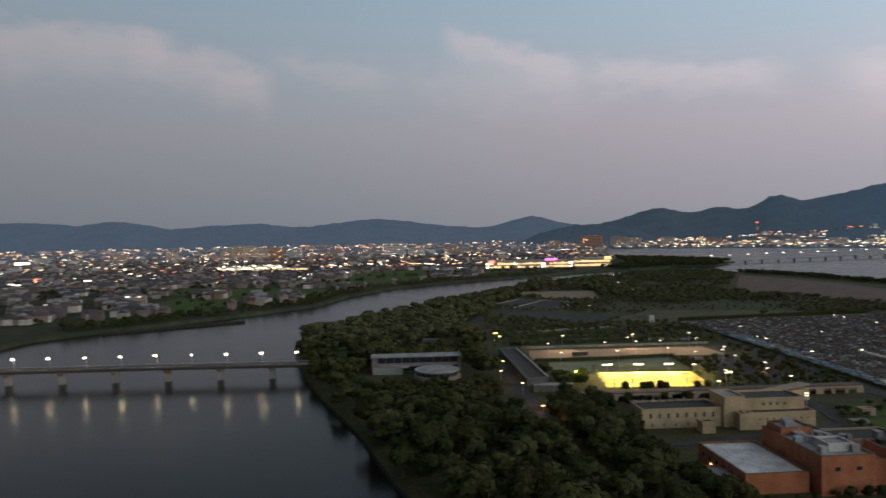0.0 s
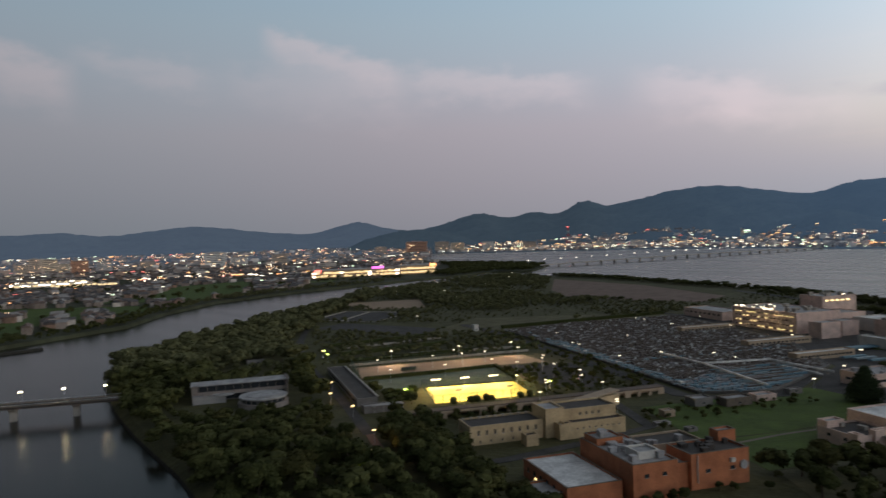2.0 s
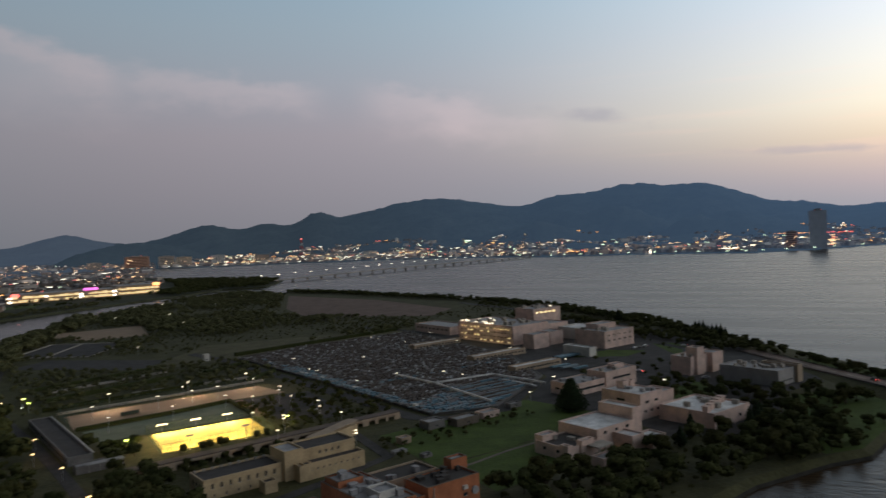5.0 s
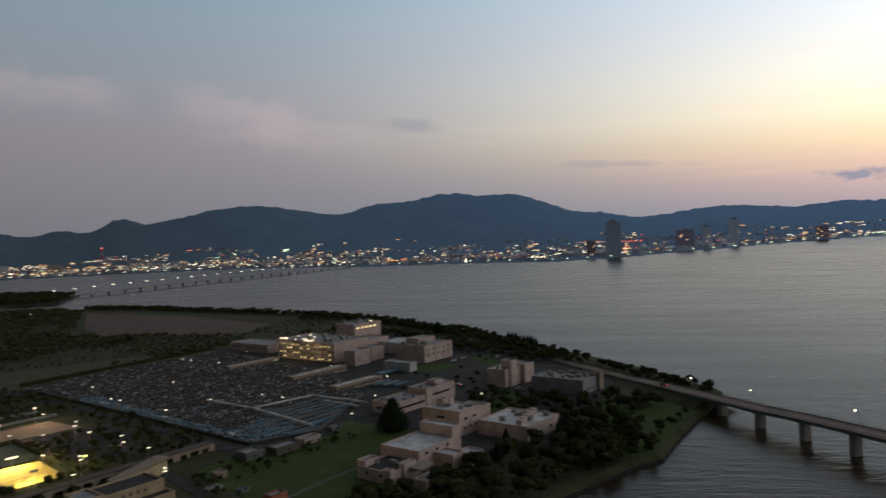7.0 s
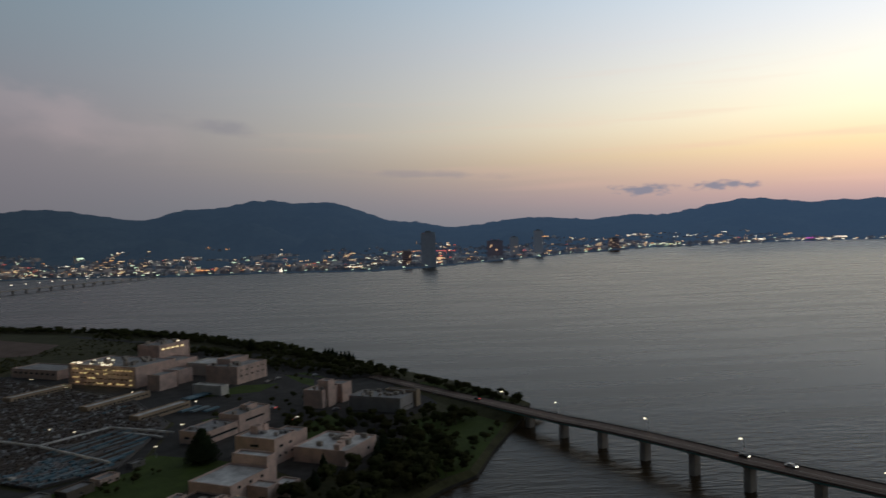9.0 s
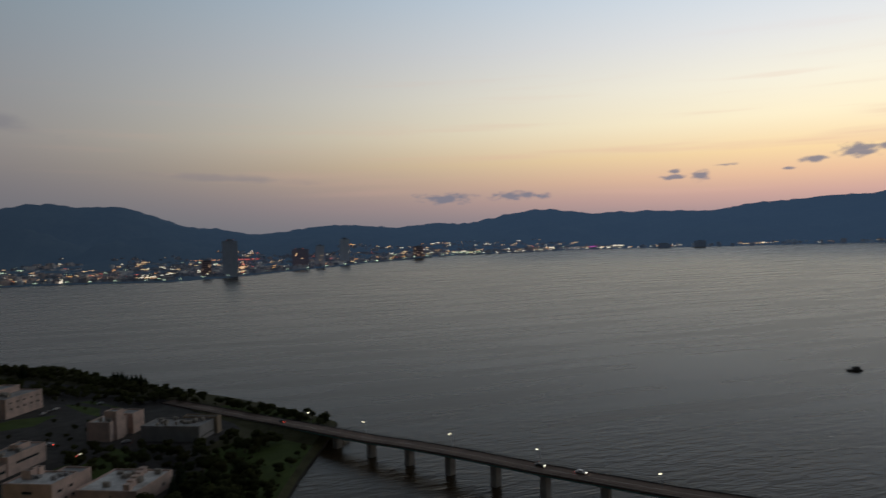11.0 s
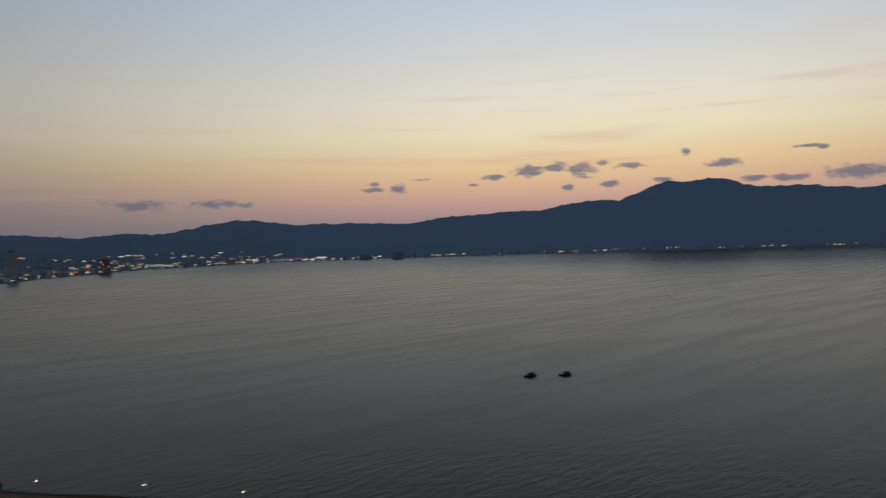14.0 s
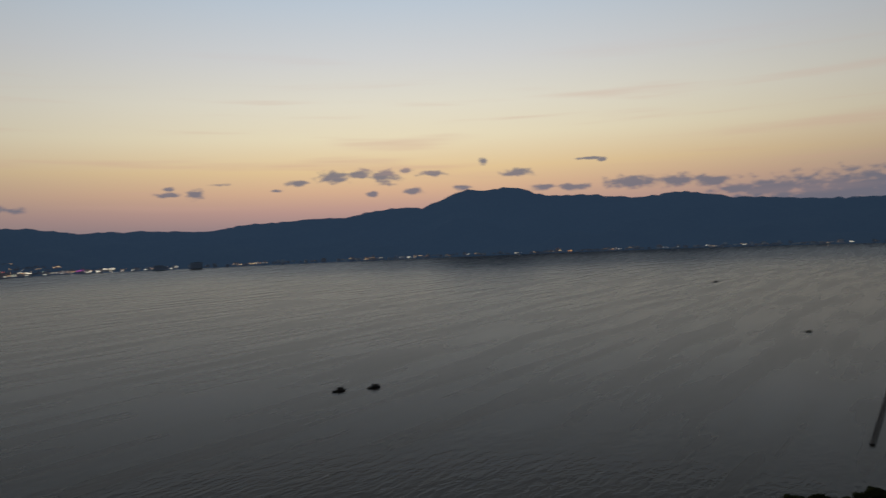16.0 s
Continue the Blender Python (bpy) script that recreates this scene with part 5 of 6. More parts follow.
lamp_group("lit lamp post round the sports ground", "lamps round the sports ground", E_LAMP, 7.0,
           [(58, 410), (60, 378), (90, 412), (107, 428), (108, 413), (122, 414), (90, 381), (118, 387), (145, 421), (128, 374), (148, 388), (144, 379), (143, 360), (115, 338), (122, 317),
            (149, 340), (124, 323), (112, 299)])
lamp_group("lit lamp post among the treatment tanks", "lamps of the treatment works", E_LAMP, 5.0,
           [(233, 452), (187, 437), (188, 428), (191, 380), (218, 382), (242, 367), (244, 350), (285, 536), (286, 524), (290, 491), (332, 520), (320, 464), (325, 406), (318, 343), (275, 308),
            (240, 287), (148, 336), (150, 317), (140, 283), (309, 260), (196, 484), (138, 279)])
lamp_group("small distant lamp post among the woods", "far park lamps", E_LAMP, 6.0, [(218, 912), (125, 631), (205, 800), (300, 1000), (380, 1130), (160, 930), (250, 1080), (420, 1230)])
# the last two hang before the works wall, standing in for its roof lamps
for (x, y), col, p in (((29, 345), (1.0, 0.6, 0.3), 450), ((35, 290), (1.0, 0.6, 0.3), 450), ((38, 250), (1.0, 0.55, 0.25), 450), ((61, 338), (0.8, 1.0, 0.25), 900), ((129, 330), (0.8, 1.0, 0.25), 350), ((150, 345), (1.0, 0.8, 0.45), 420), ((138, 376), (1.0, 0.8, 0.45), 420), ((341, 455), (1.0, 0.82, 0.42), 1300), ((339, 485), (1.0, 0.82, 0.42), 1300)):
    d = bpy.data.lights.new("street_lamp_light", "POINT")
    d.energy, d.color, d.shadow_soft_size = p, col, 0.4
    o = tagged(new("street_lamp_light", d), kind="structure")
    o.location = (x, y, G + (5.6 if x < 300 else 12.5))

# ---------------------------------------------------------------- buildings


def building(name, label, category, boxes):
    """boxes: x, y, width, depth, top, wall, roof; every box has walls, a parapet and a sunken roof."""
    cx, cy = boxes[0][:2]
    ob = thing(name, label, category, (cx, cy, G), TURN)
    walls = []
    for x, y, w, d, top, wall, roof in boxes:
        lx, ly = CT * (x - cx) + ST * (y - cy), -ST * (x - cx) + CT * (y - cy)
        h, t = top - G, 0.35
        s = Shape()
        s.box(lx, ly - d / 2 + t / 2, -1, w, t, h + 1).box(lx, ly + d / 2 - t / 2, -1, w, t, h + 1)
        s.box(lx - w / 2 + t / 2, ly, -1, t, d - 2 * t, h + 1).box(lx + w / 2 - t / 2, ly, -1, t, d - 2 * t, h + 1)
        walls.append((lx, ly, w, d, h, part("wall", s, wall, ob)))
        part("roof", Shape().box(lx, ly, h - 0.9, w - 2 * t, d - 2 * t, 0.4), roof, ob)
        part("parapet_cap", Shape().box(lx, ly - d / 2 + t / 2, h, w + 0.2, 0.5, 0.12).box(lx, ly + d / 2 - t / 2, h, w + 0.2, 0.5, 0.12)
             .box(lx - w / 2 + t / 2, ly, h, 0.5, d - 0.7, 0.12).box(lx + w / 2 - t / 2, ly, h, 0.5, d - 0.7, 0.12), M_WEATHERED if wall is M_ORANGE else wall, ob)
    return ob, walls


def windows(ob, wall, side, n, z, w, h, material=None, margin=1.5, name="window", every=1):
    """A row of window panes with sills on one side (S, N, E or W) of a box."""
    lx, ly, bw, bd, bh, parent = wall
    span = (bw if side in "SN" else bd) - 2 * margin
    for i in range(0, n, every):
        o = -span / 2 + span * (i + 0.5) / n
        x, y, a = {"S": (lx + o, ly - bd / 2, 0), "N": (lx + o, ly + bd / 2, 0), "E": (lx + bw / 2, ly + o, math.pi / 2), "W": (lx - bw / 2, ly + o, math.pi / 2)}[side]
        p = part(name, Shape().box(x, y, z, w, 0.16, h, a), material or M_GLASS, ob, "lit window" if material is E_WINDOW else "")
        part("sill", Shape().box(x, y, z - 0.14, w + 0.3, 0.36, 0.12, a), M_CONC, p)


def roof_boxes(ob, wall, n, seed, material=None, size=2.0):
    lx, ly, bw, bd, bh, parent = wall
    rnd = random.Random(seed)
    for i in range(n):
        w, d, h = size * rnd.uniform(0.5, 1.3), size * rnd.uniform(0.5, 1.3), size * rnd.uniform(0.35, 0.8)
        x, y = lx + rnd.uniform(-0.38, 0.38) * bw, ly + rnd.uniform(-0.38, 0.38) * bd
        part("roof_unit", Shape().box(x, y, bh - 0.5, w, d, h + 0.3).box(x, y, bh + h - 0.2, w * 1.1, d * 1.1, 0.12), material or M_ROOFGREY, ob, "boxy roof unit")


def blk(x, y, w, d, top, wall, roof):
    """A box given by its south-west corner, for building()."""
    return (x + CT * w / 2 - ST * d / 2, y + ST * w / 2 + CT * d / 2, w, d, top, wall, roof)


# cream hall by the park avenue
ob, wl = building("cream_building", "cream rendered hall with dark flat roofs and small windows", "building", [
    blk(68.3, 254.4, 28.6, 13, 9.8, M_CREAM, M_ROOFDARK), (100.5, 261, 7.5, 12, 13.6, M_CREAM, M_ROOFGREY), blk(104.8, 257.2, 22.4, 13, 12.3, M_CREAM, M_ROOFDARK),
    blk(103, 250.8, 25, 6, 8.8, M_CREAM, M_ROOFDARK), (89, 249.6, 4.6, 4.6, 7.0, M_CREAM, M_ROOFDARK), (103.5, 253, 5.5, 4.6, 8.6, M_CREAM, M_ROOFGREY)])
windows(ob, wl[0], "S", 8, 3.6, 0.9, 1.6, M_SHUTTER)
windows(ob, wl[0], "W", 3, 3.6, 0.9, 1.5)
windows(ob, wl[0], "S", 6, 0.8, 0.6, 0.9, M_SHUTTER)
windows(ob, wl[2], "S", 4, 6.8, 1.0, 1.0, M_SHUTTER, 6)
windows(ob, wl[3], "S", 9, 3.4, 0.6, 0.5, M_SHUTTER)
windows(ob, wl[2], "E", 3, 6.4, 1.0, 1.2)
for i in range(9):
    part("roof_vent", Shape().box(-13 + i * 3.2, 5.2, 6.5, 0.8, 0.8, 0.9), M_CONC, ob)

# orange brick laboratory
ob, wl = building("orange_brick_building", "orange brick laboratory with stepped flat roofs and roof plant", "building", [
    blk(77.4, 189, 17.2, 29.5, 8.5, M_ORANGE, M_ROOFPALE), blk(96.2, 187, 14.5, 30.5, 13.4, M_ORANGE, M_ROOFGREY), (125.8, 197, 20, 12, 13.4, M_ORANGE, M_ROOFDARK),
    (122, 216, 21, 12, 11.0, M_BEIGE, M_ROOFDARK), (135.5, 203.5, 6.5, 4, 16.0, M_ORANGE, M_STEEL), (100, 213, 9, 8, 15.0, M_ORANGE, M_ROOFGREY), (74, 197, 8, 12, 6.5, M_ORANGE, M_ROOFGREY),
    (104, 196, 7, 7, 15.0, M_WHITE, M_ROOFGREY), (113.5, 197, 6, 11, 11.0, M_ORANGE, M_ROOFGREY)])
roof_boxes(ob, wl[1], 14, 1)
roof_boxes(ob, wl[2], 8, 2, M_ROOFDARK, 1.8)
roof_boxes(ob, wl[5], 4, 3)
roof_boxes(ob, wl[3], 3, 4)
windows(ob, wl[2], "S", 2, 4.6, 1.6, 1.0)
windows(ob, wl[1], "S", 2, 6.4, 1.4, 1.0)
windows(ob, wl[0], "W", 6, 2.4, 1.4, 1.4)
windows(ob, wl[0], "W", 3, 0.4, 1.2, 1.6, E_WINDOW, 6)
lx, ly, bw, bd, bh, _ = wl[2]
part("round_vent", Shape().tube(0, 0, 0, 1.3, 0.7, 18).mesh("round_vent", M_ROOFGREY), M_ROOFGREY, ob, "round wall duct").matrix_basis = Matrix.Translation((lx + bw / 2 - 2, ly - bd / 2 + 0.1, 5.6)) @ Matrix.Rotation(math.pi / 2, 4, "X")
part("wall_unit", Shape().box(lx + bw / 2 - 6, ly - bd / 2 - 0.4, 6.8, 1.5, 0.8, 1.2), M_WHITE, ob, "white air-conditioning unit")
part("pipe", Shape().beam((lx - 8, ly - bd / 2 - 0.25, 2), (lx - 8, ly - bd / 2 - 0.25, 10), 0.25, 0.25), M_STEEL, ob)

# white pavilion in the woods
ob, wl = building("white_pavilion", "greyish white pavilion with a round glazed terrace among trees", "building", [
    (-15, 375, 44, 8.5, 10.4, M_PAVILION, M_ROOFGREY), (-29, 367, 15, 8, 6.4, M_GREYWALL, M_ROOFGREY)])
for z, h in ((0.4, 2.6), (4.5, 2.8)):
    part("window_band", Shape().box(0.8, -4.3, z, 41, 0.18, h), M_GLASS, ob, "dark ribbon window")
    for k in range(11):
        part("mullion", Shape().box(-19.2 + 4 * k, -4.42, z, 0.22, 0.1, h), M_PAVILION, ob)
part("balcony", Shape().box(2, -5.6, 3.2, 38, 2.4, 0.3).box(2, -6.75, 3.5, 38, 0.12, 0.9), M_PAVILION, ob, "greyish pink balcony with a solid parapet")
part("oval_roof", Shape().tube(-8, -7.5, 3.3, 5.0, 0.5, 32), M_ROOFGREY, ob, "round grey roof light")
lx, ly = CT * 11 + ST * (352 - 375), -ST * 11 + CT * (352 - 375)
part("drum", Shape().tube(lx, ly, -0.5, 11.4, 2.6, 40), M_PAVILION, ob, "round greyish terrace parapet")
part("glass_band", Shape().tube(lx, ly, 2.12, 9.8, 1.9, 40), M_GLASS, ob, "dark glazed band")
for k in range(20):
    part("mullion", Shape().box(lx + 9.85 * math.cos(k * 0.314), ly + 9.85 * math.sin(k * 0.314), 2.12, 0.25, 0.25, 1.9, k * 0.314), M_PAVILION, ob)
part("drum_roof", Shape().tube(lx, ly, 4.03, 10.9, 0.6, 40).tube(lx, ly, 4.64, 7.6, 0.3, 40), M_ROOFGREY, ob, "grey round roof")
part("canopy", Shape().box(0, -1.2, 7.6, 46, 11, 0.5), M_ROOFGREY, ob, "thin overhanging roof slab")
part("end_wall", Shape().box(22.2, -1, -0.5, 0.5, 10, 9.5).box(-22.2, -1, -0.5, 0.5, 10, 8.4), M_PAVILION, ob)

# long hall with a dark roof beside the avenue
ob, wl = building("long_hall", "long low white-walled hall with a dark roof", "building", [(38.6, 375, 9.5, 88, 6.6, M_DULL, M_ROOFDARK), (43.5, 320, 11, 6, 6.0, M_DULL, M_ROOFGREY)])
part("canopy", Shape().box(6, -57, 2.9, 14, 4, 0.3), M_GREYWALL, ob, "white entrance canopy")
for x in (0, 4, 8, 12.4):
    part("post", Shape().tube(x, -58.6, 0, 0.16, 2.9, 8), M_GREYWALL, ob)
windows(ob, wl[0], "W", 16, 1.0, 3.2, 1.4)
part("gutter", Shape().beam((5.05, -43, 3.75), (5.05, 43, 3.75), 0.5, 0.3), M_WHITE, ob)

# low arcade in front of the pitches
ar = thing("arcade", "long low beige arcade with dark openings along the pitches", "building", (50, 298, G), radians(4.6))
part("roof", Shape().box(62, 0, 3.0, 126, 5.6, 0.4), M_ROOFBROWN, ar)
part("back_wall", Shape().box(62, 2.6, -0.5, 125, 0.4, 3.5), M_BEIGE, ar)
part("beam", Shape().box(62, -2.8, 2.2, 125, 0.4, 0.8), M_BEIGE, ar)
for i in range(22):
    part("pillar", Shape().box(0.8 + i * 5.83, -2.8, -0.5, 1.6 if i % 3 else 3.2, 0.5, 2.7), M_BEIGE, ar)
rp = thing("ramp_building", "beige sloping-roofed link building beside the cream hall", "building", (133, 291, G), radians(20))
part("wall", Shape().box(0, 0, -0.5, 26, 5, 5.2), M_CREAM, rp)
roof = Shape()
for i in range(9):
    k = i / 8
    x, z = -13 + 26 * k, 4.5 + 1.9 * k
    roof.v += [(x, -2.9, z - 0.2), (x, 2.9, z - 0.2), (x, 2.9, z + 0.2), (x, -2.9, z + 0.2)]
for i in range(8):
    for k in range(4):
        roof.f.append((4 * i + k, 4 * i + (k + 1) % 4, 4 * i + 4 + (k + 1) % 4, 4 * i + 4 + k))
roof.f += [(0, 1, 2, 3), (32, 35, 34, 33)]
part("roof", roof, M_BEIGE, rp, "sloping beige roof")

# pink-grey works buildings


ob, wl = building("annex_building", "pinkish tiled annex with white flat roofs and a walled court", "building", [
    blk(204.5, 207.3, 23.5, 20, 11.0, M_PINK, M_ROOFPALE), blk(187, 205, 17.5, 17, 7.8, M_PINK, M_ROOFDARK), blk(214.5, 198.4, 7.0, 10, 8.5, M_PINK, M_ROOFPALE), blk(228.2, 210.4, 6, 17.5, 15.0, M_PINK, M_ROOFPALE),
    blk(193.5, 204.4, 7, 2.6, 9.4, M_PINK, M_ROOFGREY), blk(187.4, 219, 7.5, 4.5, 9.6, M_PINK, M_ROOFGREY), blk(221.7, 194.5, 8, 8, 7.8, M_PINK, M_ROOFPALE), blk(190.8, 190.7, 13, 6, 6.4, M_PINK, M_ROOFGREY), blk(186.6, 204.6, 2.6, 4, 8.6, M_PINK, M_ROOFGREY)])
part("porch_roof", Shape().box(-15.5, -14.5, 4.2, 9, 6, 0.4), M_CONC, ob, "flat porch slab")
for k in range(3):
    part("porch_pillar", Shape().box(-19 + 3.5 * k, -17, 0, 0.5, 0.5, 4.2), M_CONC, ob)
windows(ob, wl[0], "S", 3, 5.8, 1.6, 1.0)
windows(ob, wl[1], "W", 2, 2.4, 1.4, 1.0)
part("window", Shape().box(wl[0][0] - 8.6, wl[0][1] - wl[0][3] / 2, 1.4, 1.8, 0.18, 2.0), E_WINDOW, ob, "lit window")
roof_boxes(ob, wl[1], 5, 8, M_CONC, 2.2)
ob, wl = building("office_building", "pinkish office block with white roof and roof plant", "building", [blk(251, 226, 16.5, 21.5, 14.4, M_PINK, M_ROOFPALE), blk(268.2, 231, 13, 12, 11.8, M_PINK, M_ROOFGREY), blk(256.5, 240.5, 4, 4, 17.4, M_PINK, M_ROOFGREY), blk(262, 241, 3, 3, 17.0, M_PINK, M_ROOFGREY)])
windows(ob, wl[0], "S", 2, 7.0, 2.6, 1.0)
windows(ob, wl[0], "S", 3, 3.0, 1.4, 1.0)
windows(ob, wl[0], "W", 1, 7.4, 4.5, 1.0)
roof_boxes(ob, wl[0], 6, 9)
ob, wl = building("pump_house", "wide pinkish pump house with boxy vents on the roof", "building", [blk(261, 195.5, 27.5, 26.8, 9.6, M_PINK, M_ROOFPALE)])
for i in range(5):
    part("roof_vent", Shape().box(-11 + i * 5.2, -8 + 1.5 * i, 5.4, 2.6, 2.6, 3.0).box(-11 + i * 5.2, -8 + 1.5 * i, 8.4, 3.0, 3.0, 0.3), M_PINK, ob, "boxy roof vent")
windows(ob, wl[0], "S", 2, 2.4, 1.6, 1.2)
roof_boxes(ob, wl[0], 7, 41, M_CONC, 2.4)
ob, wl = building("control_building", "pinkish control building with long window bands", "building", [blk(262.5, 279.2, 24.5, 16, 9.3, M_PINK, M_ROOFGREY), blk(288, 281, 25.6, 13, 12.0, M_PINK, M_ROOFGREY), blk(300, 286, 8, 5, 14.0, M_PINK, M_ROOFGREY)])
windows(ob, wl[0], "S", 2, 2.6, 12.5, 1.1)
windows(ob, wl[1], "S", 1, 4.6, 15, 1.0)
windows(ob, wl[1], "W", 2, 4.6, 4, 1.0)
windows(ob, wl[0], "W", 2, 2.6, 3, 1.0)
roof_boxes(ob, wl[0], 6, 42, M_ROOFGREY, 2.0)
roof_boxes(ob, wl[1], 4, 43, M_CONC, 2.0)
ob, wl = building("generator_building", "pinkish building with a square tower and white roof", "building", [blk(346, 271.5, 28, 13, 13.5, M_PINK, M_ROOFPALE), blk(350.5, 270.5, 7, 7, 18.4, M_PINK, M_ROOFGREY), blk(363.5, 269.8, 11, 10, 14.2, M_PINK, M_ROOFGREY)])
windows(ob, wl[0], "S", 2, 3.5, 1.6, 1.0)
roof_boxes(ob, wl[0], 5, 12, M_CONC)
ob, wl = building("machine_hall", "plain grey machine hall with vents on the roof", "building", [blk(352, 222.5, 17, 33, 11.2, M_GREYWALL, M_ROOFGREY), blk(369.4, 222, 5, 20, 12.2, M_BEIGE, M_ROOFGREY)])
roof_boxes(ob, wl[0], 14, 13, M_CONC)
windows(ob, wl[0], "S", 5, 2.0, 1.2, 0.8)
ob, wl = building("sludge_works", "big pinkish works building with rows of lit windows", "building", [blk(352, 435, 38, 65, 17.5, M_PINK, M_ROOFGREY), blk(400, 466, 32, 22, 24.3, M_PINK, M_ROOFGREY), blk(350.5, 410, 16, 11, 13.6, M_PINK, M_ROOFGREY), blk(372, 416, 14, 14, 13, M_PINK, M_ROOFGREY), blk(391, 440, 24, 25, 15.0, M_PINK, M_ROOFGREY)])
rnd = random.Random(3)
lx, ly, bw, bd, bh, _ = wl[0]
for z in (1.6, 5.0, 8.4, 11.4):
    for i in range(15):
        lit = rnd.random() < 0.42
        part("lit_window" if lit else "window", Shape().box(lx - bw / 2, ly - bd / 2 + 3 + (bd - 6) * (i + 0.5) / 15, z, 0.2, rnd.uniform(1.2, 2.4), rnd.uniform(0.5, 0.8)), E_WINDOW if lit else M_GLASS, ob, "lit window" if lit else "")
for i in range(22):
    part("roof_lamp", Shape().box(lx - bw / 2 + 1 + rnd.uniform(0, 1) ** 2 * 26, ly + bd * rnd.uniform(-0.2, 0.48), bh + rnd.uniform(-0.3, 0.9), rnd.uniform(0.8, 2.4), 0.7, 0.35), E_LAMP, ob, "lamp on the roof")
part("cornice", Shape().box(lx - bw / 2 - 0.3, ly, bh - 2.6, 0.5, bd, 0.4), M_CONC, ob)
lx, ly, bw, bd, bh, _ = wl[1]
part("roof_lamp", Shape().box(lx + 6, ly - bd / 2 + 2, bh + 0.6, 1.8, 0.8, 0.5), E_LAMP, ob, "bright lamp on the roof")
for i in range(5):
    part("lit_window", Shape().box(lx - bw / 2 + 4 + 5 * i, ly - bd / 2 - 0.06, 17.5, 2.4, 0.16, 1.2), E_WINDOW, ob, "lit window")
roof_boxes(ob, wl[0], 16, 14, M_CONC, 3)
roof_boxes(ob, wl[1], 6, 15, M_CONC, 3)
ob, wl = building("filter_building", "pinkish block with a lower white wing", "building", [blk(384.5, 373, 33, 27.5, 15.2, M_PINK, M_ROOFGREY), blk(404, 420, 26, 20, 12.0, M_WHITE, M_ROOFPALE), blk(394, 388, 20, 12, 18.4, M_PINK, M_ROOFGREY)])
windows(ob, wl[0], "S", 5, 5.0, 2.0, 1.0)
windows(ob, wl[0], "S", 5, 8.8, 1.6, 0.8)
roof_boxes(ob, wl[0], 8, 16, M_CONC, 2.6)
building("switch_house", "small white flat-roofed switch house", "building", [blk(353.5, 357.5, 7, 23.5, 9.2, M_WHITE, M_ROOFPALE)])
ob, wl = building("screen_house", "low pinkish screen house behind the tanks", "building", [(364, 548, 24, 50, 10.0, M_PINK, M_ROOFGREY)])
windows(ob, wl[0], "W", 8, 3.5, 2.6, 1.3)
for x, y, w in ((310, 478.6, 45), (311.5, 404, 48), (302, 354, 40)):
    ob, wl = building("gallery_building", "long narrow pale gallery building between the tanks", "building", [(x, y, w, 7, 7.0, M_BEIGE, M_ROOFPALE)])
    windows(ob, wl[0], "S", 14, 1.6, 1.8, 1.0)
for x, y, w, d, top, m, l in ((177, 281, 9, 7, 6.4, M_DULL, "small grey valve house on the lawn"), (191, 276.5, 13, 7, 6.4, M_WEATHERED, "small rounded concrete valve house on the lawn"),
                              (206.5, 279, 10, 6, 5.8, M_PINK, "small flat-roofed hut at the lawn's edge"), (154.5, 268.5, 5, 4, 5.6, M_BEIGE, "tiny white hut on the lawn"),
                              (146, 258, 6, 3, 4.0, M_GREYWALL, "tiny white shed by the drive"), (227, 285, 7, 4, 5.2, M_DULL, "small grey hut beside the tall pine"), (157, 556, 4, 4, 8.0, M_WHITE, "tall white kiosk on the meadow"),
                              (151, 246, 4, 3, 4.4, M_DULL, "small grey shed on the lawn"), (-8, 470, 13, 5, 5.4, M_DULL, "small white-roofed hut among trees"), (8, 600, 14, 7, 6.4, M_PINK, "small reddish hut in the park woods")):
    ob, wl = building("hut", l, "hut", [(x, y, w, d, top, m, M_ROOFGREY)])
    windows(ob, wl[0], "S", 1, 0.9, 1.0, 0.8, margin=0.8)

# ---------------------------------------------------------------- treatment tanks
COVER_DECK = mat("tank_deck_concrete", (0.105, 0.094, 0.087), 0.9, 0.35, 4, 0.2)
TANKS = [(177, 541), (229, 557), (340, 566), (332, 485), (322, 402), (286, 330), (219, 288), (188, 298), (184, 420)]
tanks = solid("treatment_tanks", Shape().prism(TANKS[::-1], G - 0.3, G + 1.1), COVER_DECK, "low concrete deck over the treatment tanks", "tanks", "structure")
pipe = thing("pipe_gallery", "white covered pipe gallery running over the tanks", "pipe gallery", (223, 388, G))
run = [((222, 392), (225, 351)), ((225, 351), (263, 348)), ((263, 348), (268, 307)), ((225, 351), (220, 293))]
for p, q in run:
    part("duct", Shape().beam((p[0] - 223, p[1] - 388, 2.9), (q[0] - 223, q[1] - 388, 2.9), 0.9, 0.8), M_ROOFPALE, pipe)
    n = round(math.dist(p, q) / 7)
    for i in range(n):
        k = (i + 0.5) / n
        part("support", Shape().box(p[0] + (q[0] - p[0]) * k - 223, p[1] + (q[1] - p[1]) * k - 388, 0.9, 0.5, 0.5, 1.5), M_CONC, pipe)
random.seed(9)
COVERS = {"grey": mat("tank_cover_grey", (0.185, 0.170, 0.172), 0.75, 0.4, 3, per_object=0.3), "pale": mat("tank_cover_pale", (0.42, 0.42, 0.42), 0.65, 0.3, 3, per_object=0.3),
          "brown": mat("tank_cover_brown", (0.085, 0.066, 0.055), 0.85, 0.3, 3, per_object=0.3), "blue": M_BLUE, "paleblue": M_PALEBLUE}
rest, singles, shared = {}, 0, {}
BLUE_ZONE = [(215, 293), (266, 310), (263, 348), (223, 345)]
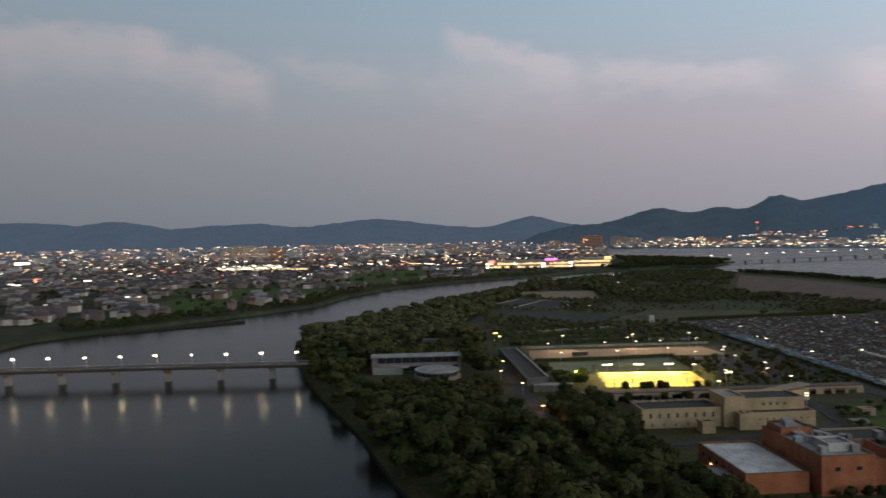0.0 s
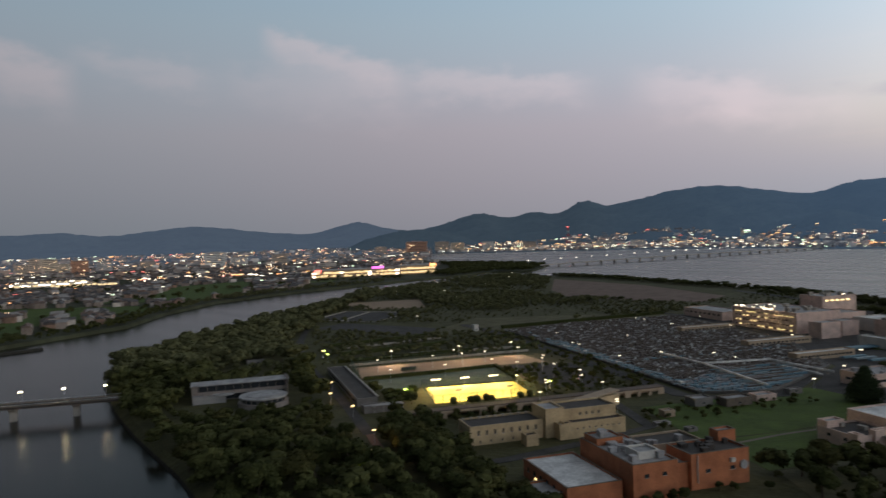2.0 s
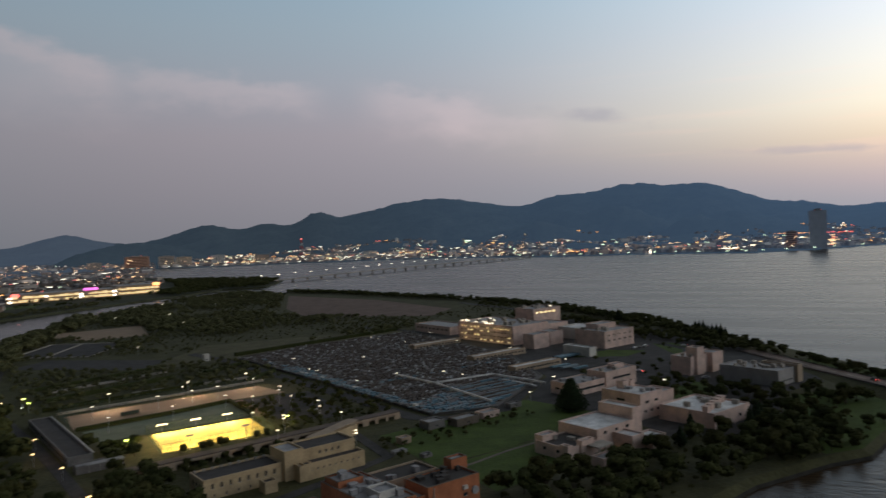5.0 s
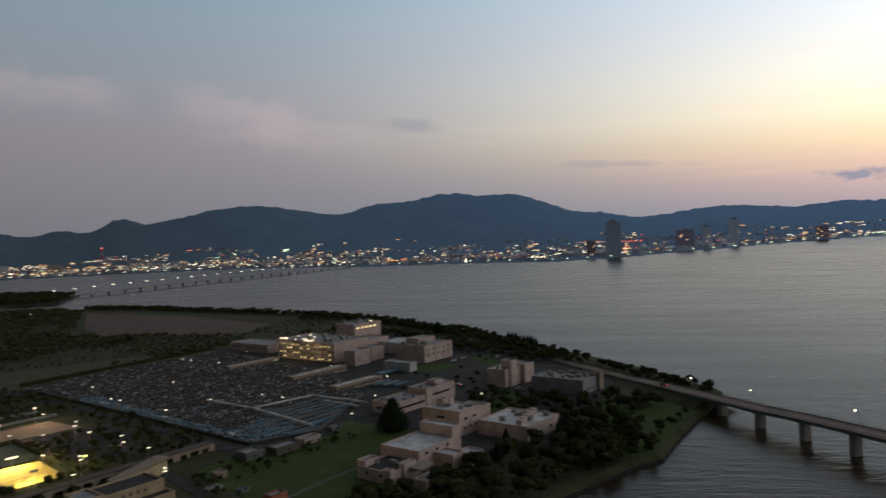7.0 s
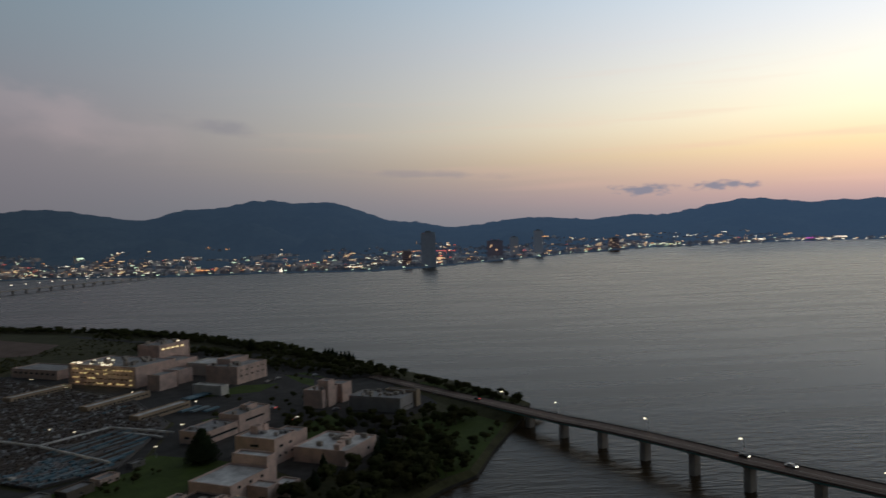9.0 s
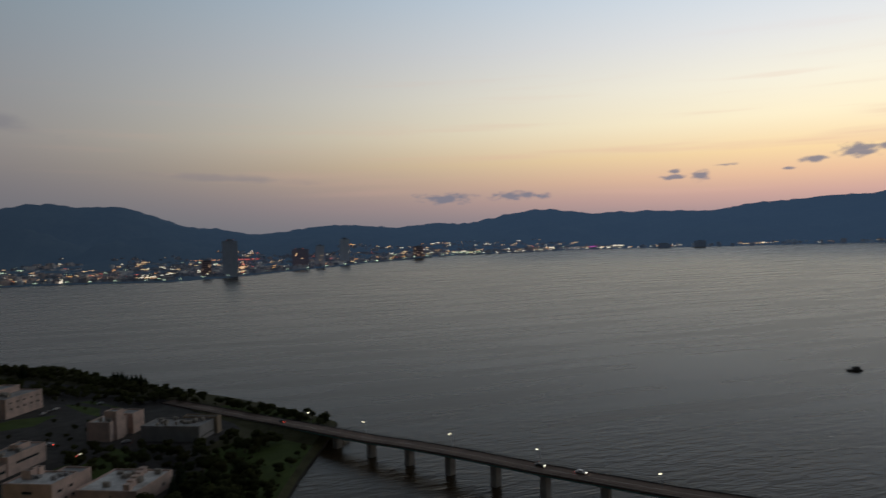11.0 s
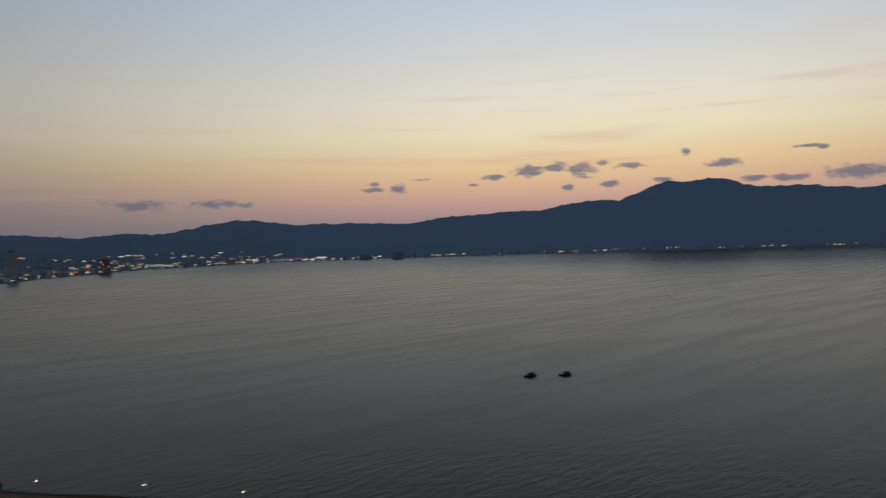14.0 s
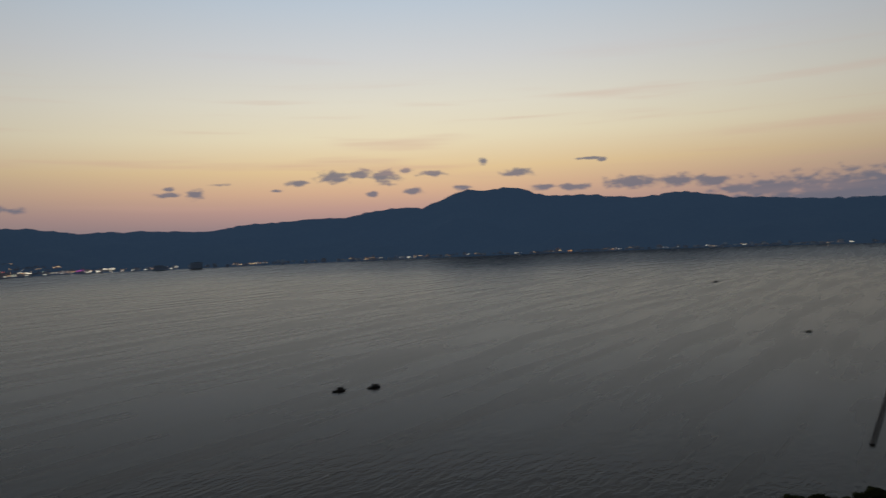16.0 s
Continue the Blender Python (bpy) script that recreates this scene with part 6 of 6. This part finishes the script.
ROWS = ("brown", "brown", "grey", "brown", "brown", "pale", "brown", "brown", "grey", "brown", "brown", "brown")
v = 285.0
while v < 570:
    u = 170.0 + random.uniform(0, 1)
    while u < 352:
        x, y = u, v + 0.07 * (u - 250)
        in_zone = inside_ring(x, y, BLUE_ZONE)
        w = 9.0 if in_zone else random.uniform(1.4, 3.4)
        if inside_ring(x, y, TANKS) and inside_ring(x + 4, y, TANKS) and not any(abs(y - by) < 5.5 and abs(x - bx) < bw / 2 + 3 for bx, by, bw in ((310, 478.6, 45), (311.5, 404, 48), (302, 354, 40))):
            strip = (x - 187) < 6 and y < 470 or abs(y - 0.07 * x - 366) < 1.6 or (y - 0.3 * (x - 190) < 322 and x < 222)
            key = ("grey", "brown", "brown", "paleblue", "brown", "blue")[int(v / 2.1) % 6] if in_zone else random.choice(("blue", "paleblue", "grey")) if strip else random.choice(ROWS)
            h, d = random.choice((0.4, 0.7, 1.1)), random.choice((0.6, 0.9, 1.4)) if not in_zone else 0.8
            if key == "pale":
                w, d = min(w, 1.5), 0.7
            if y < 372 and singles < 290 and random.random() < 0.6:
                kk = (key, h, d)
                if kk not in shared:
                    shared[kk] = Shape().box(0, 0, 0, 1, d, h, 0, 0.92).mesh("tank_cover", COVERS[key])
                c = new("tank_cover", shared[kk])
                c.parent = tanks
                c.matrix_basis = Matrix.Translation((x, y, G + 1.1)) @ Matrix.Rotation(TURN, 4, "Z") @ Matrix.Diagonal((w, 1, 1, 1))
                singles += 1
            else:
                rest.setdefault(key, Shape()).box(x, y, G + 1.1, w, d, h, TURN, 0.92)
        u += w + (0.35 if in_zone else random.uniform(0.4, 1.3))
    v += 2.1
for key, s in rest.items():
    part("tank_cover_rows", s, COVERS[key], tanks, "rows of small tank covers and hatches", "stuff")
for x, y, w, d, m in ((226, 299, 12, 3, M_BLUE), (207, 306, 7, 3, M_BLUE), (342, 368, 20, 7, M_BLUE), (316, 338, 14, 3, M_PALEBLUE), (314, 344, 16, 3, M_BLUE), (318, 331, 12, 3, M_BLUE), (204, 300, 16, 2.2, M_PALEBLUE), (198, 304, 9, 2.2, M_BLUE), (262, 322, 1.4, 26, M_WHITE)):
    solid("tank_roof", Shape().box(x, y, G + 1.12, w, d, 0.7, TURN).box(x, y, G + 1.82, w * 0.96, d * 0.8, 0.2, TURN), m, "flat blue cover over a treatment tank" if m is not M_WHITE else "white duct between tank covers", "tank cover")

random.seed(14)
for i in range(40):
    y = 312 + i * 5.2
    x = 190.5 - 0.03 * (y - 320) + random.uniform(-0.6, 2.2)
    if y < 530 and random.random() < 0.8:
        part("edge_cover", Shape().box(x, y - 0, G + 1.1, random.uniform(1.4, 3.0), random.uniform(1.5, 4.2), random.uniform(0.6, 1.2), TURN), random.choice((M_BLUE, M_PALEBLUE, M_BLUE, M_WHITE)), tanks, "blue hatch at the deck's edge")
edge = Shape()
for p, q in zip(TANKS, TANKS[1:] + TANKS[:1]):
    edge.beam((*p, G + 1.2), (*q, G + 1.2), 0.9, 0.5)
part("coping", edge, COVER_DECK, tanks)

# hedges and low walls on the meadow
for p, q, w, h in (((40, 452), (128, 462), 2.2, 2.0), ((44, 478), (120, 500), 2.6, 2.4), ((36, 520), (116, 546), 2.4, 2.0), ((150, 450), (176, 470), 3.0, 2.2), ((140, 500), (176, 520), 3.0, 2.2), ((180, 560), (340, 590), 3.0, 2.6)):
    solid("hedge", Shape().beam((*p, G + h / 2), (*q, G + h / 2), w, h), M_LEAF, "long dark hedge across the meadow", "hedge")
solid("low_wall", Shape().beam((48, 506, G + 0.6), (122, 528, G + 0.6), 1.6, 1.2), M_CONC, "pale low wall beside the hedge", "wall")

# ---------------------------------------------------------------- boats and stakes on the lake


def raft(label, x, y, turn, size=1.0):
    ob = thing("work_boat", label, "boat", (x, y, 0), turn)
    hull = Shape().prism([(-6, -2), (5, -2.2), (6.4, 0), (5, 2.2), (-6, 2)], -0.6, 1.3, [(-6.3, -2.3), (5.4, -2.5), (7.2, 0), (5.4, 2.5), (-6.3, 2.3)])
    part("hull", hull, M_HULL, ob)
    part("deck", Shape().box(-0.4, 0, 1.3, 11, 4.0, 0.12), M_HULL, ob)
    part("cabin", Shape().box(-1.5, 0, 1.4, 5.5, 3.0, 1.9, 0, 0.94), M_DULL, ob)
    part("roof", Shape().box(-1.2, 0, 3.3, 7.6, 3.8, 0.18), M_ROOFDARK, ob)
    part("mast", Shape().tube(1.2, 0, 3.4, 0.09, 2.2, 6), M_STEEL, ob)
    for sx in (-5.2, 3.4):
        part("roof_post", Shape().tube(sx, 1.6, 1.3, 0.08, 2.0, 6), M_STEEL, ob)
    if size != 1.0:
        ob.scale = (size, size, size)
    return ob


raft("dark moored work boat with a low cabin", 592, -164, radians(98), 0.85)
raft("dark moored work boat with a flat roof", 588, -193, radians(88), 0.85)
raft("small dark boat far out on the lake", 1272, -1286, radians(60), 0.9)
raft("small dark boat out on the lake", 589, -722, radians(20), 0.6)
st = thing("stake_fence", "dark row of fishing stakes standing in the lake", "fishing fence", (273, -366, 0), math.atan2(-105, 61))
for i in range(46):
    part("stake", Shape().tube(i * 4.0, 0.5 * (i % 2), -1.5, 0.16, 3.6 + 0.3 * (i % 3), 6), M_HULL, st)
part("boom", Shape().beam((0, 0.2, 0.6), (182, 0.2, 0.6), 2.6, 1.0), M_HULL, st, "dark floating boom")


# ---------------------------------------------------------------- trees
def leaf_cloud(rnd, lobes, count, size):
    """Small leaf clumps scattered over several overlapping lobes: four-cornered, turned every way, mostly facing outwards."""
    v, f = [], []
    weights = [r * r for *_, r, _ in lobes]
    for _ in range(count):
        (cx, cy, cz, r, squash) = rnd.choices(lobes, weights)[0]
        while True:
            d = Vector((rnd.gauss(0, 1), rnd.gauss(0, 1), rnd.gauss(0.25, 1)))
            if d.length > 0.1:
                break
        d.normalize()
        p = Vector((cx, cy, cz)) + Vector((d.x * r, d.y * r, d.z * r * squash)) * rnd.uniform(0.78, 1.06)
        n = (d + Vector((rnd.uniform(-1, 1), rnd.uniform(-1, 1), rnd.uniform(-0.6, 1))) * 0.7).normalized()
        t = n.cross(Vector((rnd.uniform(-1, 1), rnd.uniform(-1, 1), rnd.uniform(-1, 1)))).normalized()
        b = n.cross(t)
        s = size * rnd.uniform(0.6, 1.35)
        o = len(v)
        v += [tuple(p + t * s * 0.5), tuple(p + b * s * 0.45 - n * s * 0.12), tuple(p - t * s * 0.55), tuple(p - b * s * 0.5 - n * s * 0.1)]
        f.append((o, o + 1, o + 2, o + 3))
    return v, f


def core(lobes, k=0.8):
    """The dense inside of a crown, so that the sky doesn't show through everywhere."""
    v, f = [], []
    for cx, cy, cz, r, squash in lobes:
        o = len(v)
        for j, (zz, rr) in enumerate(((-0.7, 0.6), (0.0, 1.0), (0.65, 0.7))):
            for i in range(7):
                a = 2 * math.pi * (i + 0.5 * j) / 7
                v.append((cx + rr * r * k * math.cos(a), cy + rr * r * k * math.sin(a), cz + zz * r * k * squash))
        v.append((cx, cy, cz + r * k * squash))
        for j in range(2):
            for i in range(7):
                f.append((o + j * 7 + i, o + j * 7 + (i + 1) % 7, o + (j + 1) * 7 + (i + 1) % 7, o + (j + 1) * 7 + i))
        f += [(o + 14 + i, o + 14 + (i + 1) % 7, o + 21) for i in range(7)]
    return v, f


def lobes_of(rnd, kind, h):
    if kind == "shrub":
        return [(0, 0, h * (0.24 + 0.24 * i), h * r, 1.0) for i, r in enumerate((0.30, 0.40, 0.30))]
    if kind == "fir":
        return [(0, 0, h * (0.16 + 0.74 * i / 8), h * 0.36 * (1.0 - i / 9.6) ** 0.8, 0.62) for i in range(9)]
    if kind == "pine":
        return [(rnd.uniform(-0.2, 0.2), rnd.uniform(-0.2, 0.2), h * (0.22 + 0.72 * i / 7), h * 0.21 * (1.08 - i / 7.4), 0.9) for i in range(8)]
    out = [(0, 0, h * 0.66, h * 0.27, 0.95)]
    for i in range(rnd.randint(6, 8)):
        a = rnd.uniform(0, 2 * math.pi)
        out.append((math.cos(a) * h * rnd.uniform(0.16, 0.30), math.sin(a) * h * rnd.uniform(0.16, 0.30), h * rnd.uniform(0.42, 0.80), h * rnd.uniform(0.14, 0.23), rnd.uniform(0.75, 1.0)))
    return out


def raw_mesh(name, v, f, material):
    me = bpy.data.meshes.new(name)
    me.from_pydata(v, [], f)
    me.materials.append(material)
    return me


def trunk_shape(rnd, h, kind):
    s = Shape().tube(0, 0, -0.4, h * 0.026 + 0.06, h * (0.9 if kind in ("pine", "fir") else 0.55), 7, h * 0.012)
    if kind not in ("pine", "fir"):
        for i in range(4):
            a = i * 1.57 + rnd.uniform(-0.5, 0.5)
            s.beam((0, 0, h * 0.3), (math.cos(a) * h * 0.22, math.sin(a) * h * 0.22, h * 0.62), 0.2, 0.2)
    return s


def make_tree(seed, kind, h, material, label, count, size):
    rnd = random.Random(seed)
    ob = thing("tree", label, "tree")
    part("trunk", trunk_shape(rnd, h, kind), M_BARK, ob)
    lobes = lobes_of(rnd, kind, h)
    v, f = leaf_cloud(rnd, lobes, count, size)
    cv, cf = core(lobes)
    o = len(v)
    part("crown", raw_mesh("crown", v + cv, f + [tuple(i + o for i in q) for q in cf], material), material, ob)
    return ob


WOOD_WEST = [(-12, 205), (-29, 260), (-52, 320), (-70, 374), (-87, 440), (-95, 505), (-70, 559), (-40, 637), (-2, 702), (40, 772), (67, 843), (117, 966), (150, 1000), (120, 880), (70, 770),
             (46, 690), (28, 600), (12, 560), (16, 480), (19, 424), (22, 380), (24, 330), (28, 280), (31, 240), (41, 208), (44, 172), (24, 150)]
WOOD_AVENUE = [(42, 236), (60, 240), (66, 250), (64, 280), (60, 292), (44, 300), (49, 316), (54, 300), (100, 300), (140, 303), (142, 284), (112, 280), (62, 283), (40, 290)]
WOOD_FRONT = [(46, 150), (76, 150), (70, 185), (66, 215), (54, 232), (48, 228), (50, 200)]
WOOD_LAB = [(140, 150), (200, 156), (258, 150), (290, 158), (300, 178), (262, 190), (246, 194), (205, 194), (182, 198), (146, 196), (142, 176)]
WOOD_POINT = [(240, 152), (276, 145), (308, 152), (366, 162), (400, 170), (418, 208), (436, 262), (410, 262), (392, 226), (378, 210), (340, 214), (334, 220), (300, 192), (284, 188)]
WOOD_WORKS = [(292, 226), (336, 236), (340, 264), (392, 300), (420, 310), (446, 372), (430, 384), (400, 334), (372, 338), (344, 352), (330, 312), (298, 324), (290, 300), (318, 270)]
WOOD_TIP = [(402, 171), (426, 212), (438, 246), (447, 262), (438, 266), (424, 236), (408, 200), (396, 178)]
WOOD_COURT = [(288, 186), (335, 214), (338, 262), (318, 274), (300, 262), (296, 230), (286, 222)]
WOOD_BELT = [(446, 268), (472, 322), (511, 404), (531, 458), (545, 522), (566, 602), (579, 724), (556, 889), (531, 1083), (498, 1192), (470, 1182), (505, 1075), (534, 889), (556, 724), (543, 606), (524, 530), (508, 470),
             (489, 415), (458, 335), (430, 275)]
WOOD_BACK = [(104, 985), (64, 838), (40, 770), (34, 706), (42, 668), (110, 640), (150, 612), (176, 566), (232, 572), (345, 584), (366, 600), (428, 645), (446, 590), (500, 560), (530, 600), (545, 720), (494, 700), (428, 660),
             (330, 782), (352, 905), (445, 1112), (438, 1190), (436, 1240), (420, 1280), (300, 1208), (236, 1132), (168, 1056)]
WOOD_SPORT = [(118, 316), (120, 356), (124, 384), (160, 392), (168, 436), (182, 430), (184, 330), (180, 314), (150, 312)]
WOOD_MEADOW = [(30, 442), (92, 456), (170, 444), (180, 470), (168, 560), (140, 590), (108, 548), (60, 600), (34, 630), (30, 560), (28, 480)]
WOOD_INNER = [(440, 300), (470, 400), (488, 480), (508, 600), (490, 600), (468, 480), (446, 400), (422, 310)]
WOOD_PATH = [(39.5, 284), (52, 286), (58, 240), (62, 205), (54, 186), (48, 205), (43, 235)]
WOOD_YARD = [(70, 178), (100, 181), (138, 184), (139, 190), (112, 187), (80, 186)]
WOOD_HALL = [(48, 326), (68, 326), (68, 350), (52, 356), (47.5, 386), (46.5, 350)]
WOOD_HUTS = [(140, 244), (152, 256), (200, 262), (232, 268), (228, 284), (190, 286), (150, 282), (140, 262)]
WOOD_SOUTH = [(332, 1335), (440, 1425), (518, 1408), (634, 1612), (604, 1718), (452, 1970), (430, 1720), (380, 1520), (300, 1400)]
WOOD_NORTH_BANK = [(258, -176), (233, -217), (223, -252), (202, -294), (160, -350), (120, -300), (170, -230), (200, -180)]
CLEAR = [[(60, 880), (110, 866), (176, 868), (162, 765), (108, 772), (84, 830)], [(38, 700), (78, 770), (138, 722), (92, 652)], [(34, 634), (64, 664), (139, 584), (109, 552)],
         [(-42, 342), (2, 336), (13, 338), (13, 364), (10, 384), (-42, 382)], [(-18, 462), (2, 462), (2, 478), (-18, 478)], [(48, 296), (180, 304), (180, 311), (48, 304)], [(116, 545), (230, 568), (300, 612), (180, 640)],
         [(316, 158), (350, 165), (354, 178), (322, 177)], [(350, 190), (370, 194), (398, 238), (390, 242), (364, 208)], [(64, 249), (135, 254), (135, 276), (64, 270)], [(336, 216), (376, 220), (376, 256), (336, 254)], [(350, 170), (366, 157), (380, 160), (404, 214), (434, 264), (420, 276), (394, 238)]]


def scatter(rnd, ring, step, keep=1.0):
    xs, ys = [p[0] for p in ring], [p[1] for p in ring]
    out = []
    y = min(ys)
    while y < max(ys):
        x = min(xs) + rnd.uniform(0, step)
        while x < max(xs):
            px, py = x + rnd.uniform(-0.4, 0.4) * step, y + rnd.uniform(-0.4, 0.4) * step
            if rnd.random() < keep and inside_ring(px, py, ring) and not any(inside_ring(px, py, c) for c in CLEAR):
                out.append((px, py))
            x += step
        y += step * 0.9
    return out


rnd = random.Random(31)
near, wild = [], []
for ring, step, keep, hmin, hmax in ((WOOD_FRONT, 7.8, 0.95, 7, 13), (WOOD_AVENUE, 6.6, 0.9, 7, 11), (WOOD_LAB, 7.2, 0.72, 4.5, 10), (WOOD_WEST, 8.2, 0.95, 6.5, 14.5), (WOOD_POINT, 6.6, 0.74, 3.5, 8.0), (WOOD_COURT, 7.0, 0.7, 4, 7), (WOOD_TIP, 5.0, 0.6, 2.2, 6), (WOOD_WORKS, 9.0, 0.33, 1.6, 4.5), (WOOD_SPORT, 5.6, 0.42, 2.2, 5.0), (WOOD_MEADOW, 6.5, 0.75, 2.2, 5.2), (WOOD_HALL, 6.0, 0.85, 3.5, 6.5), (WOOD_HUTS, 6.0, 0.45, 1.6, 3.6), (WOOD_PATH, 6.6, 0.95, 7, 11), (WOOD_YARD, 5.0, 0.7, 2.5, 4.5)):
    for x, y in scatter(rnd, ring, step, keep):
        h = rnd.uniform(hmin, hmax)
        if -48 < x < 26 and 270 < y < 345:
            h = min(h, 4.6 + (345 - y) * 0.08)
        if -34 < x < 12 and 395 < y < 462:
            h = min(h, 5.0)
        if 16 < x < 34 and 240 < y < 340:
            h = min(h, 6.5)
        if 60 < x < 145 and 280 < y < 305:
            h = min(h, 4.2)
        (near if y < (318 if x < 40 else 400) else wild).append((x, y, h))
for ring, step, keep, hmin, hmax in ((WOOD_BELT, 6.2, 0.95, 4, 8.2), (WOOD_INNER, 6.5, 0.75, 4, 8), (WOOD_BACK, 7.2, 0.85, 4, 8.5), (WOOD_SOUTH, 12, 0.85, 7, 12), (WOOD_NORTH_BANK, 7, 0.95, 7, 10)):
    for x, y in scatter(rnd, ring, step, keep):
        h = rnd.uniform(hmin, hmax)
        if ring is WOOD_BACK:
            gap = noise.noise((x * 0.013, y * 0.007, 2.0)) + 0.5 * noise.noise((x * 0.04, y * 0.02, 4.0))
            if gap < -0.22:
                continue
            h *= 0.75 + 0.6 * max(0.0, gap)
            if (70 < x < 190 and 715 < y < 775) or (30 < x < 150 and 630 < y < 672) or (300 < x < 500 and 600 < y < 720):
                h = rnd.uniform(2.0, 3.8)
        wild.append((x, y, h))
# strip along the mainland bank, with gaps
for (x0, y0), (x1, y1) in zip(CHANNEL_BANK[5:], CHANNEL_BANK[6:]):
    n = round(math.dist((x0, y0), (x1, y1)) / 5)
    for i in range(n):
        k = i / n
        for row in range(4):
            if rnd.random() < 0.75 - 0.12 * row:
                wild.append((x0 + (x1 - x0) * k - 7 - 9 * row + rnd.uniform(-3, 3), y0 + (y1 - y0) * k + 5 + 5 * row + rnd.uniform(-3, 3), rnd.uniform(3, 8)))
for i in range(500):
    a, r = rnd.uniform(-36, 10), rnd.uniform(700, 2200)
    x, y = polar(a, r)
    if mainland_ok(a, r):
        for j in range(rnd.randint(1, 4)):
            wild.append((x + rnd.uniform(-14, 14), y + rnd.uniform(-8, 8), rnd.uniform(4, 8)))

templates = []
for i in range(7):
    m, l = ((M_LEAF, "dense dark green broadleaf tree in the island woods"), (M_LEAF_OLIVE, "olive green broadleaf tree in the island woods"))[i % 2 if i < 6 else 0]
    templates.append(make_tree(100 + i, "broad", 10.0, m, l, 1150, 0.62))
pine = make_tree(140, "pine", 10.0, M_PINE, "pointed dark conifer beside the buildings", 1300, 0.55)
rnd.shuffle(near)
singles = near[:285]
wild += near[285:]
used = set()
for i, (x, y, h) in enumerate(singles):
    k = i % 7
    m = Matrix.Translation((x, y, G)) @ Matrix.Rotation(rnd.uniform(0, 6.28), 4, "Z")
    src = templates[k]
    if k not in used:
        used.add(k)
        ob = src
        ob.matrix_basis = m
    else:
        ob = copy_thing(src, m)
    s = h / 10.0
    ob.scale = (s * rnd.uniform(1.0, 1.35), s * rnd.uniform(1.0, 1.35), s)
fir = make_tree(141, "fir", 16.0, M_PINE, "large blunt dark conifer standing on the lawn", 3600, 0.6)
fir.matrix_basis = Matrix.Translation((243, 261, G))
fir.scale = (1.45, 1.45, 1.0)
for j, (x, y, h) in enumerate(((268, 184, 11), (276, 186, 12), (284, 190, 10), (232, 190, 9), (505, 470, 13), (246, 196, 10.5), *((483 + 2.3 * i, 344 + 5.6 * i, 8.0 + (i * 7 % 4) * 0.7) for i in range(8)))):
    m = Matrix.Translation((x, y, G)) @ Matrix.Rotation(rnd.uniform(0, 6.28), 4, "Z")
    ob = pine if j == 0 else copy_thing(pine, m)
    ob.matrix_basis = m
    ob.scale = (h / 10 * 1.2,) * 2 + (h / 10,)
# little trees in front of the lit pitch
bush = make_tree(150, "shrub", 4.2, M_LEAF, "small dark tree against the lit pitch", 260, 0.4)
for j, x in enumerate((79, 87, 90, 94.5, 97, 111, 115.5)):
    m = Matrix.Translation((x, 320.5 + 0.03 * (x - 79), G)) @ Matrix.Diagonal((1.25 - 0.06 * j, 1.2, 0.8 + 0.08 * (j % 4), 1))
    if j == 0:
        bush.matrix_basis = m
    else:
        copy_thing(bush, m)

# the rest of the woods: joined clumps, in a few meshes
kinds = []
for i in range(6):
    r2 = random.Random(500 + i)
    lobes = lobes_of(r2, "broad", 10.0)
    v, f = leaf_cloud(r2, lobes, 150, 1.55)
    cv, cf = core(lobes, 0.85)
    quads = [q for q in f] + [tuple(k + len(v) for k in q) for q in cf]
    kinds.append((np.array(v + cv), [q for q in quads if len(q) == 4], [q for q in quads if len(q) == 3]))


def woods(name, label, spots, material):
    verts, quads, tris, o = [], [], [], 0
    for i, (x, y, h) in enumerate(spots):
        pts, q4, q3 = kinds[i % len(kinds)]
        a, s = rnd.uniform(0, 6.28), h / 10
        c, n = math.cos(a) * s * rnd.uniform(0.95, 1.3), math.sin(a) * s * rnd.uniform(0.95, 1.3)
        moved = np.stack([x + c * pts[:, 0] - n * pts[:, 1], y + n * pts[:, 0] + c * pts[:, 1], G - 0.1 * h + s * pts[:, 2]], 1)
        verts.append(moved)
        quads.append(np.array(q4) + o)
        tris.append(np.array(q3) + o)
        o += len(pts)
    me = bpy.data.meshes.new(name)
    me.from_pydata(np.concatenate(verts).tolist(), [], np.concatenate(quads).tolist() + np.concatenate(tris).tolist())
    me.materials.append(material)
    return tagged(new(name, me), label, "woods", kind="stuff")


woods("woods", "dense dark woods covering the island's park and shore", [s for s in wild if s[0] > -100 and s[1] > -100 and s[1] < 1300 and (s[1] < 440 or s[0] > 440)], M_WOODS)
woods("woods", "olive green park woods in the middle of the island", [s for s in wild if s[0] > -100 and s[0] <= 440 and 440 <= s[1] < 1300], M_BACKWOODS)
woods("woods", "trees and scrub along the mainland bank and fields", [s for s in wild if not (s[0] > -100 and s[1] < 1300) and s[1] > -100], M_WOODS)
woods("woods", "dark trees on the shore beyond the bridge", [s for s in wild if s[1] <= -100], M_WOODS)
# low scrub and tufts over rough ground
tufts = []
for ring, step in ((WOOD_BACK, 9), (WOOD_POINT, 8), (WOOD_SPORT, 6), (WOOD_HUTS, 8), (WOOD_LAB, 7)):
    tufts += [(x, y, rnd.uniform(1.2, 2.8)) for x, y in scatter(rnd, ring, step, 0.7)]
woods("scrub", "low dark bushes over the rough ground", tufts, M_LEAF_OLIVE)
